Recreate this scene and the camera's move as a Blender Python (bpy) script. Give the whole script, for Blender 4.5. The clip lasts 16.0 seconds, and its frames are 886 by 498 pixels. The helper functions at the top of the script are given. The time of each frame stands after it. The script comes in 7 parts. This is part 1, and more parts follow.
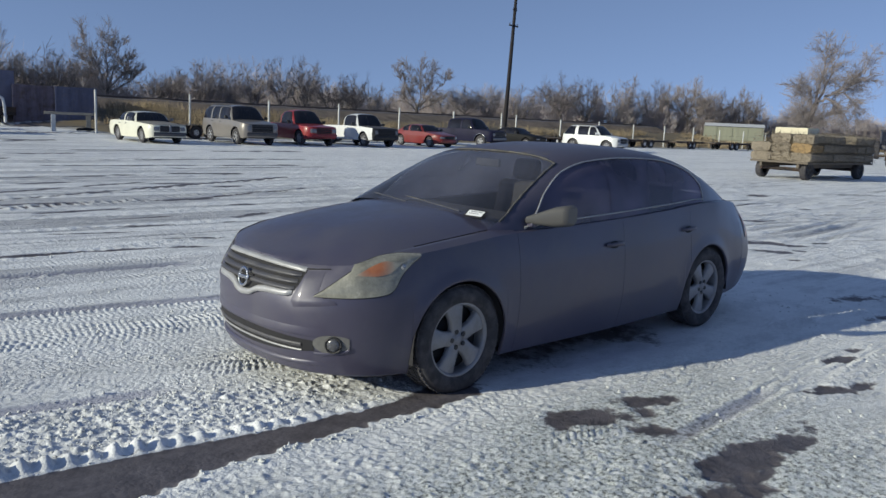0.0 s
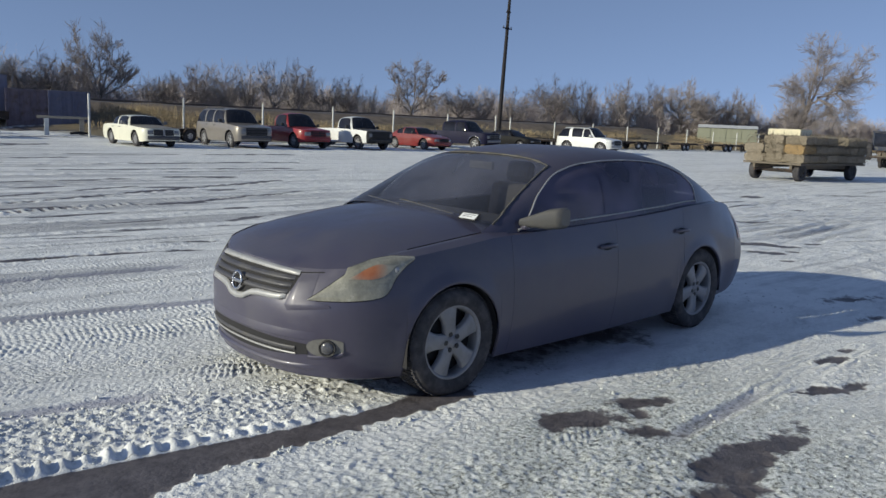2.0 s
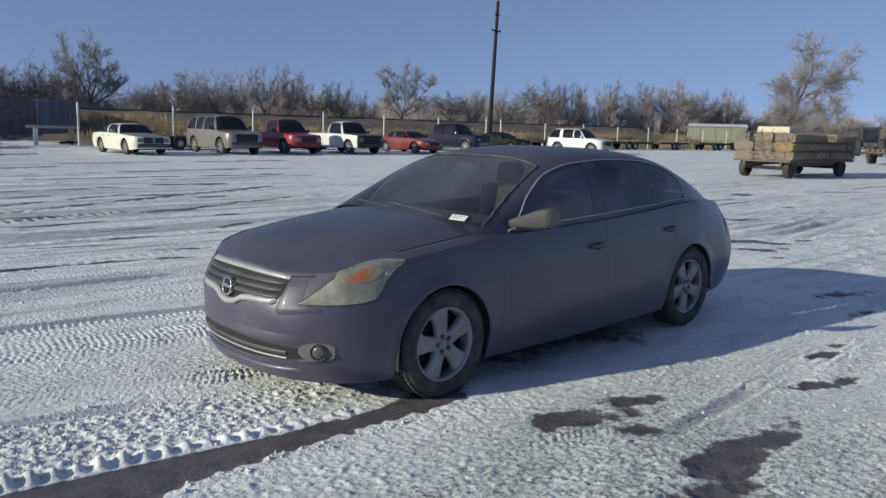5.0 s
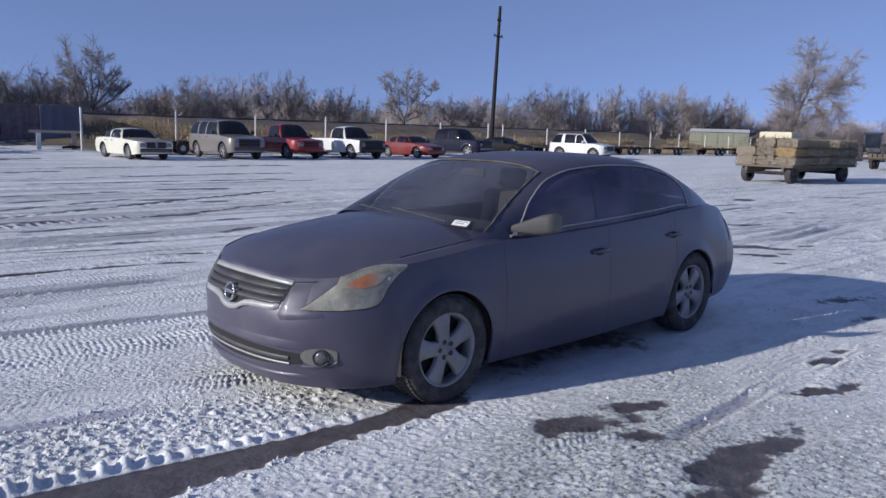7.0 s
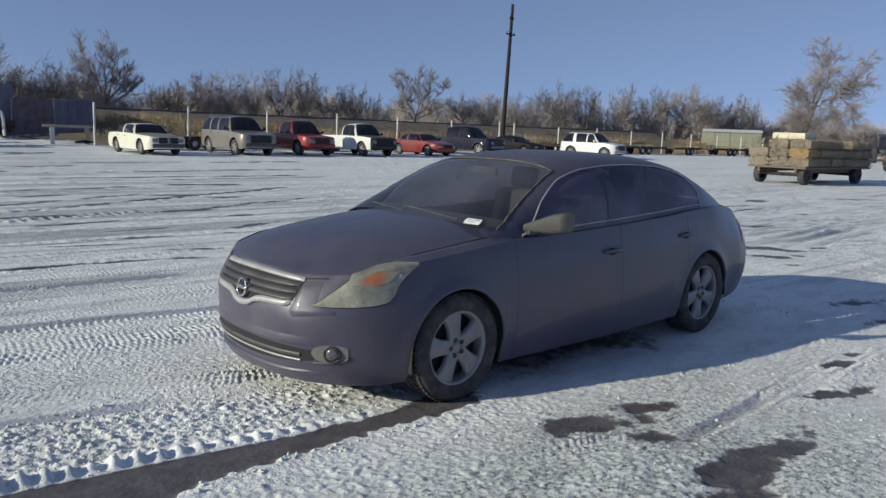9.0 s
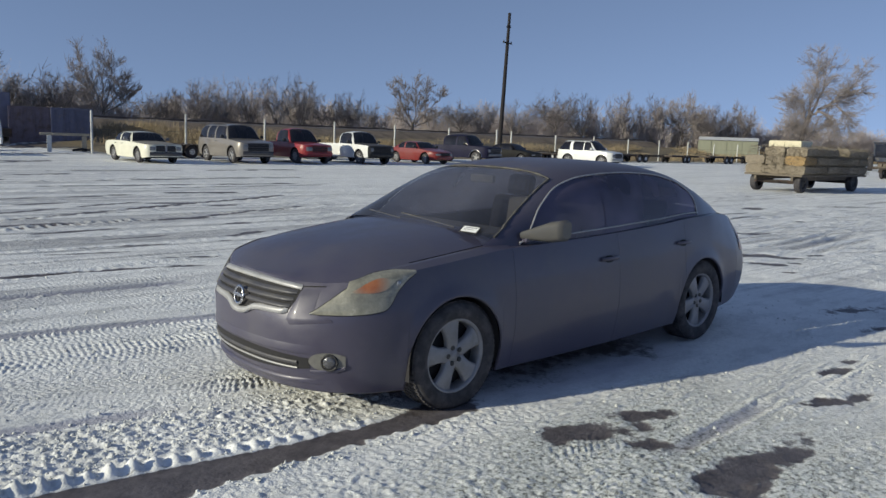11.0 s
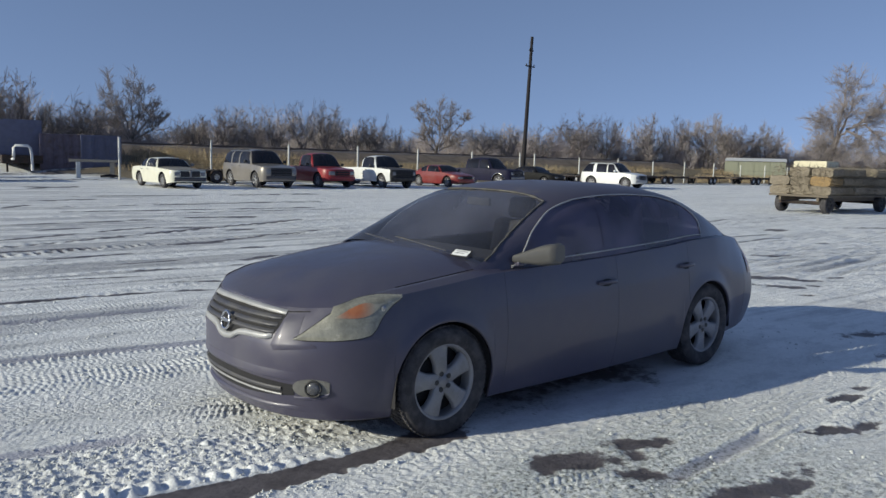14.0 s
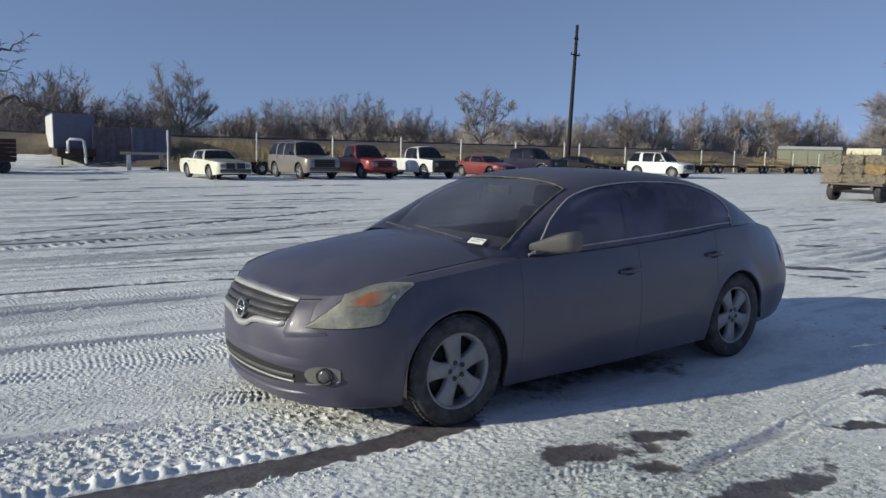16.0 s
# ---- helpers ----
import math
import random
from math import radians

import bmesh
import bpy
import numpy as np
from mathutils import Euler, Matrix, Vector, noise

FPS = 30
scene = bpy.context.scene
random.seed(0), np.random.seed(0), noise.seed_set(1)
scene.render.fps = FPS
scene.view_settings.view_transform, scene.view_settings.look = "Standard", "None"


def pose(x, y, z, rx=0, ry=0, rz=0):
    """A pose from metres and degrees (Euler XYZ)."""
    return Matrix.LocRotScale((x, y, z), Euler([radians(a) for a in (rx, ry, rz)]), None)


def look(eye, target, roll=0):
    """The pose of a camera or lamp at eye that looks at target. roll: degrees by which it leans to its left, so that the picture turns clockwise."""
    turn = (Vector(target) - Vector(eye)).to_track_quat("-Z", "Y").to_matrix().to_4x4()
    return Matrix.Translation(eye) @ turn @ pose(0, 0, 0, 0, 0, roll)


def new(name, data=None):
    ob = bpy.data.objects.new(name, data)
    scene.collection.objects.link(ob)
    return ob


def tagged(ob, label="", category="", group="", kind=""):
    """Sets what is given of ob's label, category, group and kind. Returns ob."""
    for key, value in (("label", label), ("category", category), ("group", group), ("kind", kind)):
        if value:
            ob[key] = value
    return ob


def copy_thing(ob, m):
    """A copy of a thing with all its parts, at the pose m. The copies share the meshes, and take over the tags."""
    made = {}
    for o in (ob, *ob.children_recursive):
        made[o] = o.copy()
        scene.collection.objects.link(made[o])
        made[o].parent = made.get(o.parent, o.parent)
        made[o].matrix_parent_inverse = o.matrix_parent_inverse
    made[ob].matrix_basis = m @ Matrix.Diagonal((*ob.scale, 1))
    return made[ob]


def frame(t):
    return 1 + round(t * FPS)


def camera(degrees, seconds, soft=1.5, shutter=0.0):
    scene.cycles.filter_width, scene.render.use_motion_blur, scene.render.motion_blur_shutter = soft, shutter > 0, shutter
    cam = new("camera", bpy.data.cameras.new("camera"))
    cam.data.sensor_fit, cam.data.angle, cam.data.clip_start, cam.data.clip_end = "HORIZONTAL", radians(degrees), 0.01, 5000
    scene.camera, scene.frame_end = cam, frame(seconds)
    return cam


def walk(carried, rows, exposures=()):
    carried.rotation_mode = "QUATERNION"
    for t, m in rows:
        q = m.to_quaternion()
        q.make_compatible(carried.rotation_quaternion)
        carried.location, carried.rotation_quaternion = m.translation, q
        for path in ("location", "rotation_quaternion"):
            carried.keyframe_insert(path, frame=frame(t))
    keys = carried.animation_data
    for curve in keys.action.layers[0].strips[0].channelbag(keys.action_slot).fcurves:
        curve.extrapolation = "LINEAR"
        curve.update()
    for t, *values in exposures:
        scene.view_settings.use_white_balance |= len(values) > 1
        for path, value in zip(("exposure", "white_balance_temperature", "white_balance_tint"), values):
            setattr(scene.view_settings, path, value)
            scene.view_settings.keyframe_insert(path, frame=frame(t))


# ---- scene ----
cam = camera(59.4, 16.0, soft=1.5)
PATH = [
    (0, (-4.482, -4.112, 1.594), (-3.156, -2.65, 1.27), 2.7),
    (0.5, (-4.479, -4.11, 1.594), (-3.145, -2.656, 1.266), 2.9),
    (1, (-4.481, -4.111, 1.591), (-3.142, -2.661, 1.268), 2.9),
    (1.5, (-4.483, -4.114, 1.592), (-3.144, -2.663, 1.274), 2.7),
    (2, (-4.481, -4.123, 1.597), (-3.145, -2.669, 1.28), 2.5),
    (2.5, (-4.484, -4.119, 1.592), (-3.149, -2.664, 1.275), 2.5),
    (3, (-4.478, -4.123, 1.595), (-3.139, -2.671, 1.279), 2.4),
    (3.5, (-4.477, -4.124, 1.591), (-3.133, -2.677, 1.276), 2.2),
    (4, (-4.473, -4.128, 1.59), (-3.125, -2.685, 1.274), 1.8),
    (6.5, (-4.468, -4.142, 1.592), (-3.118, -2.697, 1.294), 1.4),
    (7, (-4.474, -4.138, 1.595), (-3.127, -2.69, 1.299), 1.6),
    (7.5, (-4.478, -4.129, 1.596), (-3.138, -2.677, 1.29), 2.0),
    (8, (-4.481, -4.129, 1.595), (-3.152, -2.664, 1.297), 2.1),
    (8.5, (-4.481, -4.127, 1.593), (-3.148, -2.668, 1.287), 2.3),
    (9, (-4.481, -4.127, 1.595), (-3.153, -2.663, 1.293), 2.1),
    (11.5, (-4.483, -4.128, 1.594), (-3.147, -2.666, 1.313), 2.1),
    (12, (-4.484, -4.128, 1.592), (-3.148, -2.669, 1.301), 1.9),
    (12.5, (-4.481, -4.132, 1.593), (-3.147, -2.671, 1.302), 1.7),
    (13, (-4.473, -4.134, 1.595), (-3.145, -2.667, 1.307), 1.6),
    (13.5, (-4.439, -4.15, 1.591), (-3.11, -2.682, 1.311), 1.1),
    (14, (-4.27, -4.226, 1.598), (-2.983, -2.713, 1.373), 1.6),
    (14.5, (-4.119, -4.293, 1.581), (-2.854, -2.767, 1.318), 2.1),
    (15, (-4.089, -4.309, 1.579), (-2.878, -2.738, 1.326), 0.5),
    (15.5, (-4.09, -4.312, 1.581), (-2.893, -2.729, 1.33), 1.0),
    (16, (-4.097, -4.313, 1.58), (-2.903, -2.728, 1.329), 1.2),
]
walk(cam, [(t, look(eye, target, roll)) for t, eye, target, roll in PATH],
     [(0, 0.36, 6750, 16), (2, 0.36, 7000, 16), (4, 0.36, 6900, 16), (6.5, 0.36, 6680, 16), (7, 0.36, 6250, 28), (7.5, 0.36, 6050, 26), (9, 0.36, 7000, 16), (12.5, 0.36, 7150, 16), (14, 0.36, 6900, 16), (16, 0.36, 6950, 16)])

# ---------------------------------------------------------------- light
SUN_DIR = Vector((-3.0, 0.85, 1.0)).normalized()
sun_data = bpy.data.lights.new("sun", "SUN")
sun_data.energy, sun_data.angle, sun_data.color = 3.3, radians(0.6), (0.915, 0.955, 0.785)
sun = new("sun", sun_data)
sun.matrix_world = look(SUN_DIR * 60, (0, 0, 0))

world = bpy.data.worlds.new("sky")
scene.world = world
world.use_nodes = True
wn = world.node_tree
sky = wn.nodes.new("ShaderNodeTexSky")
sky.sky_type, sky.sun_disc = "NISHITA", False
sky.sun_elevation = math.asin(SUN_DIR.z)
sky.sun_rotation = math.atan2(SUN_DIR.x, SUN_DIR.y)
sky.altitude, sky.air_density, sky.dust_density, sky.ozone_density = 3000.0, 1.0, 0.0, 1.2
wn.nodes["Background"].inputs["Strength"].default_value = 0.143
lift = wn.nodes.new("ShaderNodeMapping")
lift.inputs["Location"].default_value = (0.0, 0.0, 0.30)
where = wn.nodes.new("ShaderNodeTexCoord")
wn.links.new(where.outputs["Generated"], lift.inputs["Vector"])
wn.links.new(lift.outputs["Vector"], sky.inputs["Vector"])
wn.links.new(sky.outputs["Color"], wn.nodes["Background"].inputs["Color"])
scene.view_settings.exposure = 0.0


# ---------------------------------------------------------------- materials
def nodes_of(name):
    m = bpy.data.materials.new(name)
    m.use_nodes = True
    nt = m.node_tree
    return m, nt, nt.nodes["Principled BSDF"]


def noise_node(nt, scale, detail=4.0, rough=0.55, coord="Object", stretch=None):
    tc = nt.nodes.new("ShaderNodeTexCoord")
    nz = nt.nodes.new("ShaderNodeTexNoise")
    nz.inputs["Scale"].default_value, nz.inputs["Detail"].default_value = scale, detail
    nz.inputs["Roughness"].default_value = rough
    if stretch:
        mp = nt.nodes.new("ShaderNodeMapping")
        mp.inputs["Scale"].default_value = stretch
        nt.links.new(tc.outputs[coord], mp.inputs["Vector"])
        nt.links.new(mp.outputs["Vector"], nz.inputs["Vector"])
    else:
        nt.links.new(tc.outputs[coord], nz.inputs["Vector"])
    return nz


def ramp(nt, src, stops):
    r = nt.nodes.new("ShaderNodeValToRGB")
    el = r.color_ramp.elements
    while len(el) < len(stops):
        el.new(0.5)
    for e, (p, c) in zip(el, stops):
        e.position, e.color = p, (*c, 1.0) if len(c) == 3 else c
    nt.links.new(src, r.inputs["Fac"])
    return r.outputs["Color"]


def mixc(nt, fac, a, b, mode="MIX"):
    m = nt.nodes.new("ShaderNodeMix")
    m.data_type, m.blend_type = "RGBA", mode
    for key, v in ((0, fac), (6, a), (7, b)):
        if isinstance(v, (int, float)):
            m.inputs[key].default_value = v
        elif isinstance(v, tuple):
            m.inputs[key].default_value = (*v[:3], 1.0)
        else:
            nt.links.new(v, m.inputs[key])
    return m.outputs[2]


def bumped(nt, bsdf, src, strength, dist):
    b = nt.nodes.new("ShaderNodeBump")
    b.inputs["Strength"].default_value, b.inputs["Distance"].default_value = strength, dist
    nt.links.new(src, b.inputs["Height"])
    nt.links.new(b.outputs["Normal"], bsdf.inputs["Normal"])


def surf(name, base, rough=0.6, metal=0.0, var=0.18, scale=4.0, fine=60.0, bump=0.15, bdist=0.004,
         coat=0.0, dust=None, dust_at=(0.48, 0.68), stretch=None, spread=0.0, spec=0.5):
    """A surface with broad and fine variation of colour, uneven gloss, fine relief and, if given, dust or grime in patches."""
    m, nt, bs = nodes_of(name)
    broad = noise_node(nt, scale, 5.0, 0.6, stretch=stretch)
    tiny = noise_node(nt, fine, 3.0, 0.6, stretch=stretch)
    lo, hi = tuple(c * (1 - var) for c in base), tuple(min(1, c * (1 + var)) for c in base)
    col = ramp(nt, broad.outputs["Fac"], [(0.3, lo), (0.7, hi)])
    grain = ramp(nt, tiny.outputs["Fac"], [(0.3, (1 - var * 0.6,) * 3), (0.7, (1.0,) * 3)])
    col = mixc(nt, 1.0, col, grain, "MULTIPLY")
    if spread:
        oi = nt.nodes.new("ShaderNodeObjectInfo")
        tint = ramp(nt, oi.outputs["Random"], [(0.0, (1 - spread,) * 3), (1.0, (1.0,) * 3)])
        col = mixc(nt, 1.0, col, tint, "MULTIPLY")
    ro = nt.nodes.new("ShaderNodeMapRange")
    ro.inputs["To Min"].default_value, ro.inputs["To Max"].default_value = max(0.02, rough - 0.1), min(1, rough + 0.12)
    nt.links.new(broad.outputs["Fac"], ro.inputs["Value"])
    rough_out = ro.outputs["Result"]
    if dust:
        dn = noise_node(nt, scale * 0.8, 7.0, 0.65)
        fac = ramp(nt, dn.outputs["Fac"], [(dust_at[0], (0,) * 3), (dust_at[1], (1,) * 3)])
        col = mixc(nt, fac, col, dust)
        rough_out = mixc(nt, fac, rough_out, (0.75, 0.75, 0.75))
    nt.links.new(col, bs.inputs["Base Color"])
    nt.links.new(rough_out, bs.inputs["Roughness"])
    bs.inputs["Metallic"].default_value = metal
    bs.inputs["Specular IOR Level"].default_value = spec
    bs.inputs["Coat Weight"].default_value = coat
    bs.inputs["Coat Roughness"].default_value = 0.06
    if bump:
        bumped(nt, bs, tiny.outputs["Fac"], bump, bdist)
    return m


def glass(name, tint, gloss_rough=0.03, haze=0.0, haze_col=(0.3, 0.3, 0.32)):
    """Thin tinted glass: see-through by the tint, mirror by Fresnel, with painted haze for glare."""
    m, nt, bs = nodes_of(name)
    out = nt.nodes["Material Output"]
    tr = nt.nodes.new("ShaderNodeBsdfTransparent")
    tr.inputs["Color"].default_value = (*tint, 1)
    gl = nt.nodes.new("ShaderNodeBsdfGlossy")
    gl.inputs["Roughness"].default_value = gloss_rough
    fr, pw, sc = nt.nodes.new("ShaderNodeLayerWeight"), nt.nodes.new("ShaderNodeMath"), nt.nodes.new("ShaderNodeMath")
    fr.inputs["Blend"].default_value = 0.5
    pw.operation, sc.operation = "POWER", "MULTIPLY_ADD"
    pw.inputs[1].default_value, sc.inputs[1].default_value, sc.inputs[2].default_value = 5.0, 0.92, 0.06
    nt.links.new(fr.outputs["Facing"], pw.inputs[0])
    nt.links.new(pw.outputs[0], sc.inputs[0])
    mx = nt.nodes.new("ShaderNodeMixShader")
    nt.links.new(sc.outputs[0], mx.inputs[0])
    nt.links.new(tr.outputs[0], mx.inputs[1])
    nt.links.new(gl.outputs[0], mx.inputs[2])
    last = mx.outputs[0]
    if haze:
        df = nt.nodes.new("ShaderNodeBsdfDiffuse")
        df.inputs["Color"].default_value = (*haze_col, 1)
        nz = noise_node(nt, 1.3, 3.0, 0.5)
        fac = ramp(nt, nz.outputs["Fac"], [(0.36, (haze * 0.45,) * 3), (0.64, (haze * 1.5,) * 3)])
        m2 = nt.nodes.new("ShaderNodeMixShader")
        nt.links.new(fac, m2.inputs[0])
        nt.links.new(last, m2.inputs[1])
        nt.links.new(df.outputs[0], m2.inputs[2])
        last = m2.outputs[0]
    nt.links.new(last, out.inputs["Surface"])
    return m


def car_paint(name, base, metal=0.0, rough=0.35, dust=None, dusty=(0.45, 1.0), coat=0.5, spec=0.5):
    dust = dust or tuple(0.75 * c + 0.05 for c in base)
    return surf(name, base, rough, metal, 0.06, 1.6, 220.0, 0.03, 0.001, coat, dust, dusty, spec=spec)


PAINT_GREY = car_paint("dusty_grey_paint", (0.072, 0.066, 0.102), 0.12, 0.34, (0.120, 0.114, 0.131), (0.46, 0.86), 0.35)
PAINT_ROOF = car_paint("stained_grey_roof_paint", (0.080, 0.072, 0.100), 0.1, 0.45, (0.200, 0.185, 0.150), (0.52, 0.70), 0.15)
PAINT_CREAM = car_paint("cream_paint", (0.74, 0.72, 0.60))
PAINT_TAN = car_paint("tan_paint", (0.245, 0.22, 0.20), 0.3)
PAINT_RED = car_paint("red_paint", (0.30, 0.018, 0.022))
PAINT_WHITE = car_paint("white_paint", (0.75, 0.75, 0.74))
# two darker bonnet colours that stand in for shade on the parked noses
PAINT_WHITE_SHADED = car_paint("white_paint_in_shade", (0.075, 0.07, 0.075), 0.0, 0.6, coat=0.05)
PAINT_CREAM_SHADED = car_paint("cream_paint_in_shade", (0.26, 0.24, 0.21), 0.0, 0.6, coat=0.05)
PAINT_BLUE = car_paint("dark_blue_paint", (0.018, 0.018, 0.045), 0.0, 0.55, (0.012, 0.013, 0.022), coat=0.0, spec=0.12)
PAINT_BLACK = car_paint("black_paint", (0.010, 0.010, 0.012), 0.0, 0.55, (0.02, 0.02, 0.02), coat=0.0, spec=0.12)
PAINT_ORANGE = car_paint("orange_red_paint", (0.21, 0.020, 0.016))
RUBBER = surf("dusty_tyre_rubber", (0.042, 0.040, 0.045), 0.85, var=0.3, scale=14, fine=150, bump=0.3, dust=(0.11, 0.10, 0.105), dust_at=(0.45, 0.8))
RIM = surf("dull_alloy", (0.27, 0.27, 0.29), 0.45, 0.35, 0.12, 10, 120, 0.05, dust=(0.2, 0.19, 0.18), dust_at=(0.5, 0.85))
STEEL_DARK = surf("dark_wheel_steel", (0.05, 0.05, 0.055), 0.6, 0.4, dust=(0.12, 0.11, 0.1))
CHROME = surf("worn_chrome", (0.62, 0.62, 0.64), 0.22, 1.0, 0.08, 8, 90, 0.02)
CHROME_DULL = surf("dull_chrome", (0.27, 0.27, 0.29), 0.5, 0.8, 0.12, 8, 90, 0.03, dust=(0.2, 0.2, 0.2))
BLACK_PLASTIC = surf("black_plastic", (0.02, 0.02, 0.022), 0.55, var=0.2, scale=8, dust=(0.07, 0.066, 0.064))
UNDER = surf("dark_underbody", (0.024, 0.023, 0.026), 0.9, bump=0.1)
CABIN = surf("grey_cabin_cloth", (0.06, 0.058, 0.06), 0.9, var=0.25, scale=20, fine=300)
# the bluish haze on the panes stands in for veiling glare and reflection
GLASS_CLEAR = glass("windscreen_glass", (0.80, 0.80, 0.82), 0.03, 0.11, (0.30, 0.31, 0.40))
GLASS_TINT = glass("tinted_glass", (0.17, 0.17, 0.20), 0.06, 0.30, (0.30, 0.27, 0.42))
FRAME_GREY = surf("matte_light_grey_trim", (0.43, 0.425, 0.43), 0.45, 0.3, 0.12, 8, 90, 0.03)
GLASS_FAR = glass("car_glass", (0.06, 0.065, 0.075), 0.05, 0.06, (0.26, 0.25, 0.32))
LENS_OLD = surf("yellowed_lens", (0.28, 0.27, 0.225), 0.24, 0.0, 0.36, 9, 60, 0.05, coat=0.6)
LENS_CLEAR = surf("clear_lamp_lens", (0.40, 0.40, 0.41), 0.22, 0.4, 0.1, 10, 60, 0.05, coat=0.6)
LENS_FAR = surf("dull_clear_lens", (0.22, 0.22, 0.23), 0.2, 0.2, 0.1, 10, 60, 0.05, coat=0.5)
LENS_FOG = surf("dull_fog_lens", (0.11, 0.11, 0.12), 0.25, 0.2, 0.2, 20, 80, 0.05, coat=0.4)
LENS_RED = surf("red_lens", (0.28, 0.02, 0.02), 0.25, 0.0, 0.1, coat=0.5)
GASKET = surf("dusty_tan_gasket", (0.10, 0.095, 0.09), 0.9, var=0.35, scale=12, fine=120, bump=0.2, dust=(0.17, 0.155, 0.125), dust_at=(0.54, 0.66))
PAPER = surf("white_paper", (0.82, 0.82, 0.80), 0.8, var=0.04, scale=30, bump=0.02)
INK = surf("dark_print", (0.10, 0.10, 0.14), 0.8, var=0.05, bump=0.0)


# ---------------------------------------------------------------- mesh building
class Mesh:
    """Collects vertices and faces; ob() makes one mesh object of them."""

    def __init__(self):
        self.v, self.f, self.s = [], [], []

    def grid(self, rows, smooth=True, closed=False):
        base, n = len(self.v), len(rows[0])
        for r in rows:
            self.v.extend(tuple(p) for p in r)
        for i in range(len(rows) - 1):
            for j in range(n if closed else n - 1):
                k = (j + 1) % n
                self.f.append((base + i * n + j, base + i * n + k, base + (i + 1) * n + k, base + (i + 1) * n + j))
                self.s.append(smooth)
        return self

    def fan(self, pts, smooth=False):
        base = len(self.v)
        self.v.extend(tuple(p) for p in pts)
        self.f.append(tuple(range(base, base + len(pts))))
        self.s.append(smooth)
        return self

    def tube(self, path, r, n=6, caps=True, smooth=True):
        """A round rod along a path; r is one radius or one for each point."""
        path = [Vector(p) for p in path]
        rows = []
        for i, p in enumerate(path):
            d = (path[min(i + 1, len(path) - 1)] - path[max(i - 1, 0)]).normalized()
            a = d.cross(Vector((0, 0, 1)) if abs(d.z) < 0.9 else Vector((1, 0, 0))).normalized()
            b = d.cross(a)
            rr = r[i] if isinstance(r, (list, tuple)) else r
            rows.append([p + (a * math.cos(2 * math.pi * k / n) + b * math.sin(2 * math.pi * k / n)) * rr for k in range(n)])
        self.grid(rows, smooth, True)
        if caps:
            self.fan(rows[0]), self.fan(rows[-1])
        return self

    def box(self, lo, hi, bevel=0.0, turn=None):
        """A block with chamfered edges."""
        lo, hi = Vector(lo), Vector(hi)
        c, h = (lo + hi) / 2, (hi - lo) / 2
        b = min(bevel, min(h) * 0.9)
        bm = bmesh.new()
        bmesh.ops.create_cube(bm, size=1.0)
        for v in bm.verts:
            v.co = Vector((v.co.x * 2 * h.x, v.co.y * 2 * h.y, v.co.z * 2 * h.z))
        if b > 0:
            bmesh.ops.bevel(bm, geom=bm.edges[:], offset=b, segments=2, affect="EDGES", profile=0.5)
        m = (turn or Matrix()).to_4x4()
        base = len(self.v)
        bm.verts.index_update()
        self.v.extend(tuple(c + (m @ v.co)) for v in bm.verts)
        for f in bm.faces:
            self.f.append(tuple(base + v.index for v in f.verts))
            self.s.append(False)
        bm.free()
        return self

    def lathe(self, prof, centre, n=32, axis="y", side=1, smooth=True):
        """Profile of (radius, offset along the axis) turned about an axis through the centre."""
        c = Vector(centre)
        rows = []
        for r, o in prof:
            ring = []
            for k in range(n):
                a = 2 * math.pi * k / n
                if axis == "y":
                    ring.append(c + Vector((r * math.cos(a), side * o, r * math.sin(a))))
                elif axis == "x":
                    ring.append(c + Vector((side * o, r * math.cos(a), r * math.sin(a))))
                else:
                    ring.append(c + Vector((r * math.cos(a), r * math.sin(a), side * o)))
            rows.append(ring)
        return self.grid(rows, smooth, True)

    def moved(self, m):
        self.v = [tuple(m @ Vector(p)) for p in self.v]
        return self

    def data(self, name, material):
        me = bpy.data.meshes.new(name)
        me.from_pydata(self.v, [], self.f)
        me.polygons.foreach_set("use_smooth", self.s)
        me.materials.append(material)
        me.update()
        return me


def part(name, mesh, material, parent=None, label=""):
    ob = new(name, mesh.data(name, material))
    if parent is not None:
        ob.parent = parent
    return tagged(ob, label)


def thing(name, label, category, m=None, group="", kind=""):
    ob = new(name)
    ob.empty_display_size = 0.2
    if m is not None:
        ob.matrix_world = m
    return tagged(ob, label, category, group, kind)


def curve(pts):
    """A smooth function of x through the given points, level past its ends."""
    xs, ys = [p[0] for p in pts], [p[1] for p in pts]
    n = len(xs)
    d = [(ys[i + 1] - ys[i]) / (xs[i + 1] - xs[i]) for i in range(n - 1)]
    t = [d[0]] + [0.0 if d[i - 1] * d[i] <= 0 else 2 * d[i - 1] * d[i] / (d[i - 1] + d[i]) for i in range(1, n - 1)] + [d[-1]]

    def at(x):
        if x <= xs[0]:
            return ys[0]
        if x >= xs[-1]:
            return ys[-1]
        i = max(k for k in range(n - 1) if xs[k] <= x)
        h = xs[i + 1] - xs[i]
        s = (x - xs[i]) / h
        return ((1 + 2 * s) * (1 - s) ** 2 * ys[i] + s * (1 - s) ** 2 * h * t[i]
                + s * s * (3 - 2 * s) * ys[i + 1] + s * s * (s - 1) * h * t[i + 1])
    return at


def steps(a, b, n):
    return [a + (b - a) * i / n for i in range(n + 1)]


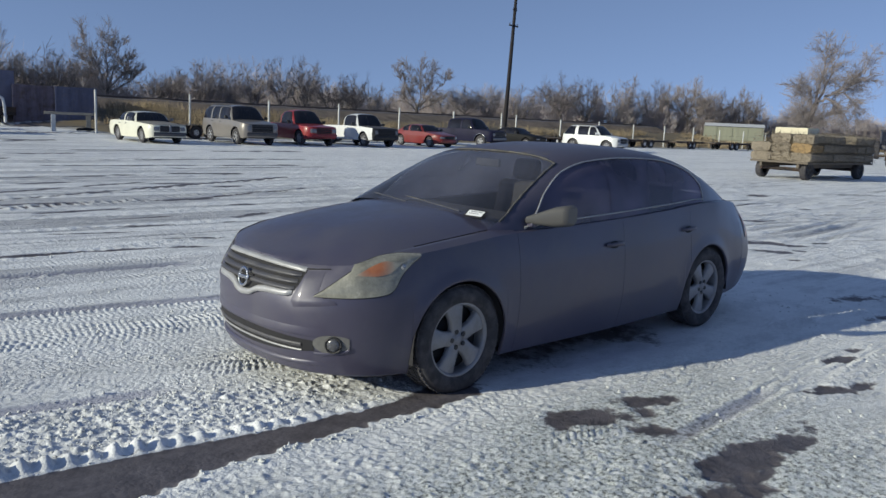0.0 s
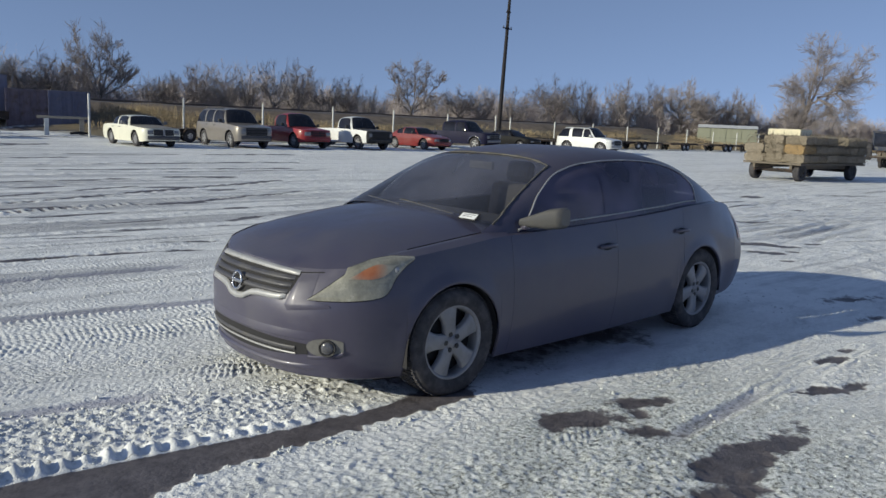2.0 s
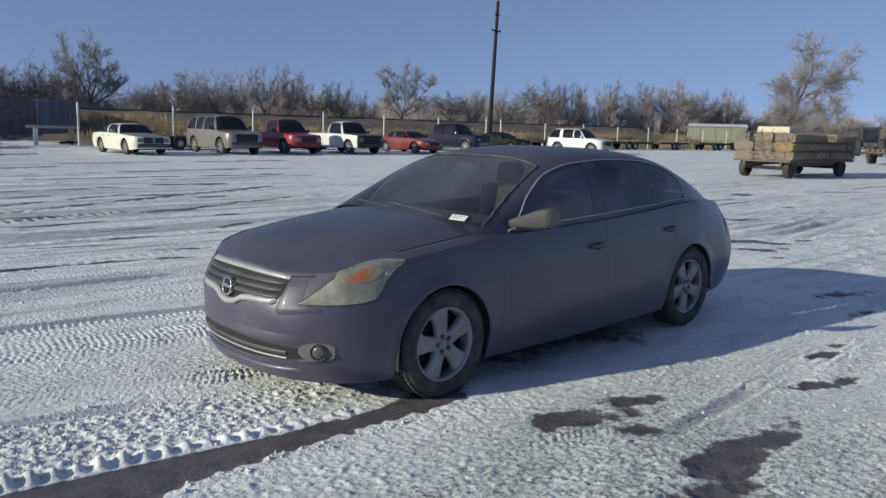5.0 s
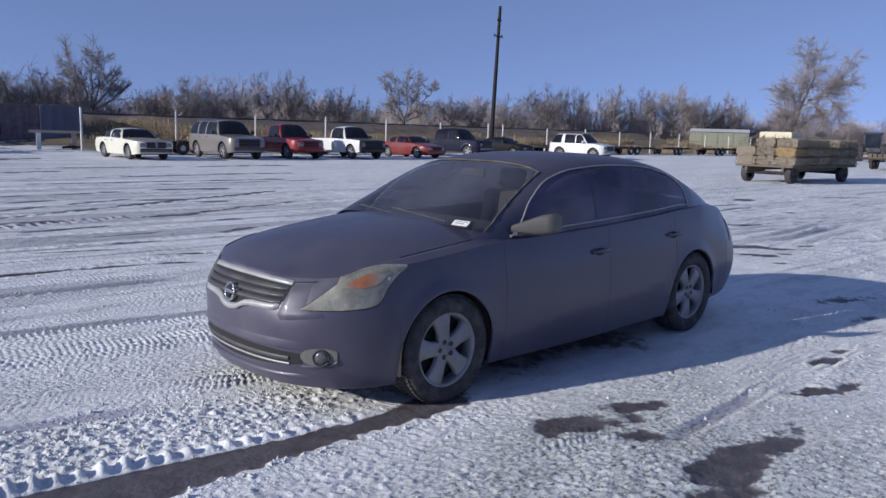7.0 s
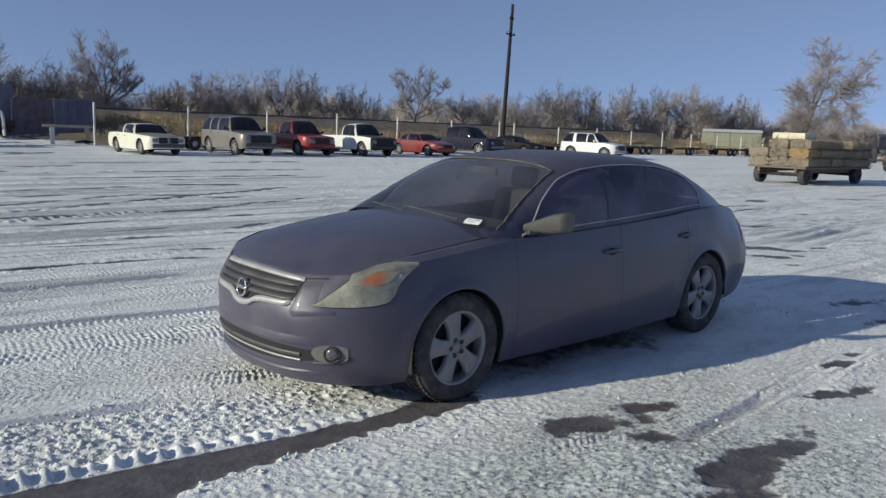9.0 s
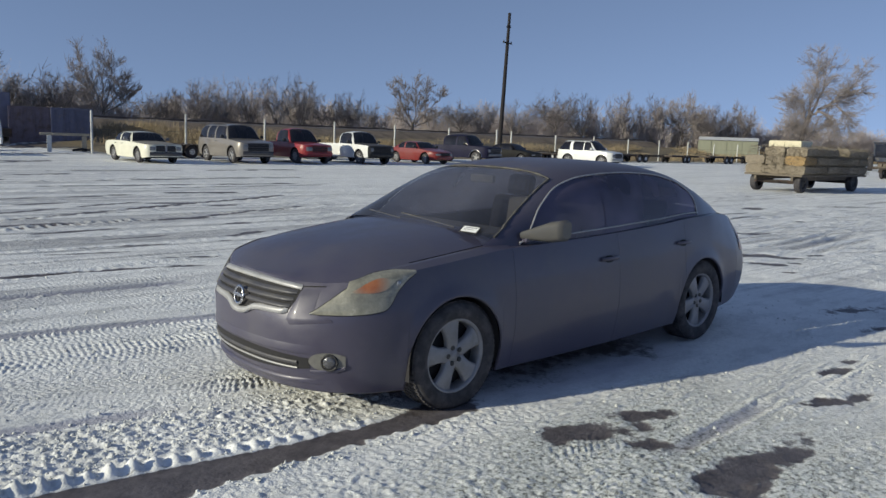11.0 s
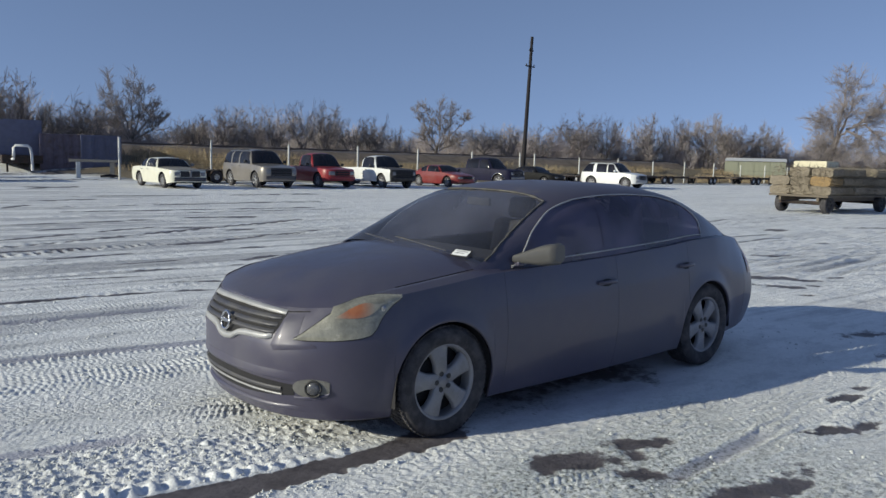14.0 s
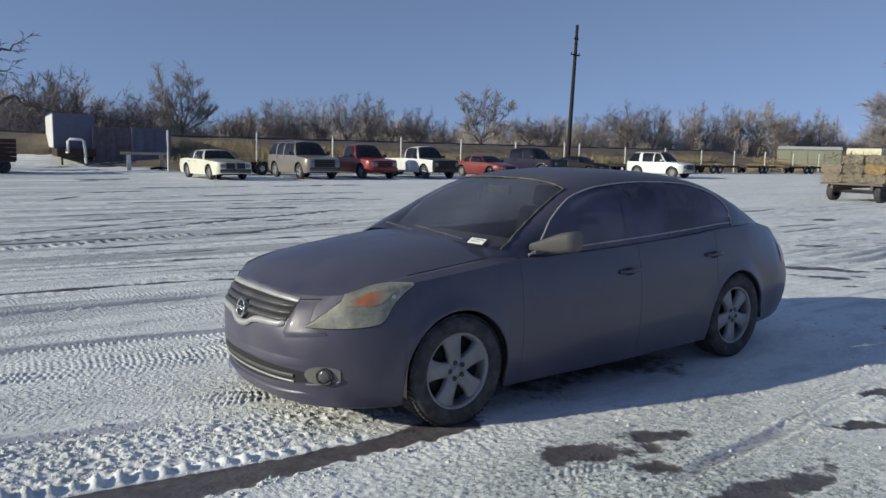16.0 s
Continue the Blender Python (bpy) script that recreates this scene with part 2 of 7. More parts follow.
class Limbs:
    """Tapered limbs, kept as arrays of rings."""

    def __init__(self):
        self.v, self.f = [], []

    def limb(self, path, radii, n):
        base = len(self.v)
        for i, p in enumerate(path):
            d = (path[min(i + 1, len(path) - 1)] - path[max(i - 1, 0)])
            d.normalize()
            a = d.cross(Vector((0.31, 0.9, 0.2))).normalized()
            b = d.cross(a)
            for k in range(n):
                t = 2 * math.pi * k / n
                self.v.append(tuple(p + (a * math.cos(t) + b * math.sin(t)) * radii[i]))
        for i in range(len(path) - 1):
            for k in range(n):
                q = (k + 1) % n
                self.f.append((base + i * n + k, base + i * n + q, base + (i + 1) * n + q, base + (i + 1) * n + k))

    def sliver(self, p, q, w):
        """A hair-thin shoot: one tapered face."""
        d = q - p
        a = d.cross(Vector((0.31, 0.9, 0.2))).normalized() * w
        n = len(self.v)
        self.v += [tuple(p - a), tuple(p + a), tuple(q + a * 0.4), tuple(q - a * 0.4)]
        self.f.append((n, n + 1, n + 2, n + 3))

    def data(self, name, mat):
        me = bpy.data.meshes.new(name)
        me.from_pydata(self.v, [], self.f)
        me.polygons.foreach_set("use_smooth", [True] * len(self.f))
        me.materials.append(mat)
        return me


# ---------------------------------------------------------------- snow ground
def value_noise(x, y, seed=0):
    """Smooth noise in -1..1 over arrays."""
    xi, yi = np.floor(x).astype(np.int64), np.floor(y).astype(np.int64)
    xf, yf = x - xi, y - yi

    def h(a, b):
        k = (a * 374761393 + b * 668265263 + seed * 974634777) & 0x7FFFFFFF
        k = ((k ^ (k >> 13)) * 1274126177) & 0x7FFFFFFF
        return ((k ^ (k >> 16)) & 0xFFFF) / 32767.5 - 1.0
    sx, sy = xf * xf * (3 - 2 * xf), yf * yf * (3 - 2 * yf)
    a = h(xi, yi) + (h(xi + 1, yi) - h(xi, yi)) * sx
    b = h(xi, yi + 1) + (h(xi + 1, yi + 1) - h(xi, yi + 1)) * sx
    return a + (b - a) * sy


def fbm(x, y, seed, octaves=3):
    out, amp, tot = 0, 1.0, 0
    for o in range(octaves):
        out = out + amp * value_noise(x * 2 ** o + 17.3 * o, y * 2 ** o - 9.1 * o, seed + o)
        tot += amp
        amp *= 0.5
    return out / tot


def axis_steps(spans, reach, grow, grow_low, mid):
    """Even steps over the spans (from, to, step), slowly coarser up to mid, then fast out to the reach."""
    inner = [float(v) for lo, hi, step in spans for v in np.arange(lo, hi - 0.3 * step, step)]
    out_hi, s = [inner[-1]], spans[-1][2]
    while out_hi[-1] < reach:
        s *= grow if out_hi[-1] < mid else 1.06
        out_hi.append(out_hi[-1] + s)
    out_lo, s = [inner[0]], spans[0][2]
    while out_lo[-1] > -reach:
        s *= grow_low
        out_lo.append(out_lo[-1] - s)
    return np.array(out_lo[1:][::-1] + inner + out_hi[1:])


gx = axis_steps([(-4.05, -1.0, 0.0115), (-1.0, 2.0, 0.019), (2.0, 4.6, 0.026)], 2600.0, 1.032, 1.09, 24.0)
gy = axis_steps([(-2.75, 2.2, 0.0122)], 2600.0, 1.0155, 1.10, 45.0)
GX, GY = np.meshgrid(gx, gy)


def soft(d, w, e):
    """1 inside a half width w, falling to 0 over e."""
    return np.clip((w + e - d) / e, 0, 1)


near = np.clip(1 - (np.hypot(GX + 0.5, GY - 0.5) - 5) / 9, 0, 1)
wob = fbm(GX * 0.35, GY * 0.35, 3) * 0.10
H = 0.02 * fbm(GX * 0.4, GY * 0.4, 11) * near
# crumbled snow in the foreground
churn = np.clip(0.55 + 0.9 * fbm(GX * 0.7, GY * 0.9, 21), 0.12, 1.2)
c1 = np.abs(fbm(GX * 19, GY * 23, 31, 2))
c2 = np.abs(value_noise(GX * 25, GY * 26, 41))
c3 = value_noise(GX * 31, GY * 33, 43)
lumps = np.maximum(0, 0.42 - c1) * 0.030 + np.maximum(0, 0.5 - c2) * 0.022 + np.maximum(0, c3) * 0.012
# flat flakes turned up by the wheels, longer along the yard
flakes = np.clip(value_noise(GX * 36, GY * 52 + GX * 15, 45) + 0.6 * value_noise(GX * 52, GY * 60, 46) - 0.05, 0, 0.7) * 0.021
front_left = np.clip((-0.9 - GX) / 0.5, 0, 1) * np.clip((GY + 0.62) / 0.1, 0, 1)
loose = np.clip((0.02 - 0.2 * (GX + 2.6) - GY) / 0.15, 0, 1) * front_left
calm_far = np.interp(GY, [1.0, 3.0], [1.0, 0.45])
H += (churn * lumps * (0.55 - 0.27 * front_left) * calm_far + flakes * np.maximum(loose, 0.5 * (1 - front_left) * np.clip((-1.0 - GY) / 0.3, 0, 1))) * near
# long streaks left by wheels and wind, running along the yard
streak = fbm(GX * 0.10, (GY + wob * 2) * 1.6, 51, 3)
fade = np.clip(1 - np.hypot(GX, GY) / 90, 0, 1)
H += 0.010 * streak * fade
bare = np.zeros_like(H)
bare = np.maximum(bare, 0.50 * np.clip((streak - 0.38) * 3.2, 0, 1) * np.clip((np.hypot(GX, GY - 2) - 5) / 8, 0, 1) * (0.3 + 0.7 * fade))

right_field = np.clip((np.hypot(GX, GY - 1) - 4.5) / 3, 0, 1) * np.clip((GX - 2.5) / 2, 0, 1) * np.clip((16 - GY + 0.25 * GX) / 5, 0, 1) * fade
ridge = 1 - np.abs(fbm(GX * 0.8 + 0.25 * GY, GY * 1.5 - 0.3 * GX, 153, 4)) * 2.2
chunk = np.clip(fbm(GX * 2.6, GY * 3.4, 155, 3) - 0.12, 0, 1)
H += right_field * (0.016 * np.clip(ridge - 0.35, 0, 1) + 0.034 * chunk * (0.4 + 0.6 * np.clip(ridge, 0, 1)))
# old curved wheel marks: centre, radius, half width, from and to angle
for ax, ay, ar, aw, a0, a1 in ((13.0, 10.5, 5.0, 0.06, -1.0, 0.1), (14.5, 10.6, 5.2, 0.06, -1.1, 0.1), (22.0, -3.0, 11.0, 0.07, 1.5, 2.6), (23.8, -3.6, 11.0, 0.07, 1.5, 2.6), (12.0, -6.0, 9.0, 0.07, 0.9, 1.9), (13.6, -6.6, 9.0, 0.07, 0.9, 1.9)):
    d = np.abs(np.hypot(GX - ax, GY - ay) - ar + wob)
    an = np.arctan2(GY - ay, GX - ax)
    m = soft(d, aw * 0.7, np.maximum(aw * 0.7, 0.03 * GX)) * np.clip((an - a0) / 0.1, 0, 1) * np.clip((a1 - an) / 0.1, 0, 1)
    H += -0.03 * m + 0.025 * np.exp(-((d - aw * 1.6) / aw) ** 2) * np.clip((an - a0) / 0.1, 0, 1) * np.clip((a1 - an) / 0.1, 0, 1)
    bare = np.maximum(bare, 0.12 * m)
mottle = np.clip((fbm(GX * 0.45, GY * 0.9, 151, 4) - 0.16) * 2.2, 0, 0.10) * np.clip((np.hypot(GX, GY - 1) - 5) / 6, 0, 1) * np.clip((GX - 4) / 4, 0, 1) * np.clip((14 - GY) / 5, 0, 1)
bare = np.maximum(bare, mottle)
H += 0.006 * fbm(GX * 1.3, GY * 2.2, 161, 3) * np.clip((np.hypot(GX, GY) - 4) / 4, 0, 1) * fade

packed_and_shaded = np.zeros_like(H)


def along(xa, xb, ea=0.5, eb=0.5):
    """1 between two ends of the yard, fading out at them."""
    return np.clip((GX - xa) / ea, 0, 1) * np.clip((xb - GX) / eb, 0, 1)


def lugs(u, v, stagger, fill):
    """Rounded blocks in rows: u counts blocks along a row, v counts rows."""
    row = np.floor(v)
    fu = np.abs(u + stagger * row - np.floor(u + stagger * row) - 0.5) * 2
    fv = np.abs(v - row - 0.5) * 2
    return np.clip((fill - fu) / 0.35, 0, 1) * np.clip((0.86 - fv) / 0.4, 0, 1)


# fields of tyre tread pressed into the snow: centre y at x = -1.5, slope, from, to, half width, block, row, stagger, skew, height
TREADS = [(1.20, -0.20, -5.5, -0.9, 0.31, 0.048, 0.085, 0.5, 0.12, 0.014), (0.13, -0.32, -5.5, -1.0, 0.27, 0.039, 0.085, 0.33, 0.6, 0.013),
          (4.02, -0.20, -6.0, 0.8, 0.16, 0.050, 0.110, 0.5, 0.2, 0.007), (1.72, -0.16, -5.5, -0.6, 0.10, 0.050, 0.090, 0.5, 0.3, 0.008),
          (2.95, -0.10, -6.0, 0.4, 0.38, 0.055, 0.120, 0.5, 0.4, 0.006), (-1.62, -0.10, -1.9, 3.4, 0.24, 0.050, 0.085, 0.5, 0.8, 0.012), (-2.25, -0.14, -0.9, 3.4, 0.20, 0.050, 0.09, 0.4, 0.8, 0.014), (-2.12, 0.04, -1.4, 2.6, 0.13, 0.056, 0.085, 0.5, 0.6, 0.022)]
for cy, sl, xa, xb, hw, block, row, stg, skew, high in TREADS:
    d = GY - (cy + sl * (GX + 1.5) + 0.5 * wob)
    m = soft(np.abs(d), hw * 0.85, 0.06) * along(xa, xb)
    jag = 0.62 * fbm(GX * 7, GY * 7, 63, 2)
    worn = np.clip(0.62 + 0.75 * fbm(GX * 2.3, GY * 2.8, 65, 2), 0.0, 1.15)
    H = H * (1 - 0.72 * m) + m * high * worn * lugs((GX + skew * np.abs(d)) / block + jag, d / row + jag, stg, 0.78)
# smooth pressed strips with a row of teeth along the near edge: y at x = -1.5, slope, from, to, half width, depth, tooth
STRIPS = [(2.04, -0.125, -6.0, -0.5, 0.085, 0.016, 0.055), (-0.20, -0.205, -6.0, -2.62, 0.058, 0.022, 0.066), (3.66, -0.03, -6.0, -0.9, 0.07, 0.020, 0.17),
          (-2.12, 0.05, -1.1, 0.35, 0.05, 0.010, 0.06)]
for cy, sl, xa, xb, hw, dep, tooth in STRIPS:
    d = GY - (cy + sl * (GX + 1.5) + 0.25 * wob)
    m = soft(np.abs(d), hw, 0.025) * along(xa, xb, 0.4, 0.3)
    H = H * (1 - 0.95 * m) - dep * m
    packed_and_shaded = np.maximum(packed_and_shaded, m)
    ph = GX / tooth + 0.10 * fbm(GX * 3, GY * 3, 67, 2)
    comb = np.clip(1.25 - 2.6 * np.abs(ph - np.floor(ph) - 0.5), 0, 1)
    edge = np.exp(-((d + hw * 1.05) / (0.022 + 0.15 * hw)) ** 2) * along(xa, xb, 0.4, 0.3) * np.clip(0.7 + 0.7 * fbm(GX * 1.7, GY * 1.7, 69, 2), 0.1, 1.2)
    H += edge * (0.026 + 0.25 * dep) * comb
    packed_and_shaded *= 1 - np.clip(edge * comb * 1.5, 0, 1)
    H += 0.008 * np.exp(-((d - hw * 1.3) / 0.03) ** 2) * along(xa, xb, 0.4, 0.3)

# wheel tracks further out: centre y at x = -1.5, slope, from, to, half width, depth, tread length, bare share
TRACKS = [
    (5.6, -0.05, -12.0, 3.0, 0.06, 0.006, 0.12, 0.1), (4.85, 0.16, -12.0, 1.0, 0.08, 0.008, 0.15, 0.35), (6.6, 0.03, -14.0, 14.0, 0.08, 0.008, 0.2, 0.25),
    (7.6, 0.10, -14.0, 14.0, 0.08, 0.007, 0.2, 0.2), (8.95, 0.20, -14.0, 1.2, 0.13, 0.028, 0.175, 0.75), (9.55, 0.10, 0.8, 12.0, 0.10, 0.022, 0.17, 0.55), (10.1, 0.42, -12.0, 6.0, 0.09, 0.016, 3.0, 0.7), (10.6, 0.12, -16.0, 22.0, 0.10, 0.010, 0.25, 0.25), (13.2, 0.2, -16.0, 26.0, 0.14, 0.012, 0.3, 0.3),
    (15.5, 0.25, -18.0, 30.0, 0.15, 0.014, 0.3, 0.3), (18.6, 0.3, -18.0, 34.0, 0.16, 0.018, 0.3, 0.35), (21.5, 0.3, -20.0, 36.0, 0.16, 0.018, 0.3, 0.3),
]
for cy, sl, xa, xb, hw, dep, tread, br in TRACKS:
    d = np.abs(GY - (cy + sl * (GX + 1.5) + wob))
    m = soft(d, hw * 0.8, hw * 0.4) * np.clip((GX - xa) / 0.6, 0, 1) * np.clip((xb - GX) / 0.8, 0, 1)
    lug = 0.5 + 0.5 * np.sin(GX * 2 * np.pi / tread + np.sin(d / hw * 3.0) * 1.2)
    H = H * (1 - 0.75 * m) + m * (-dep + dep * 0.95 * lug * (d < hw))
    edge = np.exp(-((d - hw * 1.35) / (hw * 0.32)) ** 2) * np.clip((GX - xa) / 0.6, 0, 1) * np.clip((xb - GX) / 0.8, 0, 1)
    H += edge * dep * (0.8 + 0.9 * np.maximum(0, fbm(GX * 7, GY * 7, 61, 2)))
    bare = np.maximum(bare, m * br * (0.6 + 0.6 * fbm(GX * 1.1, GY * 2, 71)) * (1 if br < 0.5 else 1.15 * (lug < 0.55)))

# the bare wet strip that leads to the front wheel, with a bank of lumps along it
yc = np.interp(GX, [-9, -3.7, -3.0, -2.4, -1.95, -1.2], [-0.83, -0.84, -0.845, -0.87, -0.89, -0.89])
wid = np.interp(GX, [-9, -3.7, -3.0, -2.4, -1.95, -1.55, -1.2], [0.27, 0.23, 0.150, 0.09, 0.075, 0.07, 0.03])
d = np.abs(GY - yc + 0.05 * fbm(GX * 4, GY * 4, 81, 4)) + 0.035 * value_noise(GX * 20, GY * 20, 82)
m = soft(d, wid, 0.05) * np.clip((-1.15 - GX) / 0.2, 0, 1)
H = H * (1 - m) - 0.013 * m
bare = np.maximum(bare, m * 1.15)
bank = np.exp(-((GY - (yc + wid + 0.075)) / 0.042) ** 2) * np.clip((-1.7 - GX) / 0.6, 0, 1)
ph = GX / 0.098 + 0.16 * fbm(GX * 1.5, GY * 1.5, 93)
knob = np.clip(1.3 - 3.2 * np.abs(ph - np.floor(ph) - 0.5), 0, 1) * np.clip(0.95 + 0.45 * value_noise(GX * 5, GY * 2, 95), 0.2, 1.3) + 0.22 * np.maximum(0, value_noise(GX * 17, GY * 15, 94))
bare = bare * (1 - 0.95 * np.clip(bank * 1.6, 0, 1))
H += bank * (0.004 + 0.038 * knob * np.interp(GX, [-2.9, -2.3], [1.0, 0.55]))
rim = np.exp(-((GY - (yc + wid + 0.012)) / 0.014) ** 2) * np.clip((-2.2 - GX) / 0.4, 0, 1)
bare = bare * (1 - 0.9 * rim)
H += 0.006 * rim

# bare patches and merely dark ones: x, y, half length, half width, turn, strength
PATCHES = [(-1.13, -1.62, 0.24, 0.085, -0.25, 1.1), (-0.53, -1.67, 0.18, 0.06, -0.5, 1.0), (-0.88, -1.98, 0.13, 0.07, -0.5, 0.85), (-0.72, -1.76, 0.06, 0.04, -0.4, 0.8), (-0.80, -2.46, 0.50, 0.085, 0.04, 1.15),
           (-1.35, -2.60, 0.30, 0.10, 0.15, 1.0), (0.63, -2.28, 0.17, 0.05, -0.4, 1.0), (0.95, -2.36, 0.2, 0.04, -0.2, 0.7), (1.4, -2.0, 0.2, 0.04, -0.3, 0.8), (1.8, -1.96, 0.16, 0.05, -0.3, 0.8), (3.95, -1.25, 0.55, 0.12, -0.3, 0.8),
           (3.2, -1.7, 0.25, 0.06, -0.3, 0.7), (-1.55, -0.86, 0.35, 0.07, 0.0, 0.9)]
# the first two darken the ground under the car in place of shade
PATCHES += [(0.15, -0.40, 0.85, 0.34, -0.05, 0.62), (-0.2, -0.78, 1.0, 0.16, 0.0, 0.3), (6.75, 1.46, 0.35, 0.10, -1.0, 0.95), (6.2, 0.82, 0.45, 0.12, -1.1, 0.95), (7.05, 1.29, 0.22, 0.08, -0.74, 0.85), (9.82, 2.85, 0.42, 0.09, -0.4, 0.95), (7.2, 0.91, 0.24, 0.07, -0.76, 0.9), (5.73, 0.26, 0.13, 0.05, -1.0, 0.95),
            (6.73, 0.6, 0.10, 0.05, -0.9, 0.85), (13.5, 3.49, 0.22, 0.08, -0.5, 0.8), (7.9, 0.84, 0.16, 0.06, -0.3, 0.8), (16.1, 5.8, 0.35, 0.22, -0.4, 1.1), (19.9, 5.0, 1.3, 0.22, -0.4, 0.5)]
# the long ones at y 49.8 and 51.6: dark bands before trailer and containers
PATCHES += [(1.26, 9.3, 0.5, 0.10, -0.1, 1.1), (2.0, 8.3, 0.3, 0.07, -0.2, 0.9), (1.6, 7.05, 0.5, 0.08, 0.4, 0.9), (0.75, 6.4, 0.12, 0.06, -0.5, 0.9), (3.0, 40.2, 3.5, 0.35, 0.05, 1.0), (8.0, 41.2, 1.8, 0.4, -0.1, 1.0),
            (5.0, 43.5, 2.0, 0.3, 0.1, 0.8), (10.6, 51.6, 4.2, 0.7, -0.2, 1.0), (6.5, 49.8, 2.6, 0.5, 0.0, 0.9), (-1.0, 36.0, 5.0, 0.2, 0.3, 0.6)]
for px, py, a, b, tn, st in PATCHES:
    dx, dy = (GX - px) * math.cos(tn) + (GY - py) * math.sin(tn), -(GX - px) * math.sin(tn) + (GY - py) * math.cos(tn)
    q = np.hypot(dx / a, dy / (b * 1.3)) + 0.7 * fbm(GX * 4 / (a * 3 + 0.4), GY * 4 / (a * 3 + 0.4), 101, 3) + 0.30 * value_noise(GX * 20, GY * 20, 102) + 0.42 * fbm(GX * 8, GY * 9, 103, 2)
    m = np.clip((1.55 - q) / 1.2, 0, 1)
    H = H * (1 - 0.8 * m) - 0.007 * m
    bare = np.maximum(bare, m * st)

# the car's shade beside and under it, darkened into the snow colour
packed_and_shaded = np.maximum(packed_and_shaded, 0.95 * np.clip((1.55 - np.hypot((GX - 0.1) / 1.25, (GY + 0.55) / 0.52) - 0.35 * fbm(GX * 1.4, GY * 1.8, 191, 3)) / 0.8, 0, 1))
# short crossing wheel marks in the open yard beyond the car: two ends
MARKS = [(19.7, 8.2, 25.3, 8.8), (27.9, 11.1, 21.6, 6.6), (18.3, 5.7, 20.0, 4.6), (12.5, 4.3, 14.9, 4.2), (16.2, 4.7, 14.9, 2.9), (10.7, 3.2, 13.7, 2.7), (9.8, 2.6, 13.9, 1.8), (8.3, 1.5, 10.9, 1.7),
         (9.2, 1.5, 11.8, 1.7), (8.4, 1.0, 11.2, 1.1), (8.3, 2.1, 9.9, 2.0), (8.6, 0.6, 9.7, 0.3), (18.6, 4.7, 16.8, 2.7), (21.6, 9.6, 20.9, 7.9), (16.4, 7.5, 19.7, 8.7)]
for i, (x0, y0, x1, y1) in enumerate(MARKS):
    ln = math.hypot(x1 - x0, y1 - y0)
    ux, uy = (x1 - x0) / ln, (y1 - y0) / ln
    t = (GX - x0) * ux + (GY - y0) * uy
    d = (GX - x0) * -uy + (GY - y0) * ux + 0.12 * np.sin(t * 0.7 + i) + 0.5 * wob
    ends_in = np.clip((t + 0.8) / 0.8, 0, 1) * np.clip((ln + 0.8 - t) / 0.8, 0, 1)
    for off in (0.0, 0.34):
        m = soft(np.abs(d - off), 0.05, 0.07) * ends_in
        H += -0.014 * m + 0.014 * np.exp(-((d - off - 0.16) / 0.08) ** 2) * ends_in * np.clip(0.6 + fbm(GX * 2, GY * 2, 185, 2), 0, 1)
        bare = np.maximum(bare, 0.38 * m)

# thin dark ruts: y where x is 0, slope, from, to, half width
RUTS = [(10.75, 0.45, -2.8, 6.2, 0.05), (11.8, 0.45, -2.2, 2.2, 0.05), (9.3, -0.03, -2.8, 1.0, 0.05), (8.75, 0.40, 1.3, 5.0, 0.05), (8.2, 0.2, -1.9, -1.0, 0.05), (8.4, 0.12, -1.6, 0.2, 0.045), (6.45, -0.13, -1.5, 0.2, 0.035),
        (5.9, -0.18, -2.1, -0.5, 0.035), (4.56, -0.085, -3.4, -0.2, 0.045), (5.1, -0.28, -0.9, 0.3, 0.025), (4.5, -0.25, -1.0, -0.2, 0.025), (7.3, 0.05, -2.0, 0.6, 0.03)]
RUTS += [(14.2, 0.15, -0.9, 2.0, 0.07), (14.8, -0.10, 1.7, 2.7, 0.14), (15.0, -0.06, 3.1, 5.5, 0.15), (12.9, 0.08, -1.0, 0.8, 0.06), (17.75, -0.03, 1.0, 9.0, 0.10), (22.0, 0.35, 1.6, 4.4, 0.15), (12.5, -0.10, 1.7, 3.5, 0.06),
         (11.35, 0.02, 2.7, 3.8, 0.09), (33.7, -0.24, 3.3, 6.0, 0.30), (19.6, 0.08, 3.0, 11.0, 0.10), (25.0, 0.04, 3.0, 14.0, 0.14), (16.3, 0.05, 4.0, 9.5, 0.09)]
RUTS += [(4.2, 0.03, 11.5, 14.5, 0.05), (6.9, 0.10, 14.0, 19.0, 0.07), (5.0, 0.02, 12.5, 15.5, 0.05), (28.6, 0.8, 3.2, 6.2, 0.22), (19.3, 1.2, 0.0, 1.4, 0.14)]
row_step = np.gradient(gy)[:, None]
for y0, sl, xa, xb, hw in RUTS:
    d = np.abs(GY - (y0 + sl * GX + 0.25 * wob + 0.04 * np.sin(GX * 1.7 + y0)))
    m = soft(d, hw * 0.8, np.maximum(hw * 0.6, 0.7 * row_step)) * np.clip((GX - xa) / 0.4, 0, 1) * np.clip((xb - GX) / 0.4, 0, 1)
    m = m * np.clip(0.95 + 1.1 * fbm(GX * 1.5 + y0, GY * 0.8, 181, 2), 0, 1)
    H -= 0.012 * m
    bare = np.maximum(bare, 0.86 * m)
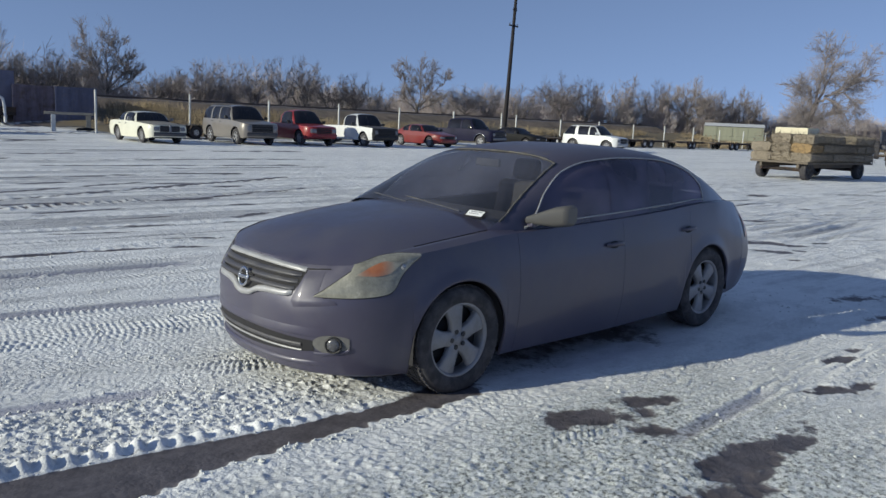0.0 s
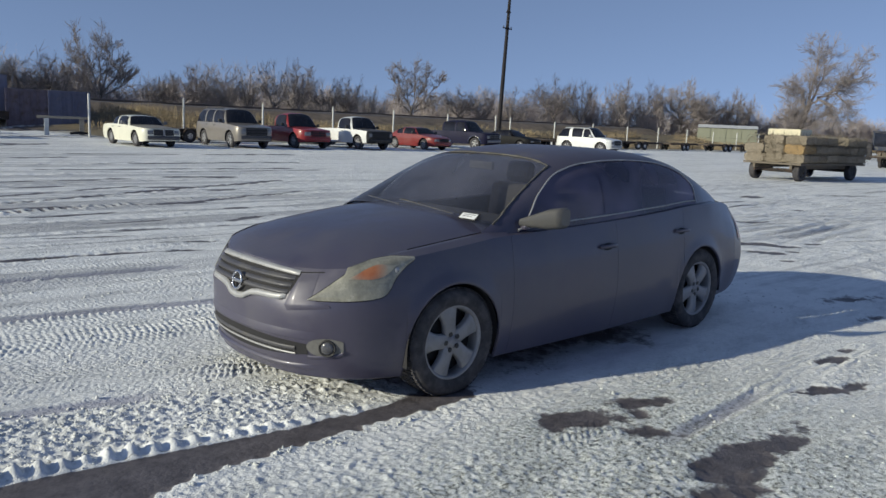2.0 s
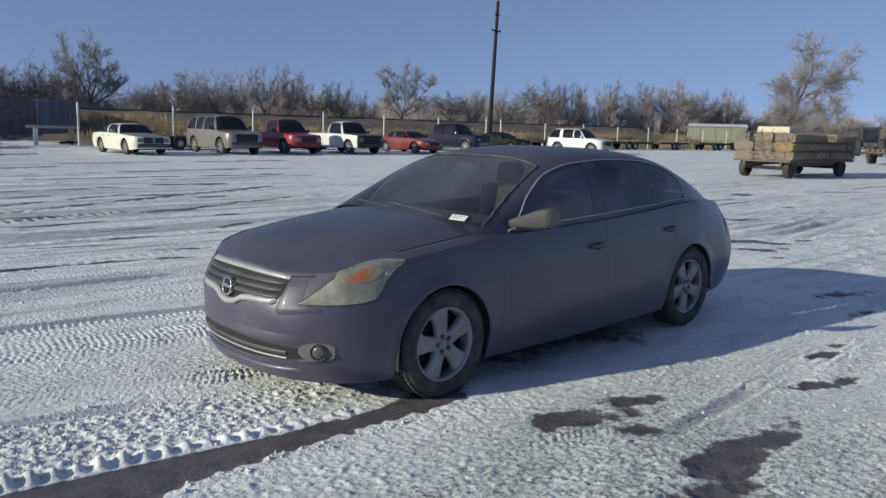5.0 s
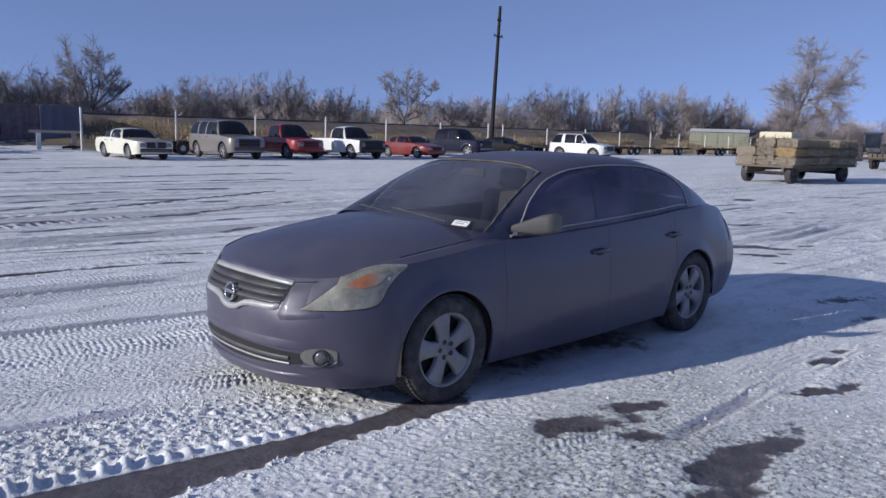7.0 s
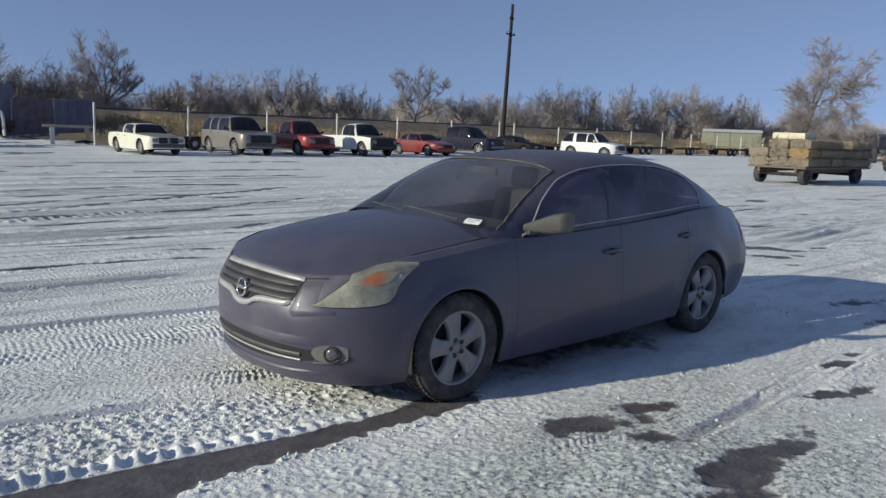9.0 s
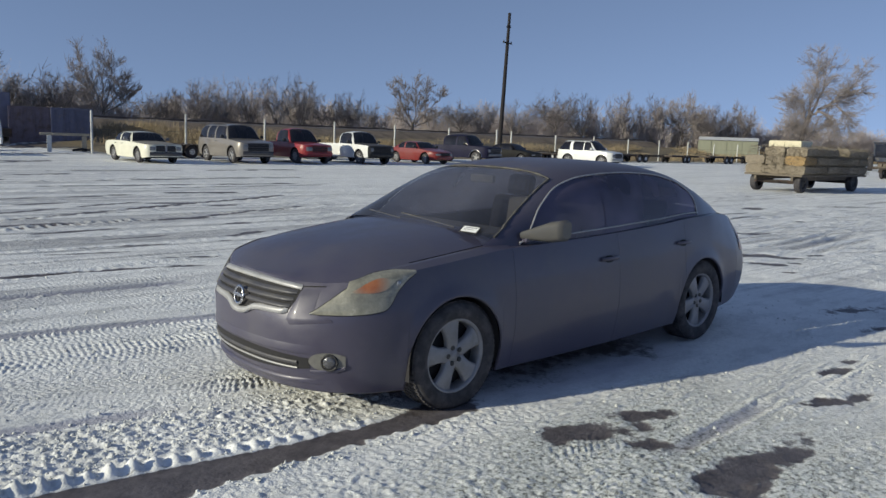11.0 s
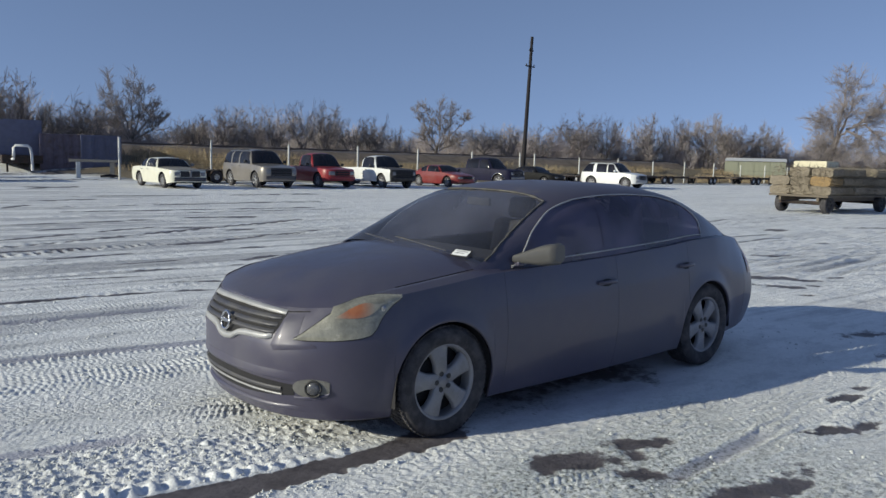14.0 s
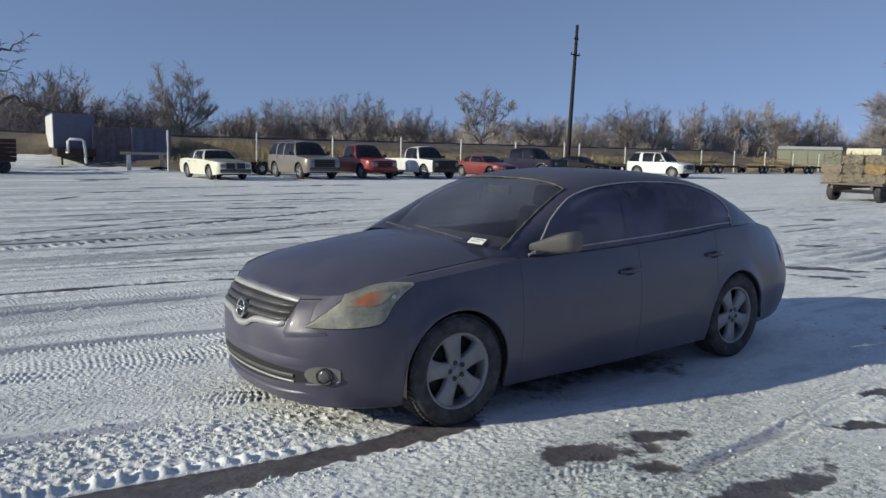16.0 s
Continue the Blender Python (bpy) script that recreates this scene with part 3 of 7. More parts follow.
# the sheet lies low under the wheels and rises gently as a bank behind the fence
for wx in (-1.38, 1.40):
    for wy in (-0.78, 0.78):
        m = soft(np.abs(GX - wx), 0.16, 0.10) * soft(np.abs(GY - wy), 0.14, 0.06)
        H = H * (1 - m) - 0.006 * m
H *= np.clip(1 - (np.hypot(GX, GY) - 120) / 60, 0, 1)
bankh = np.clip((GY - np.interp(GX, [7, 13], [52.5, 47.0])) / 12.0, 0, 1) * np.clip((GX + 8) / 10, 0, 1) * np.clip((150 - GX) / 30, 0, 1)
bankh = bankh * bankh * (3 - 2 * bankh)
grass = np.clip((GY - 39.5 + 1.2 * fbm(GX * 0.3, GY * 0.3, 121)) / 2.0, 0, 1) * np.clip((GX - 9.5) / 3, 0, 1)
H = H * (1 - grass) + grass * 0.06 * fbm(GX * 0.8, GY * 0.8, 131)
H += 1.4 * bankh
rise = np.clip((GY - 36.5) / 9.0, 0, 1) * np.clip((13.5 - GX) / 4.0, 0, 1) * np.clip((GX + 60) / 30, 0, 1) * np.clip((120 - GY) / 30, 0, 1)
H += rise * rise * (3 - 2 * rise) * (0.06 + 0.08 * fbm(GX * 0.9, GY * 0.9, 141))
grass = np.maximum(grass, np.clip((GY - 60) / 10, 0, 1))
nx_, ny_ = len(gx), len(gy)
gm = bpy.data.meshes.new("ground")
gm.vertices.add(nx_ * ny_)
gm.vertices.foreach_set("co", np.stack([GX, GY, H], -1).astype(np.float32).ravel())
idx = np.arange(nx_ * ny_).reshape(ny_, nx_)
quads = np.stack([idx[:-1, :-1], idx[:-1, 1:], idx[1:, 1:], idx[1:, :-1]], -1).reshape(-1, 4)
gm.loops.add(quads.size)
gm.polygons.add(len(quads))
gm.loops.foreach_set("vertex_index", quads.astype(np.int32).ravel())
gm.polygons.foreach_set("loop_start", np.arange(0, quads.size, 4, dtype=np.int32))
gm.polygons.foreach_set("use_smooth", np.ones(len(quads), dtype=bool))
gm.update(calc_edges=True)
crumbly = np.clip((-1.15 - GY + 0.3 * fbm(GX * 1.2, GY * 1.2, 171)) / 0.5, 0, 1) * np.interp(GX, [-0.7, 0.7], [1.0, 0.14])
open_field = np.clip((np.hypot(GX - 0.3, GY + 0.6) - 3.2) / 2.5, 0, 1) * 0.62 * np.interp(GX, [3, 9], [1.0, 0.22]) + 0.06
lumpy = np.clip((np.hypot(GX, GY) - 4.5) / 3, 0, 1) * np.interp(GX + 0.0 * GY, [2, 6], [0.35, 1.0])
for key, arr in (("bare", bare), ("grass", grass), ("open_field", open_field), ("crumbly", crumbly), ("packed_and_shaded", packed_and_shaded), ("lumpy", lumpy)):
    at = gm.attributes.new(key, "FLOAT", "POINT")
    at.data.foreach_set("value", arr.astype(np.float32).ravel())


def snow_material():
    m, nt, bs = nodes_of("packed_snow")
    def attr(name):
        a = nt.nodes.new("ShaderNodeAttribute")
        a.attribute_name = name
        return a.outputs["Fac"]
    fine, mid, broad = noise_node(nt, 38, 5, 0.65), noise_node(nt, 7, 5, 0.6), noise_node(nt, 0.35, 4, 0.6)
    far_streak = noise_node(nt, 1.0, 5, 0.65, stretch=(0.05, 0.9, 0.0))
    snow = ramp(nt, mid.outputs["Fac"], [(0.25, (0.86, 0.87, 0.87)), (0.75, (0.97, 0.97, 0.97))])
    dirty = ramp(nt, fine.outputs["Fac"], [(0.30, (0.42, 0.42, 0.41)), (0.5, (1.0, 1.0, 1.0))])
    snow = mixc(nt, 0.17, snow, dirty, "MULTIPLY")
    worn = ramp(nt, broad.outputs["Fac"], [(0.4, (1, 1, 1)), (0.75, (0.92, 0.92, 0.91))])
    snow = mixc(nt, 1.0, snow, worn, "MULTIPLY")
    lines = ramp(nt, far_streak.outputs["Fac"], [(0.42, (1, 1, 1)), (0.50, (0.94, 0.94, 0.95)), (0.56, (0.98, 0.98, 0.98)), (0.66, (0.84, 0.84, 0.85))])
    snow = mixc(nt, attr("open_field"), snow, lines, "MULTIPLY")
    thin = noise_node(nt, 1.0, 4, 0.6, stretch=(0.045, 1.7, 0.0))
    thin_lines = ramp(nt, thin.outputs["Fac"], [(0.40, (1, 1, 1)), (0.42, (0.62, 0.62, 0.64)), (0.44, (1, 1, 1)), (0.51, (1, 1, 1)), (0.53, (0.5, 0.5, 0.52)), (0.55, (1, 1, 1)), (0.61, (1, 1, 1)), (0.64, (0.42, 0.42, 0.44))])
    wide = noise_node(nt, 1.0, 3, 0.6, stretch=(0.018, 0.36, 0.0))
    wide_lines = ramp(nt, wide.outputs["Fac"], [(0.35, (1, 1, 1)), (0.365, (0.55, 0.55, 0.58)), (0.40, (0.6, 0.6, 0.63)), (0.415, (1, 1, 1)), (0.47, (1, 1, 1)), (0.483, (0.48, 0.48, 0.5)), (0.51, (0.52, 0.52, 0.55)), (0.522, (1, 1, 1)), (0.57, (1, 1, 1)), (0.585, (0.58, 0.58, 0.6)), (0.61, (0.6, 0.6, 0.63)), (0.625, (1, 1, 1))])
    snow = mixc(nt, attr("open_field"), snow, wide_lines, "MULTIPLY")
    reach = ramp(nt, noise_node(nt, 0.22, 3, 0.5).outputs["Fac"], [(0.35, (0.25,) * 3), (0.6, (1,) * 3)])
    snow = mixc(nt, reach, snow, mixc(nt, attr("open_field"), snow, thin_lines, "MULTIPLY"))
    mott = ramp(nt, noise_node(nt, 1.0, 7, 0.72, stretch=(1.6, 3.4, 0.0)).outputs["Fac"], [(0.40, (0.70, 0.71, 0.72)), (0.50, (1, 1, 1))])
    snow = mixc(nt, 0.5, snow, mixc(nt, 1.0, snow, mott, "MULTIPLY"))
    # grey speckle; its dark pits are painted shade between the crumbs
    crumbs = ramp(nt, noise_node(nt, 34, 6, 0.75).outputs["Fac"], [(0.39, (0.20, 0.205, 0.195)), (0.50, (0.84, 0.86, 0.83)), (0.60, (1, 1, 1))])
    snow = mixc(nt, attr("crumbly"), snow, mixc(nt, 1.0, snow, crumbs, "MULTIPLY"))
    # bluish darkening: pressed strips, and the shade painted round the car
    snow = mixc(nt, attr("packed_and_shaded"), snow, mixc(nt, 1.0, snow, (0.60, 0.60, 0.68), "MULTIPLY"))
    mud = ramp(nt, mid.outputs["Fac"], [(0.3, (0.095, 0.085, 0.092)), (0.7, (0.18, 0.162, 0.173))])
    mud = mixc(nt, 0.6, mud, ramp(nt, fine.outputs["Fac"], [(0.35, (0.6, 0.6, 0.6)), (0.7, (1.2, 1.2, 1.2))]), "MULTIPLY")
    add = nt.nodes.new("ShaderNodeMath")
    add.operation = "MULTIPLY_ADD"
    nt.links.new(fine.outputs["Fac"], add.inputs[0])
    add.inputs[1].default_value = 0.9
    nt.links.new(attr("bare"), add.inputs[2])
    fac = ramp(nt, add.outputs[0], [(0.74, (0, 0, 0)), (1.02, (1, 1, 1))])
    col = mixc(nt, fac, snow, mud)
    dry = ramp(nt, mid.outputs["Fac"], [(0.3, (0.16, 0.128, 0.085)), (0.7, (0.29, 0.235, 0.155))])
    col = mixc(nt, attr("grass"), col, dry)
    nt.links.new(col, bs.inputs["Base Color"])
    wet = ramp(nt, fac, [(0, (0.75,) * 3), (1, (0.5,) * 3)])
    nt.links.new(wet, bs.inputs["Roughness"])
    bs.inputs["Specular IOR Level"].default_value = 0.25
    cells = []
    for sc in (30.0, 75.0):
        tc = nt.nodes.new("ShaderNodeTexCoord")
        vo = nt.nodes.new("ShaderNodeTexVoronoi")
        vo.inputs["Scale"].default_value = sc
        nt.links.new(tc.outputs["Object"], vo.inputs["Vector"])
        cells.append(vo.outputs["Distance"])
    sm = nt.nodes.new("ShaderNodeMath")
    sm.operation = "MULTIPLY_ADD"
    nt.links.new(cells[1], sm.inputs[0])
    sm.inputs[1].default_value = 0.5
    nt.links.new(cells[0], sm.inputs[2])
    inv = nt.nodes.new("ShaderNodeMath")
    inv.operation = "MULTIPLY_ADD"
    nt.links.new(sm.outputs[0], inv.inputs[0])
    inv.inputs[1].default_value = -1.6
    inv.inputs[2].default_value = 1.0
    tcw = nt.nodes.new("ShaderNodeTexCoord")
    wv = nt.nodes.new("ShaderNodeTexWave")
    wv.wave_type, wv.bands_direction = "BANDS", "X"
    for key, val in (("Scale", 6.6), ("Distortion", 9.0), ("Detail", 2.0), ("Detail Scale", 1.6)):
        wv.inputs[key].default_value = val
    nt.links.new(tcw.outputs["Object"], wv.inputs["Vector"])
    rows_of = ramp(nt, noise_node(nt, 1.0, 3, 0.5, stretch=(0.12, 1.9, 0.0)).outputs["Fac"], [(0.50, (0,) * 3), (0.58, (1,) * 3)])
    calm = ramp(nt, noise_node(nt, 1.6, 3, 0.5, stretch=(0.5, 1.2, 0.0)).outputs["Fac"], [(0.36, (0.25,) * 3), (0.62, (1,) * 3)])
    treaded = mixc(nt, rows_of, mixc(nt, 1.0, inv.outputs[0], calm, "MULTIPLY"), mixc(nt, 0.5, wv.outputs["Color"], inv.outputs[0]))
    both = nt.nodes.new("ShaderNodeMath")
    both.operation = "ADD"
    nt.links.new(fine.outputs["Fac"], both.inputs[0])
    nt.links.new(treaded, both.inputs[1])
    outer = nt.nodes.new("ShaderNodeMath")
    outer.operation = "MULTIPLY_ADD"
    nt.links.new(ramp(nt, noise_node(nt, 1.0, 5, 0.65, stretch=(2.4, 4.2, 1.0)).outputs["Fac"], [(0.36, (0,) * 3), (0.50, (0.25,) * 3), (0.66, (1,) * 3)]), outer.inputs[0])
    crumb_h = nt.nodes.new("ShaderNodeMath")
    crumb_h.operation = "MULTIPLY_ADD"
    nt.links.new(ramp(nt, noise_node(nt, 44, 5, 0.7).outputs["Fac"], [(0.38, (0,) * 3), (0.62, (3.4,) * 3)]), crumb_h.inputs[0])
    nt.links.new(attr("crumbly"), crumb_h.inputs[1])
    nt.links.new(both.outputs[0], crumb_h.inputs[2])
    lump_gain = nt.nodes.new("ShaderNodeMath")
    lump_gain.operation, lump_gain.inputs[1].default_value = "MULTIPLY", 9.0
    nt.links.new(attr("lumpy"), lump_gain.inputs[0])
    nt.links.new(lump_gain.outputs[0], outer.inputs[1])
    nt.links.new(crumb_h.outputs[0], outer.inputs[2])
    soft_mud = nt.nodes.new("ShaderNodeMath")
    soft_mud.operation = "MULTIPLY"
    nt.links.new(ramp(nt, fac, [(0, (1,) * 3), (1, (0.3,) * 3)]), soft_mud.inputs[0])
    nt.links.new(outer.outputs[0], soft_mud.inputs[1])
    bumped(nt, bs, soft_mud.outputs[0], 0.32, 0.016)
    return m


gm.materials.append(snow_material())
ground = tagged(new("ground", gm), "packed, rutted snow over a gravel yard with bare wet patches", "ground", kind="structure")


# loose crumbs of snow thrown up along the tracks
def sheet_at(A, x, y):
    """A value of the snow sheet at points."""
    i = np.clip(np.searchsorted(gx, x) - 1, 0, nx_ - 2)
    j = np.clip(np.searchsorted(gy, y) - 1, 0, ny_ - 2)
    u, v = (x - gx[i]) / (gx[i + 1] - gx[i]), (y - gy[j]) / (gy[j + 1] - gy[j])
    return (A[j, i] * (1 - u) + A[j, i + 1] * u) * (1 - v) + (A[j + 1, i] * (1 - u) + A[j + 1, i + 1] * u) * v


crng = np.random.default_rng(41)
cx, cy = crng.uniform(-4.3, 4.5, 90000), crng.uniform(-3.3, 5.0, 90000)
keep = crng.random(90000) < np.clip(0.35 + 0.9 * fbm(cx * 1.1, cy * 3.2, 191, 3), 0.05, 1) * np.interp(np.hypot(cx + 1.5, cy + 1.8), [0, 2.5, 5], [1.0, 0.75, 0.15])
keep &= ~((np.abs(np.abs(cx) - 1.39) < 0.25) & (np.abs(np.abs(cy) - 0.78) < 0.2))
keep &= (sheet_at(bare, cx, cy) < 0.22) & ~((np.abs(cx) < 2.5) & (cy > -1.25) & (cy < 1.0) & (cx > -1.8))
keep &= ~((cy > -0.15 - 0.2 * (cx + 1.5)) & (crng.random(90000) < 0.8))
keep &= ~((cy < -1.1) & (crng.random(90000) < 0.92))
cx, cy = cx[keep][:7000], cy[keep][:7000]
n_c = len(cx)
size = np.clip(0.0080 * np.exp(0.38 * crng.standard_normal(n_c)), 0.004, 0.016)
octa = np.array([(1, 0, 0), (0, 1, 0), (-1, 0, 0), (0, -1, 0), (0, 0, 0.8), (0, 0, -0.8)])
ang = crng.uniform(0, 6.28, n_c)
ov = octa[None] * size[:, None, None] * crng.uniform(0.65, 1.3, (n_c, 6, 1)) + crng.normal(0, 0.15, (n_c, 6, 3)) * size[:, None, None]
ox = ov[..., 0] * np.cos(ang)[:, None] - ov[..., 1] * np.sin(ang)[:, None] + cx[:, None]
oy = ov[..., 0] * np.sin(ang)[:, None] + ov[..., 1] * np.cos(ang)[:, None] + cy[:, None]
oz = ov[..., 2] + (sheet_at(H, cx, cy) + size * 0.2)[:, None]
tri = np.array([(0, 1, 4), (1, 2, 4), (2, 3, 4), (3, 0, 4), (1, 0, 5), (2, 1, 5), (3, 2, 5), (0, 3, 5)])
faces = (tri[None] + 6 * np.arange(n_c)[:, None, None]).reshape(-1, 3).astype(np.int32)
crm = bpy.data.meshes.new("snow_crumbs")
crm.vertices.add(n_c * 6)
crm.vertices.foreach_set("co", np.stack([ox, oy, oz], -1).astype(np.float32).ravel())
crm.loops.add(faces.size)
crm.polygons.add(len(faces))
crm.loops.foreach_set("vertex_index", faces.ravel())
crm.polygons.foreach_set("loop_start", np.arange(0, faces.size, 3, dtype=np.int32))
crm.update(calc_edges=True)
crm.materials.append(surf("loose_snow", (0.62, 0.63, 0.625), 0.75, var=0.06, scale=8, fine=120, bump=0.1, spec=0.25))
tagged(new("snow_crumbs", crm), "loose white crumbs of snow scattered over the packed yard", "snow", kind="stuff")


# ---------------------------------------------------------------- vehicles
class Shell:
    """The outer skin of a vehicle: nose at -x, wheels on z = 0. A wrap of sides and bumpers, and a cabin above the belt."""

    def __init__(self, s):
        pts = s["plan"]
        self.px, self.py, self.pu = [], [], [0.0]
        n = 24
        fx = [Vector(p) for p in pts]
        ext = [Vector((fx[0].x + (fx[1].x - fx[0].x) * 0 + (fx[1].x - fx[0].x), -fx[1].y))] + fx + [Vector((fx[-2].x, -fx[-2].y))]
        for i in range(1, len(ext) - 2):
            for k in range(n + (i == len(ext) - 3)):
                t = k / n
                a, b, c, d = ext[i - 1], ext[i], ext[i + 1], ext[i + 2]
                p = 0.5 * (2 * b + (c - a) * t + (2 * a - 5 * b + 4 * c - d) * t * t + (3 * b - a - 3 * c + d) * t ** 3)
                self.px.append(p.x), self.py.append(max(0.0, p.y))
        for i in range(1, len(self.px)):
            self.pu.append(self.pu[-1] + math.hypot(self.px[i] - self.px[i - 1], self.py[i] - self.py[i - 1]))
        self.px, self.py, self.pu = np.array(self.px), np.array(self.py), np.array(self.pu)
        self.mono = np.maximum.accumulate(self.px + np.arange(len(self.px)) * 1e-7)
        self.zs, self.zb = curve(s["zs"]), curve(s["zb"])
        self.zm, self.low, self.high = s["zm"], s["low"], s["high"]
        self.wheels, self.ra, self.wr = s["wheels"], s["arch"], s["tyre"]
        self.flare = s.get("flare", 0.012)
        self.nose_high = s.get("nose_high")
        self.wb, self.top = curve(s["wb"]), curve(s["top"])
        self.p1, self.p2 = s.get("bend", ((0.91, 0.85), (0.80, 1.0)))
        self.length = float(self.pu[-1])

    def u_at(self, x):
        return float(np.interp(x, self.mono, self.pu))

    def u_at_y(self, y):
        """Along the nose, where the plan is y wide."""
        k = int(np.argmax(self.py > 0.8 * self.py.max()))
        return float(np.interp(y, self.py[:k], self.pu[:k]))

    def plan(self, u):
        u = min(max(u, 0.0), self.length)
        x, y = float(np.interp(u, self.pu, self.px)), float(np.interp(u, self.pu, self.py))
        e = 0.02
        ua, ub = max(u - e, 0), min(u + e, self.length)
        tx = float(np.interp(ub, self.pu, self.px) - np.interp(ua, self.pu, self.px))
        ty = float(np.interp(ub, self.pu, self.py) - np.interp(ua, self.pu, self.py))
        if u < 1e-6:
            tx = 0.0
        if u > self.length - 1e-6:
            tx = 0.0
        k = math.hypot(tx, ty) or 1.0
        return x, y, -ty / k, tx / k

    def bottom(self, x):
        return self.zb(x)

    def point(self, u, z, off=0.0, side=-1):
        x, y, nx, ny = self.plan(u)
        zs, zb = self.zs(x), self.zb(x)
        zm = min(self.zm, zs - 0.1)
        if z > zm:
            high = self.high if self.nose_high is None else self.nose_high(x)
            ins = high * ((z - zm) / max(zs - zm, 0.05)) ** 2
        else:
            ins = self.low * ((zm - z) / max(zm - zb, 0.05)) ** 2
        for w in self.wheels:
            r = math.hypot(x - w, z - self.wr)
            ins -= self.flare * math.exp(-((r - self.ra) / 0.055) ** 2)
        ins -= off
        return Vector((x - nx * ins, side * max(0.0, y - ny * ins), z))

    def columns(self, ua, ub, n):
        """Stations between two ends with extra ones round the wheel openings: (u, lower edge)."""
        out = []
        e = 0.006
        us = [ua, ua + e] + [ua + (ub - ua) * i / n for i in range(1, n)] + [ub - e, ub]
        xs = [float(np.interp(u, self.pu, self.px)) for u in us]
        cols = [(u, None) for u, x in zip(us, xs) if not any(abs(x - w) < self.ra + 0.012 for w in self.wheels)]
        xa, xb = xs[0], xs[-1]
        for w in self.wheels:
            for k in range(33):
                a = math.pi * k / 32
                x = w - self.ra * math.cos(a)
                if xa + 0.004 < x < xb - 0.004:
                    cols.append((self.u_at(x), self.wr + self.ra * math.sin(a)))
            for x in (w - self.ra - 0.001, w + self.ra + 0.001, w - self.ra - 0.012, w + self.ra + 0.012):
                if xa <= x <= xb:
                    cols.append((self.u_at(x), None))
            for x, u in ((xa, ua), (xb, ub)):
                if abs(x - w) < self.ra:
                    cols.append((u, self.wr + math.sqrt(self.ra ** 2 - (x - w) ** 2)))
        return sorted(cols, key=lambda c: c[0])

    def panel(self, mesh, ua, ub, side, n=14, nv=12, ztop=None, zlow=None, rim=0.016):
        """A skin panel between two stations, its rims folded inwards."""
        rows = []
        cols = self.columns(ua, ub, n)
        cols = [(cols[0][0], cols[0][1], -rim)] + [(c[0], c[1], 0.0) for c in cols] + [(cols[-1][0], cols[-1][1], -rim)]
        for u, edge, off in cols:
            x = self.plan(u)[0]
            lo = edge if edge is not None else self.zb(x)
            if zlow is not None:
                lo = max(lo, zlow(x))
            hi = self.zs(x) if ztop is None else ztop(x)
            hi = max(hi, lo + 0.01)
            e = min(0.012, (hi - lo) * 0.2)
            zz = [lo, lo + e] + [lo + (hi - lo) * j / nv for j in range(1, nv)] + [hi - e, hi]
            row = [self.point(u, lo, -rim + off, side)] + [self.point(u, z, off, side) for z in zz]
            rows.append(row)
        mesh.grid(rows[1:-1])
        if rim:
            mesh.grid(rows[:2]), mesh.grid(rows[-2:])
        return mesh

    def canopy(self, x, phi, off=0.0, side=-1):
        """A point of the cabin skin: phi 0 at the belt, 1 on the centre line."""
        def raw(x, f):
            g = 1 - f
            zb = self.zs(x) + 0.004
            yy = g ** 3 + 3 * g * g * f * self.p1[0] + 3 * g * f * f * self.p2[0]
            zz = 3 * g * g * f * self.p1[1] + 3 * g * f * f * self.p2[1] + f ** 3
            return Vector((x, self.wb(x) * yy, zb + max(0.0, self.top(x) - zb) * zz))
        p = raw(x, phi)
        if off:
            a = raw(x, min(phi + 0.02, 1)) - raw(x, max(phi - 0.02, 0))
            b = raw(x + 0.01, phi) - raw(x - 0.01, phi)
            nrm = b.cross(a)
            if nrm.length > 1e-9:
                nrm.normalize()
                if nrm.z < 0 and phi > 0.3 or nrm.y < -0.1:
                    nrm = -nrm
                p = p + nrm * off
        return Vector((p.x, side * p.y, p.z))

    def skin(self, mesh, xs, fa, fb, nf, side, off=0.0):
        mesh.grid([[self.canopy(x, fa(x) + (fb(x) - fa(x)) * j / nf, off, side) for j in range(nf + 1)] for x in xs])
        return mesh

    def skin_across(self, mesh, xs, fa, nf, off=0.0):
        """From one side to the other over the centre line."""
        rows = []
        for x in xs:
            f0 = fa(x)
            left = [self.canopy(x, f0 + (1 - f0) * j / nf, off, -1) for j in range(nf + 1)]
            right = [self.canopy(x, f0 + (1 - f0) * j / nf, off, 1) for j in range(nf)]
            rows.append(left + right[::-1])
        mesh.grid(rows)
        return mesh

    def deck(self, mesh, us, crown, ta=-1.0, tb=1.0, n=16, lift=0.0):
        """Bonnet or boot lid: rows across, between the upper edges of the sides."""
        rows = []
        for u in us:
            x = self.plan(u)[0]
            p = self.point(u, self.zs(x), 0.0, 1)
            c = crown(x)
            rows.append([Vector((p.x, t * p.y, p.z + c * (1 - abs(t) ** 3.0) + lift)) for t in steps(ta, tb, n)])
        mesh.grid(rows)
        return mesh


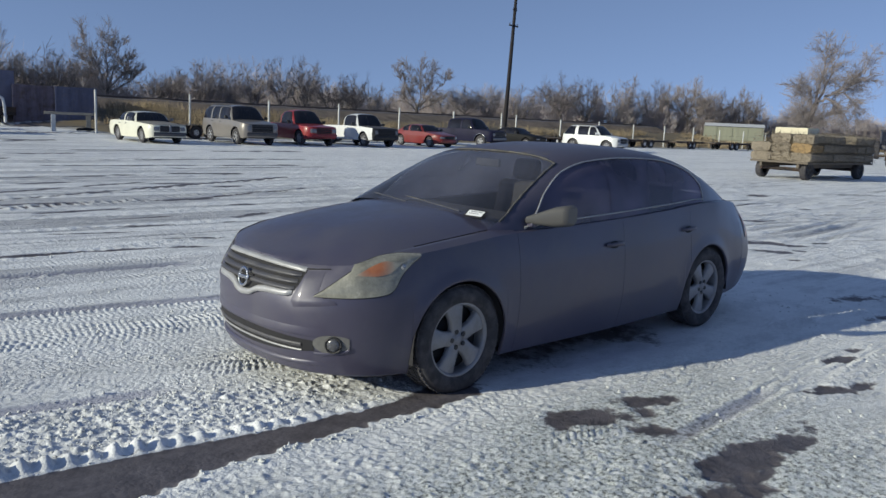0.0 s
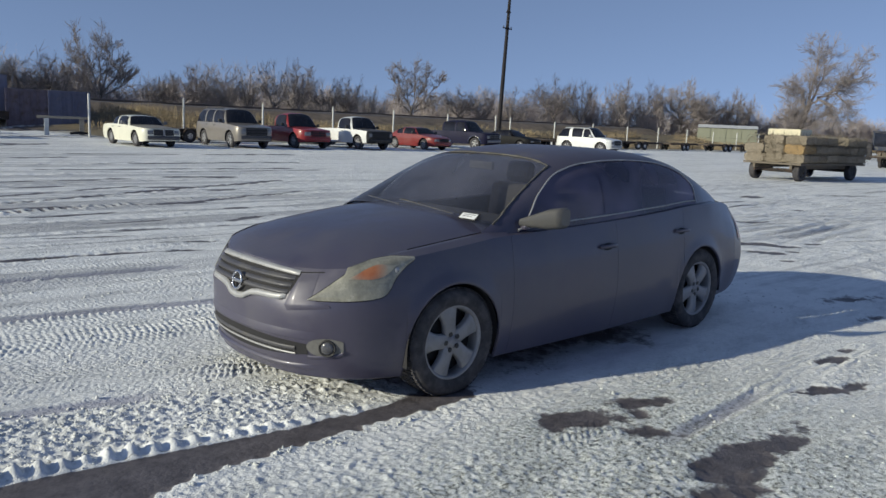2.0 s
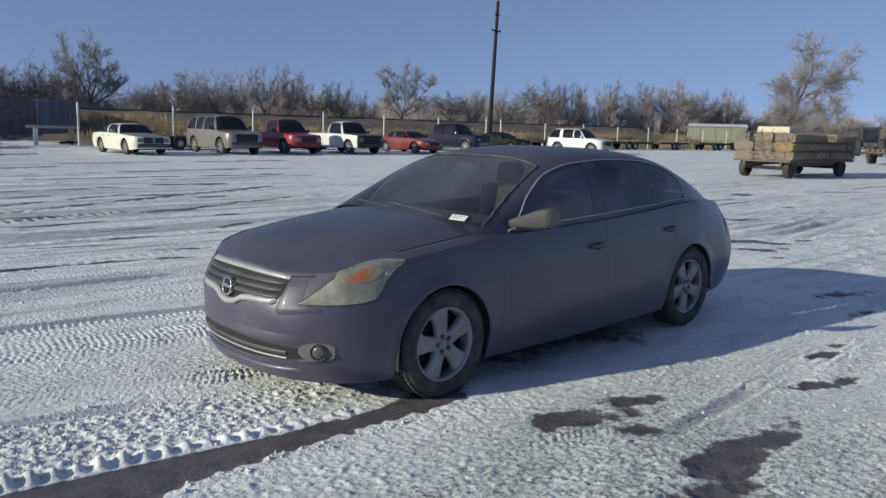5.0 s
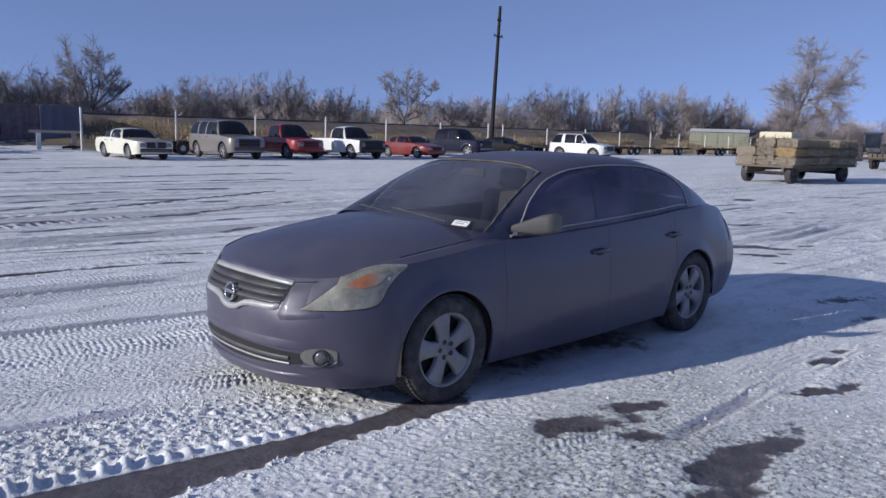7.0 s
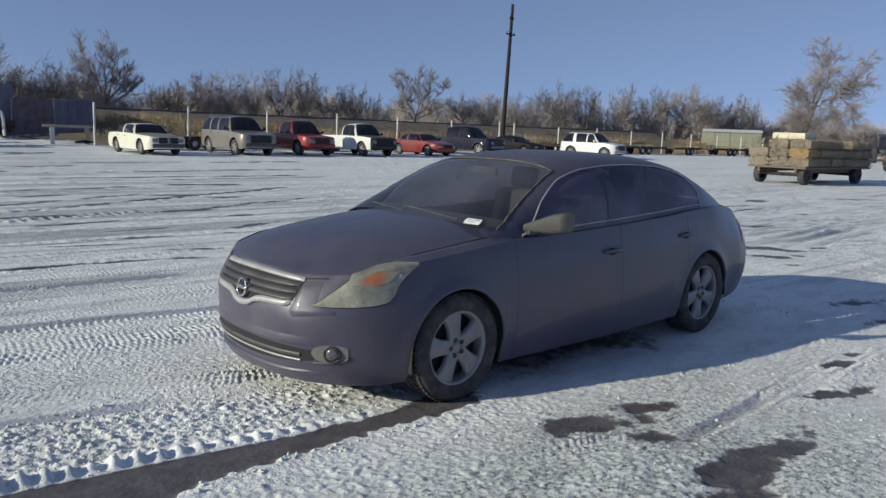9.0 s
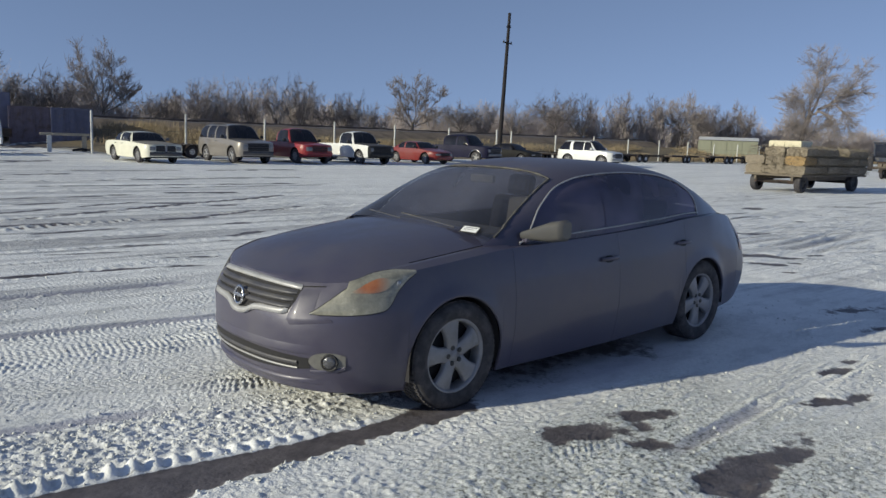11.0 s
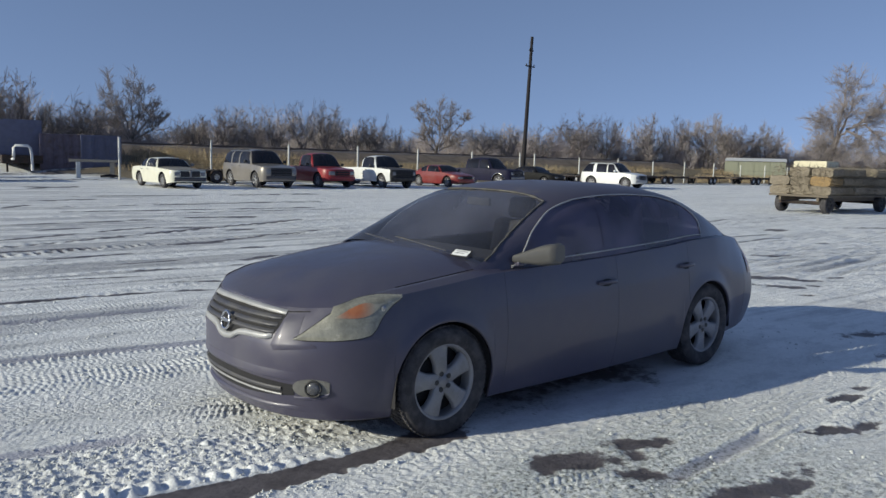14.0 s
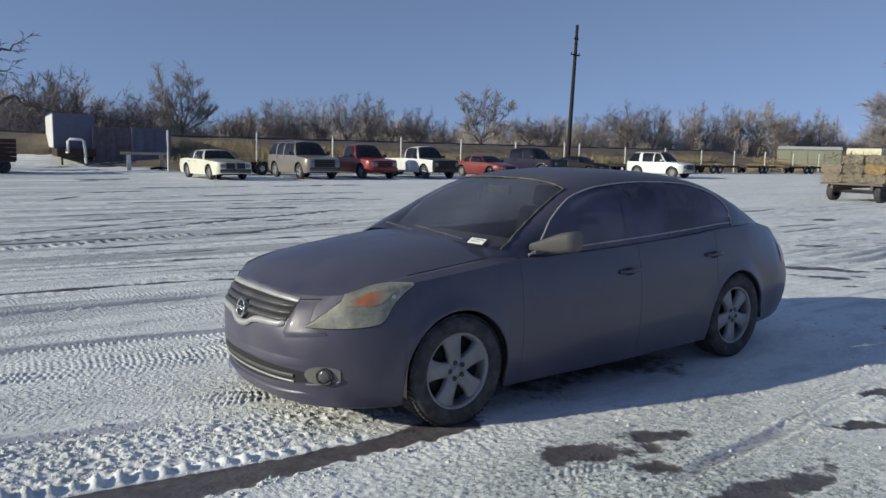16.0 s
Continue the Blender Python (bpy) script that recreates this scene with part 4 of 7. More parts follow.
def wheel(parent, x, y, side, tyre=0.332, rim=0.216, width=0.215, spokes=5, rim_mat=None, turn=0.0, detail=True):
    """A road wheel: tyre, rim with spokes, dark backing disc, dark lug holes."""
    c = (x, y, tyre)
    hw = width / 2
    w = tagged(new("wheel"), "")
    w.parent = parent
    t = Mesh()
    prof = [(rim - 0.004, -hw * 0.8), (rim + 0.012, -hw), (tyre * 0.9, -hw * 1.02), (tyre - 0.012, -hw * 0.86), (tyre, -hw * 0.6),
            (tyre, hw * 0.6), (tyre - 0.012, hw * 0.86), (tyre * 0.9, hw * 1.02), (rim + 0.03, hw * 1.0), (rim + 0.012, hw * 0.96), (rim - 0.004, hw * 0.8)]
    t.lathe(prof, c, 48 if detail else 24, "y", side)
    if detail:
        for k in range(64):
            a = 2 * math.pi * k / 64
            for o in (-0.55, 0.0, 0.55):
                m = Matrix.Translation(c) @ Matrix.Rotation(a + o * 0.05, 4, "Y")
                b = Mesh().box((tyre - 0.004, o * hw - 0.026, -0.011), (tyre + 0.004, o * hw + 0.026, 0.011))
                t.v.extend(b.v), t.f.extend(tuple(i + len(t.v) - len(b.v) for i in f) for f in b.f), t.s.extend(b.s)
                base = len(t.v) - len(b.v)
                for i in range(base, len(t.v)):
                    t.v[i] = tuple(m @ Vector(t.v[i]))
    part("tyre", t, RUBBER, w)
    mat = rim_mat or RIM
    r = Mesh()
    o = hw * 0.78
    r.lathe([(rim - 0.03, -hw * 0.7), (rim - 0.022, o - 0.05), (rim - 0.02, o - 0.012), (rim - 0.014, o), (rim + 0.004, o + 0.008), (rim + 0.006, o - 0.01)], c, 48 if detail else 24, "y", side)
    hub = 0.062
    r.lathe([(0.0, o - 0.006), (0.028, o - 0.006), (0.032, o - 0.012), (hub, o - 0.014), (hub + 0.006, o - 0.035)], c, 24, "y", side)
    for k in range(spokes):
        a0 = 2 * math.pi * k / spokes + turn
        rows = []
        for i in range(7):
            f = i / 6
            rad = hub - 0.012 + (rim - 0.016 - hub + 0.012) * f
            half = (0.046 - 0.012 * math.sin(f * math.pi) * 0.6 + 0.022 * f * f) * (rim / 0.216) * (5 / spokes if spokes > 5 else 1)
            dep = o - 0.014 + 0.010 * math.sin(f * math.pi * 0.9) + (0.0 if f < 0.99 else 0.0)
            row = []
            for j, (q, dd) in enumerate(((-1.0, -0.035), (-1.0, -0.006), (-0.8, 0.0), (0.0, 0.004), (0.8, 0.0), (1.0, -0.006), (1.0, -0.035))):
                ang = a0 + math.asin(max(-1, min(1, q * half / max(rad, 0.05))))
                row.append(Vector(c) + Vector((rad * math.cos(ang), side * (dep + dd), rad * math.sin(ang))))
            rows.append(row)
        r.grid(rows)
    rp = part("rim", r, mat, w)
    if detail:
        # dark discs drawn in place of the shaded lug holes
        for k in range(5):
            lug_dots = Mesh()
            a = 2 * math.pi * k / 5 + turn + 0.12
            q = Vector(c) + Vector((0.050 * math.cos(a), 0, 0.050 * math.sin(a)))
            lug_dots.lathe([(0.0, o - 0.0065), (0.0155, o - 0.0065), (0.016, o - 0.02)], q, 10, "y", side, False)
            part("lug_hole", lug_dots, STEEL_DARK, rp)
    # dark disc added behind the spokes for the shade between them
    d = Mesh()
    d.lathe([(0.0, o - 0.075), (rim - 0.024, o - 0.075), (rim - 0.024, o - 0.09)], c, 24, "y", side)
    part("backing_disc", d, UNDER, w)
    return w


def seat(parent, x, y, z, w=0.5):
    m = Mesh()
    m.box((x - 0.25, y - w / 2, z), (x + 0.27, y + w / 2, z + 0.16), 0.05)
    m.box((x + 0.22, y - w / 2, z + 0.1), (x + 0.36, y + w / 2, z + 0.62), 0.05, Matrix.Rotation(radians(12), 3, "Y"))
    m.box((x + 0.32, y - 0.13, z + 0.62), (x + 0.42, y + 0.13, z + 0.8), 0.04, Matrix.Rotation(radians(12), 3, "Y"))
    part("seat", m, CABIN, parent)


def vehicle(s, m, name, label, category, paint, detail=False, group=""):
    """A road vehicle from its plan and heights: skin panels, cabin, glass, wheels, trim."""
    car = thing(name, label, category, m, group)
    sh = Shell(s)
    n, nv = (16, 14) if detail else (6, 6)
    kind = s.get("kind", "sedan")
    xw0, xw1, xr, xe = s["screen"][0], s["screen"][1], s["roof_end"], s["cabin_end"]
    fu, fa, fc = curve(s["win_top"]), curve(s["a_pillar"]), curve(s["c_pillar"])
    x0, x1 = s["side_glass"]
    lamp_paint = s.get("lower_paint", paint)
    # sides: wing, doors, quarter, one panel a side and seam
    cuts = s["seams"]
    names = s["panels"]
    gap = 0.004 if not detail else 0.0025
    ub = [0.0 if c is None else sh.u_at(c) for c in cuts[:-1]] + [sh.length]
    for i, pn in enumerate(names):
        wrap = (i == 0 or i == len(names) - 1)
        a, b = ub[i] + (gap / 2 if i > 1 else 0), ub[i + 1] - (gap / 2 if 0 < i < len(names) - 1 else 0)
        if wrap:
            msh = Mesh()
            for side in (-1, 1):
                sh.panel(msh, a, b, side, n + 8 if detail else n, nv, rim=0.0 if a == 0.0 else 0.01)
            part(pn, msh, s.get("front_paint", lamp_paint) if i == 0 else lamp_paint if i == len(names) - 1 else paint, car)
        else:
            for side in (-1, 1):
                msh = sh.panel(Mesh(), a, b, side, n, nv)
                if pn == "wing" and detail:
                    us = [u for u in steps(a, b, 18)]
                    rows = []
                    for u in us:
                        x = sh.plan(u)[0]
                        p = sh.point(u, sh.zs(x), 0.0, 1)
                        c = s["crown"](x)
                        rows.append([Vector((p.x, side * t * p.y, p.z + c * (1 - t ** 3.0))) for t in (1.0, 0.995, 0.97, 0.93, 0.905, 0.905)])
                        rows[-1][-1].z -= 0.02
                    msh.grid(rows)
                part(pn, msh, paint, car)
    # bonnet
    crown = s["crown"]
    uh = sh.u_at(s["hood_end"])
    us = [uh * (1 - (1 - k / (30 if detail else 10)) ** 1.6) + 0.004 for k in range(31 if detail else 11)]
    edge = 0.895 if detail else 1.0
    if detail:
        bm = Mesh()
        sh.deck(bm, [u for u in us if sh.plan(u)[0] < -1.62], crown, -1.0, 1.0, 28)
        sh.deck(bm, [u for u in us if sh.plan(u)[0] >= -1.68], crown, -edge, edge, 28)
    else:
        bm = sh.deck(Mesh(), us, crown, -1, 1, 10)
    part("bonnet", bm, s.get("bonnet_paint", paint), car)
    # cabin skin
    nb = 16 if detail else 7
    xs = steps(xw1, xr, nb)
    roof = sh.skin_across(Mesh(), xs, lambda x: fu(x) if x0 < x < x1 else 0.0, nb)
    part("roof", roof, s.get("roof_paint", paint), car)
    for side in (-1, 1):
        ap = sh.skin(Mesh(), steps(xw0 + 0.02, xw1, nb + 4), lambda x: max(0.0, fu(x)) if x > x0 else 0.0, fa, 4, side)
        part("pillar", ap, paint, car)
        cp = sh.skin(Mesh(), sorted(set(steps(xr, xe, nb) + (steps(x1 - 0.06, x1 - 0.0005, 8) + [x1 + 0.0005] if xr < x1 - 0.06 and x1 < xe else []))), lambda x: fu(x) if x < x1 else 0.0, fc, 6, side)
        part("pillar", cp, paint, car)
    # ledge between the belt and the cabin
    for side in (-1, 1):
        rows = []
        for x in steps(max(xw0, s["hood_end"] - 0.12) if detail else xw0, xe, 24):
            u = sh.u_at(x)
            p, q = sh.point(u, sh.zs(x), 0, side), sh.canopy(x, 0.0, 0, side)
            rows.append([p, Vector((p.x, p.y * 0.985, p.z + 0.004)), q])
        part("belt_ledge", Mesh().grid(rows), paint, car)
    # rear deck
    if kind != "pickup":
        ur = sh.u_at(xe - 0.06)
        us = [ur + (sh.length - ur - 0.004) * (1 - (1 - k / 14) ** 1.8) for k in range(15)]
        part("boot_lid", sh.deck(Mesh(), us, s["boot_crown"], -1, 1, 16), paint, car)
    else:
        bed = Mesh()
        zf = s["bed_floor"]
        xa, xb = xe + 0.06, s["bed_end"]
        for side in (-1, 1):
            rows = []
            for x in steps(xa, xb, 8):
                p = sh.point(sh.u_at(x), sh.zs(x), 0, side)
                rows.append([p, Vector((p.x, p.y - side * 0.07, p.z)), Vector((p.x, p.y - side * 0.09, zf))])
            bed.grid(rows, False)
        w = sh.point(sh.u_at(xa), sh.zs(xa), 0, 1).y - 0.09
        bed.box((xa, -w, zf - 0.03), (xb, w, zf))
        bed.box((xb - 0.01, -w - 0.07, zf), (xb + 0.05, w + 0.07, sh.zs(xb)), 0.01)
        bed.box((xa - 0.06, -w - 0.07, zf), (xa, w + 0.07, sh.zs(xa)), 0.01)
        part("load_bed", bed, paint, car)
        back = Mesh()
        rows = [[sh.canopy(xe, f, 0, -1) for f in steps(0, 1, 8)], [Vector((xe, sh.canopy(xe, f).y, sh.zs(xe) - 0.02)) for f in steps(0, 1, 8)]]
        back.grid(rows, False)
        back.grid([[Vector((p[0], -p[1], p[2])) for p in r] for r in rows], False)
        part("cab_back", back, GLASS_FAR if s.get("back_glass") else paint, car)
    # glass
    gs = GLASS_CLEAR if detail else GLASS_FAR
    gt = GLASS_TINT if detail else GLASS_FAR
    ws = Mesh()
    sh.skin_across(ws, steps(xw0 + 0.02, xw1, nb), lambda x: fa(x) - 0.01, 14 if detail else 8, -0.004)
    part("windscreen", outward(ws, (0.5, 0, 0.6)), gs, car)
    if kind == "sedan" or kind == "suv":
        rw = Mesh()
        sh.skin_across(rw, steps(xr, xe - 0.01, nb), lambda x: fc(x) - 0.01, 8, -0.004)
        part("rear_window", outward(rw, (0.0, 0, 0.6)), gt, car)
    posts = s["posts"]
    for side in (-1, 1):
        spans = []
        a = x0
        for p0, p1 in posts:
            spans.append((a, p0)), spans.append((None, p0, p1))
            a = p1
        spans.append((a, x1))
        for sp in spans:
            g = Mesh()
            if sp[0] is None:
                sh.skin(g, steps(sp[1] - 0.008, sp[2] + 0.008, 2), lambda x: 0.0, fu, 8, side, 0.001)
                part("door_post", outward(g, (0.3, 0, 0.9)) if detail else g, gt if detail else paint, car)
            else:
                sh.skin(g, steps(sp[0], sp[1], 14 if detail else 6)[:-1] + (steps(sp[1] - 0.05, sp[1], 8) if sp[1] == x1 else [sp[1]]), lambda x: 0.0, lambda x: max(0.004, fu(x) + 0.004), 8 if detail else 4, side, -0.003)
                part("side_window", outward(g, (0.3, 0, 0.9)), gt, car)
    if detail:
        for side in (-1, 1):
            rows = []
            for x in steps(-0.98, 1.98, 60):
                u = sh.u_at(x)
                lo = sh.zb(x) + 0.03
                for wx in sh.wheels:
                    if abs(x - wx) < sh.ra + 0.03:
                        lo = max(lo, sh.wr + math.sqrt(max(0.0, (sh.ra + 0.03) ** 2 - (x - wx) ** 2)))
                rows.append([sh.point(u, lo + (sh.zs(x) - 0.008 - lo) * j / 6, -0.022, side) for j in range(7)])
            part("door_lining", Mesh().grid(rows), CABIN, car)
    # wheels, wells, underside
    track = s["track"]
    for i, wx in enumerate(sh.wheels):
        for side in (-1, 1):
            wheel(car, wx, side * track, side, sh.wr, s["rim"], s.get("tyre_width", 0.215), s.get("spokes", 5), s.get("rim_mat"), 0.49 + 0.365 * i, detail)
            well = Mesh()
            rows = []
            for k in range(21):
                a = math.pi * k / 20
                q = [Vector((wx - (sh.ra + 0.004) * math.cos(a), side * yy, sh.wr + (sh.ra + 0.004) * math.sin(a) * (1 if True else 0))) for yy in (s["half"] - 0.03, s["half"] - 0.33)]
                rows.append(q)
            rows = [[Vector((rows[0][0].x, p.y, sh.zb(rows[0][0].x) + 0.06)) for p in rows[0]]] + rows + [[Vector((rows[-1][0].x, p.y, sh.zb(rows[-1][0].x) + 0.06)) for p in rows[-1]]]
            well.grid(rows)
            part("wheel_well", well, UNDER, car)
    un = Mesh()
    zlo = sh.zb(0) + 0.01
    xf, xb = sh.wheels[0] - sh.ra - 0.02, sh.wheels[-1] + sh.ra + 0.02
    un.box((xf - 0.15, -s["half"] + 0.36, zlo), (xb + 0.15, s["half"] - 0.36, zlo + 0.3))
    un.box((sh.wheels[0] + sh.ra + 0.03, -s["half"] + 0.1, zlo), (sh.wheels[-1] - sh.ra - 0.03, s["half"] - 0.1, zlo + 0.22))
    part("underbody", un, UNDER, car)
    return car, sh


def outward(mesh, ref):
    """Turns every face of a mesh away from a point inside."""
    ref = Vector(ref)
    for i, f in enumerate(mesh.f):
        p = [Vector(mesh.v[k]) for k in f]
        c = sum(p, Vector()) / len(p)
        nrm = (p[2] - p[0]).cross(p[-1] - p[1])
        if nrm.dot(c - ref) < 0:
            mesh.f[i] = tuple(reversed(f))
    return mesh


# ---------------------------------------------------------------- the grey sedan
sedan_spec = dict(
    plan=[(-2.337, 0), (-2.32, 0.25), (-2.268, 0.45), (-2.172, 0.62), (-2.02, 0.76), (-1.8, 0.845), (-1.5, 0.88), (-1.0, 0.893), (-0.3, 0.9),
          (0.6, 0.9), (1.3, 0.89), (1.8, 0.868), (2.1, 0.835), (2.33, 0.745), (2.455, 0.52), (2.495, 0.25), (2.505, 0)],
    nose_high=curve([(-2.34, 0.115), (-2.2, 0.10), (-2.0, 0.06), (-1.8, 0.055), (1.5, 0.055), (1.9, 0.10), (2.2, 0.15), (2.5, 0.17)]),
    zs=[(-2.36, 0.787), (-2.2, 0.799), (-2.0, 0.826), (-1.83, 0.853), (-1.6, 0.878), (-1.3, 0.908), (-0.95, 0.940), (-0.75, 0.945), (0.0, 0.965), (0.8, 1.0), (1.3, 1.03),
        (1.7, 1.030), (2.1, 0.985), (2.36, 0.925), (2.51, 0.885)],
    zb=[(-2.36, 0.19), (-1.9, 0.18), (-1.0, 0.17), (0.0, 0.165), (1.0, 0.18), (1.9, 0.22), (2.49, 0.30)],
    zm=0.53, low=0.055, high=0.055, wheels=(-1.381, 1.395), arch=0.362, tyre=0.332, rim=0.227, track=0.775, half=0.9, flare=0.013,
    wb=[(-1.15, 0.765), (-0.83, 0.805), (0.0, 0.825), (0.9, 0.81), (1.4, 0.775), (1.8, 0.70), (2.08, 0.61)],
    top=[(-1.14, 1.010), (-0.8, 1.186), (-0.55, 1.312), (-0.3, 1.408), (0.0, 1.455), (0.35, 1.474), (0.8, 1.46), (1.2, 1.405), (1.55, 1.29), (1.85, 1.155), (2.1, 1.045)],
    screen=(-1.10, -0.30), roof_end=1.22, cabin_end=2.06, hood_end=-0.95,
    win_top=[(-0.80, 0.0), (-0.68, 0.13), (-0.55, 0.30), (-0.3, 0.44), (0.0, 0.485), (0.5, 0.49), (0.9, 0.475), (1.15, 0.42), (1.32, 0.31), (1.40, 0.18), (1.41, 0.02)],
    a_pillar=[(-1.10, 0.10), (-0.95, 0.22), (-0.8, 0.36), (-0.55, 0.48), (-0.3, 0.56)],
    c_pillar=[(1.22, 0.62), (1.6, 0.58), (1.9, 0.52), (2.06, 0.45)],
    side_glass=(-0.80, 1.41), posts=((0.11, 0.20),), bend=((0.925, 0.89), (0.82, 1.0)),
    seams=(None, -1.80, -0.90, 0.20, 1.10, 2.02, None), panels=("front_bumper", "wing", "front_door", "rear_door", "rear_quarter", "rear_bumper"),
    crown=curve([(-2.36, 0.008), (-2.2, 0.04), (-2.0, 0.07), (-1.6, 0.104), (-1.2, 0.116), (-0.9, 0.098)]),
    boot_crown=curve([(1.9, 0.06), (2.2, 0.055), (2.45, 0.03)]), roof_paint=PAINT_ROOF,
)
sedan_pose = Matrix.Translation((0.008, -0.01, -0.008)) @ Matrix.Rotation(radians(-0.45), 4, "Y")
sedan, sh = vehicle(sedan_spec, sedan_pose, "sedan", "dusty dark grey four-door sedan with alloy wheels on packed snow", "car", PAINT_GREY, True)


def on_nose(y, z, off=0.0):
    """A point of the nose at a distance y from the centre line."""
    return sh.point(sh.u_at_y(abs(y)), z, off, -1 if y < 0 else 1)


MIRROR_DUSTY = car_paint("dusty_mirror_paint", (0.105, 0.10, 0.095), 0.2, 0.4, (0.16, 0.15, 0.135), (0.4, 0.7), 0.3)
GRILLE_GREY = surf("satin_grey_grille", (0.085, 0.083, 0.094), 0.45, 0.3, 0.15, 8, 90, 0.03, dust=(0.12, 0.116, 0.117))


# grille: dark backing, bars, chrome brow, winged chrome frame, round badge
def grille_top(y):
    return 0.783 - 0.012 * (abs(y) / 0.5) ** 2


def grille_low(y):
    a = abs(y) / 1.045
    return curve([(0.0, 0.580), (0.06, 0.588), (0.14, 0.622), (0.22, 0.632), (0.36, 0.636), (0.40, 0.645), (0.44, 0.700), (0.465, 0.752)])(a)


def ends(y, half):
    """1 along a bar, falling to 0 at its two ends."""
    return math.sqrt(min(1.0, max(0.0, (half - abs(y)) / 0.03)))


ys = steps(-0.480, 0.480, 40)
gm = Mesh().grid([[on_nose(y, grille_low(y) + (grille_top(y) - grille_low(y)) * j / 4, 0.003) for j in range(5)] for y in ys])
grille = part("grille", gm, UNDER, sedan)
for k in range(3):
    f = 0.20 + 0.25 * k
    half = 0.422 + 0.047 * f
    path = [(y, grille_low(0.3) + (grille_top(0) - grille_low(0.3)) * f) for y in steps(-half, half, 24)]
    path = [(y, z) for y, z in path if z > grille_low(y) + 0.006]
    bar = Mesh().grid([[on_nose(y, z - 0.011, 0.005), on_nose(y, z - 0.010, 0.005 + 0.015 * ends(y, half)), on_nose(y, z + 0.003, 0.005 + 0.021 * ends(y, half)), on_nose(y, z + 0.013, 0.005 + 0.007 * ends(y, half))] for y, z in path])
    part("grille_bar", bar, GRILLE_GREY, grille)
brow = Mesh().grid([[on_nose(y, grille_top(y) - 0.017, 0.006), on_nose(y, grille_top(y) - 0.014, 0.005 + 0.011 * ends(y, 0.474)), on_nose(y, grille_top(y) + 0.005, 0.003 + 0.014 * ends(y, 0.474)), on_nose(y, grille_top(y) + 0.008, 0.002)]
                    for y in steps(-0.474, 0.474, 36)])
part("brow_trim", brow, FRAME_GREY, grille, "pale grey strip under the bonnet edge")
wing = Mesh().grid([[on_nose(y, grille_low(y) - 0.018, 0.002), on_nose(y, grille_low(y) - 0.014, 0.003 + 0.015 * ends(y, 0.424)), on_nose(y, grille_low(y) + 0.014, 0.005 + 0.017 * ends(y, 0.424)), on_nose(y, grille_low(y) + 0.019, 0.006)]
                    for y in steps(-0.424, 0.424, 48)])
part("frame_trim", wing, FRAME_GREY, grille, "pale grey winged frame")
bc = on_nose(0.0, 0.668, 0.030)
badge = Mesh()
ring = [bc + Vector((-0.004 + 0.16 * math.sin(a) * 0.055, 0.050 * math.cos(a), 0.050 * math.sin(a))) for a in steps(0, 2 * math.pi, 28)]
badge.tube(ring, 0.0085, 8, False)
badge.box(bc + Vector((-0.012, -0.056, -0.010)), bc + Vector((0.002, 0.056, 0.010)), 0.004)
part("badge", badge, CHROME, grille, "round chrome badge with a bar")

# lower intake and fog lamps
FOG_SHELL = surf("pale_dusty_plastic", (0.17, 0.165, 0.155), 0.5, var=0.2, scale=20, fine=90, bump=0.05)


def fade_out(y):
    """Full in the middle, nothing at the ends."""
    return max(0.0, 1 - (abs(y) / 0.62) ** 4)


def intake(y0, y1, lo, hi, name="air_intake", nseg=30):
    g = Mesh().grid([[on_nose(y, lo(y) + (hi(y) - lo(y)) * j / 3, 0.003) for j in range(4)] for y in steps(y0, y1, nseg)])
    return part(name, g, UNDER, sedan)


low_in = intake(-0.56, 0.56, lambda y: 0.288 + 0.030 * (y / 0.5) ** 2, lambda y: 0.402 - 0.012 * (y / 0.5) ** 2)
for z, t in ((0.322, 0.5), (0.355, 1.0)):
    g = Mesh().grid([[on_nose(y, z - 0.013 * t, 0.004), on_nose(y, z - 0.010 * t, 0.009), on_nose(y, z + 0.007 * t, 0.012), on_nose(y, z + 0.011 * t, 0.004)] for y in steps(-0.49, 0.49, 30)])
    part("intake_bar", g, FRAME_GREY if z < 0.33 else GRILLE_GREY, low_in)
lip = Mesh().grid([[on_nose(y, 0.228, 0.001), on_nose(y, 0.232, 0.016 * fade_out(y)), on_nose(y, 0.25, 0.020 * fade_out(y)), on_nose(y, 0.262, 0.001)] for y in steps(-0.66, 0.66, 36)])
part("bumper_lip", lip, PAINT_GREY, sedan)
crease = Mesh().grid([[on_nose(y, 0.405, 0.0003), on_nose(y, 0.410, 0.010 * fade_out(y)), on_nose(y, 0.425, 0.012 * fade_out(y)), on_nose(y, 0.46, 0.0003)] for y in steps(-0.62, 0.62, 36)])
part("bumper_crease", crease, PAINT_GREY, sedan)
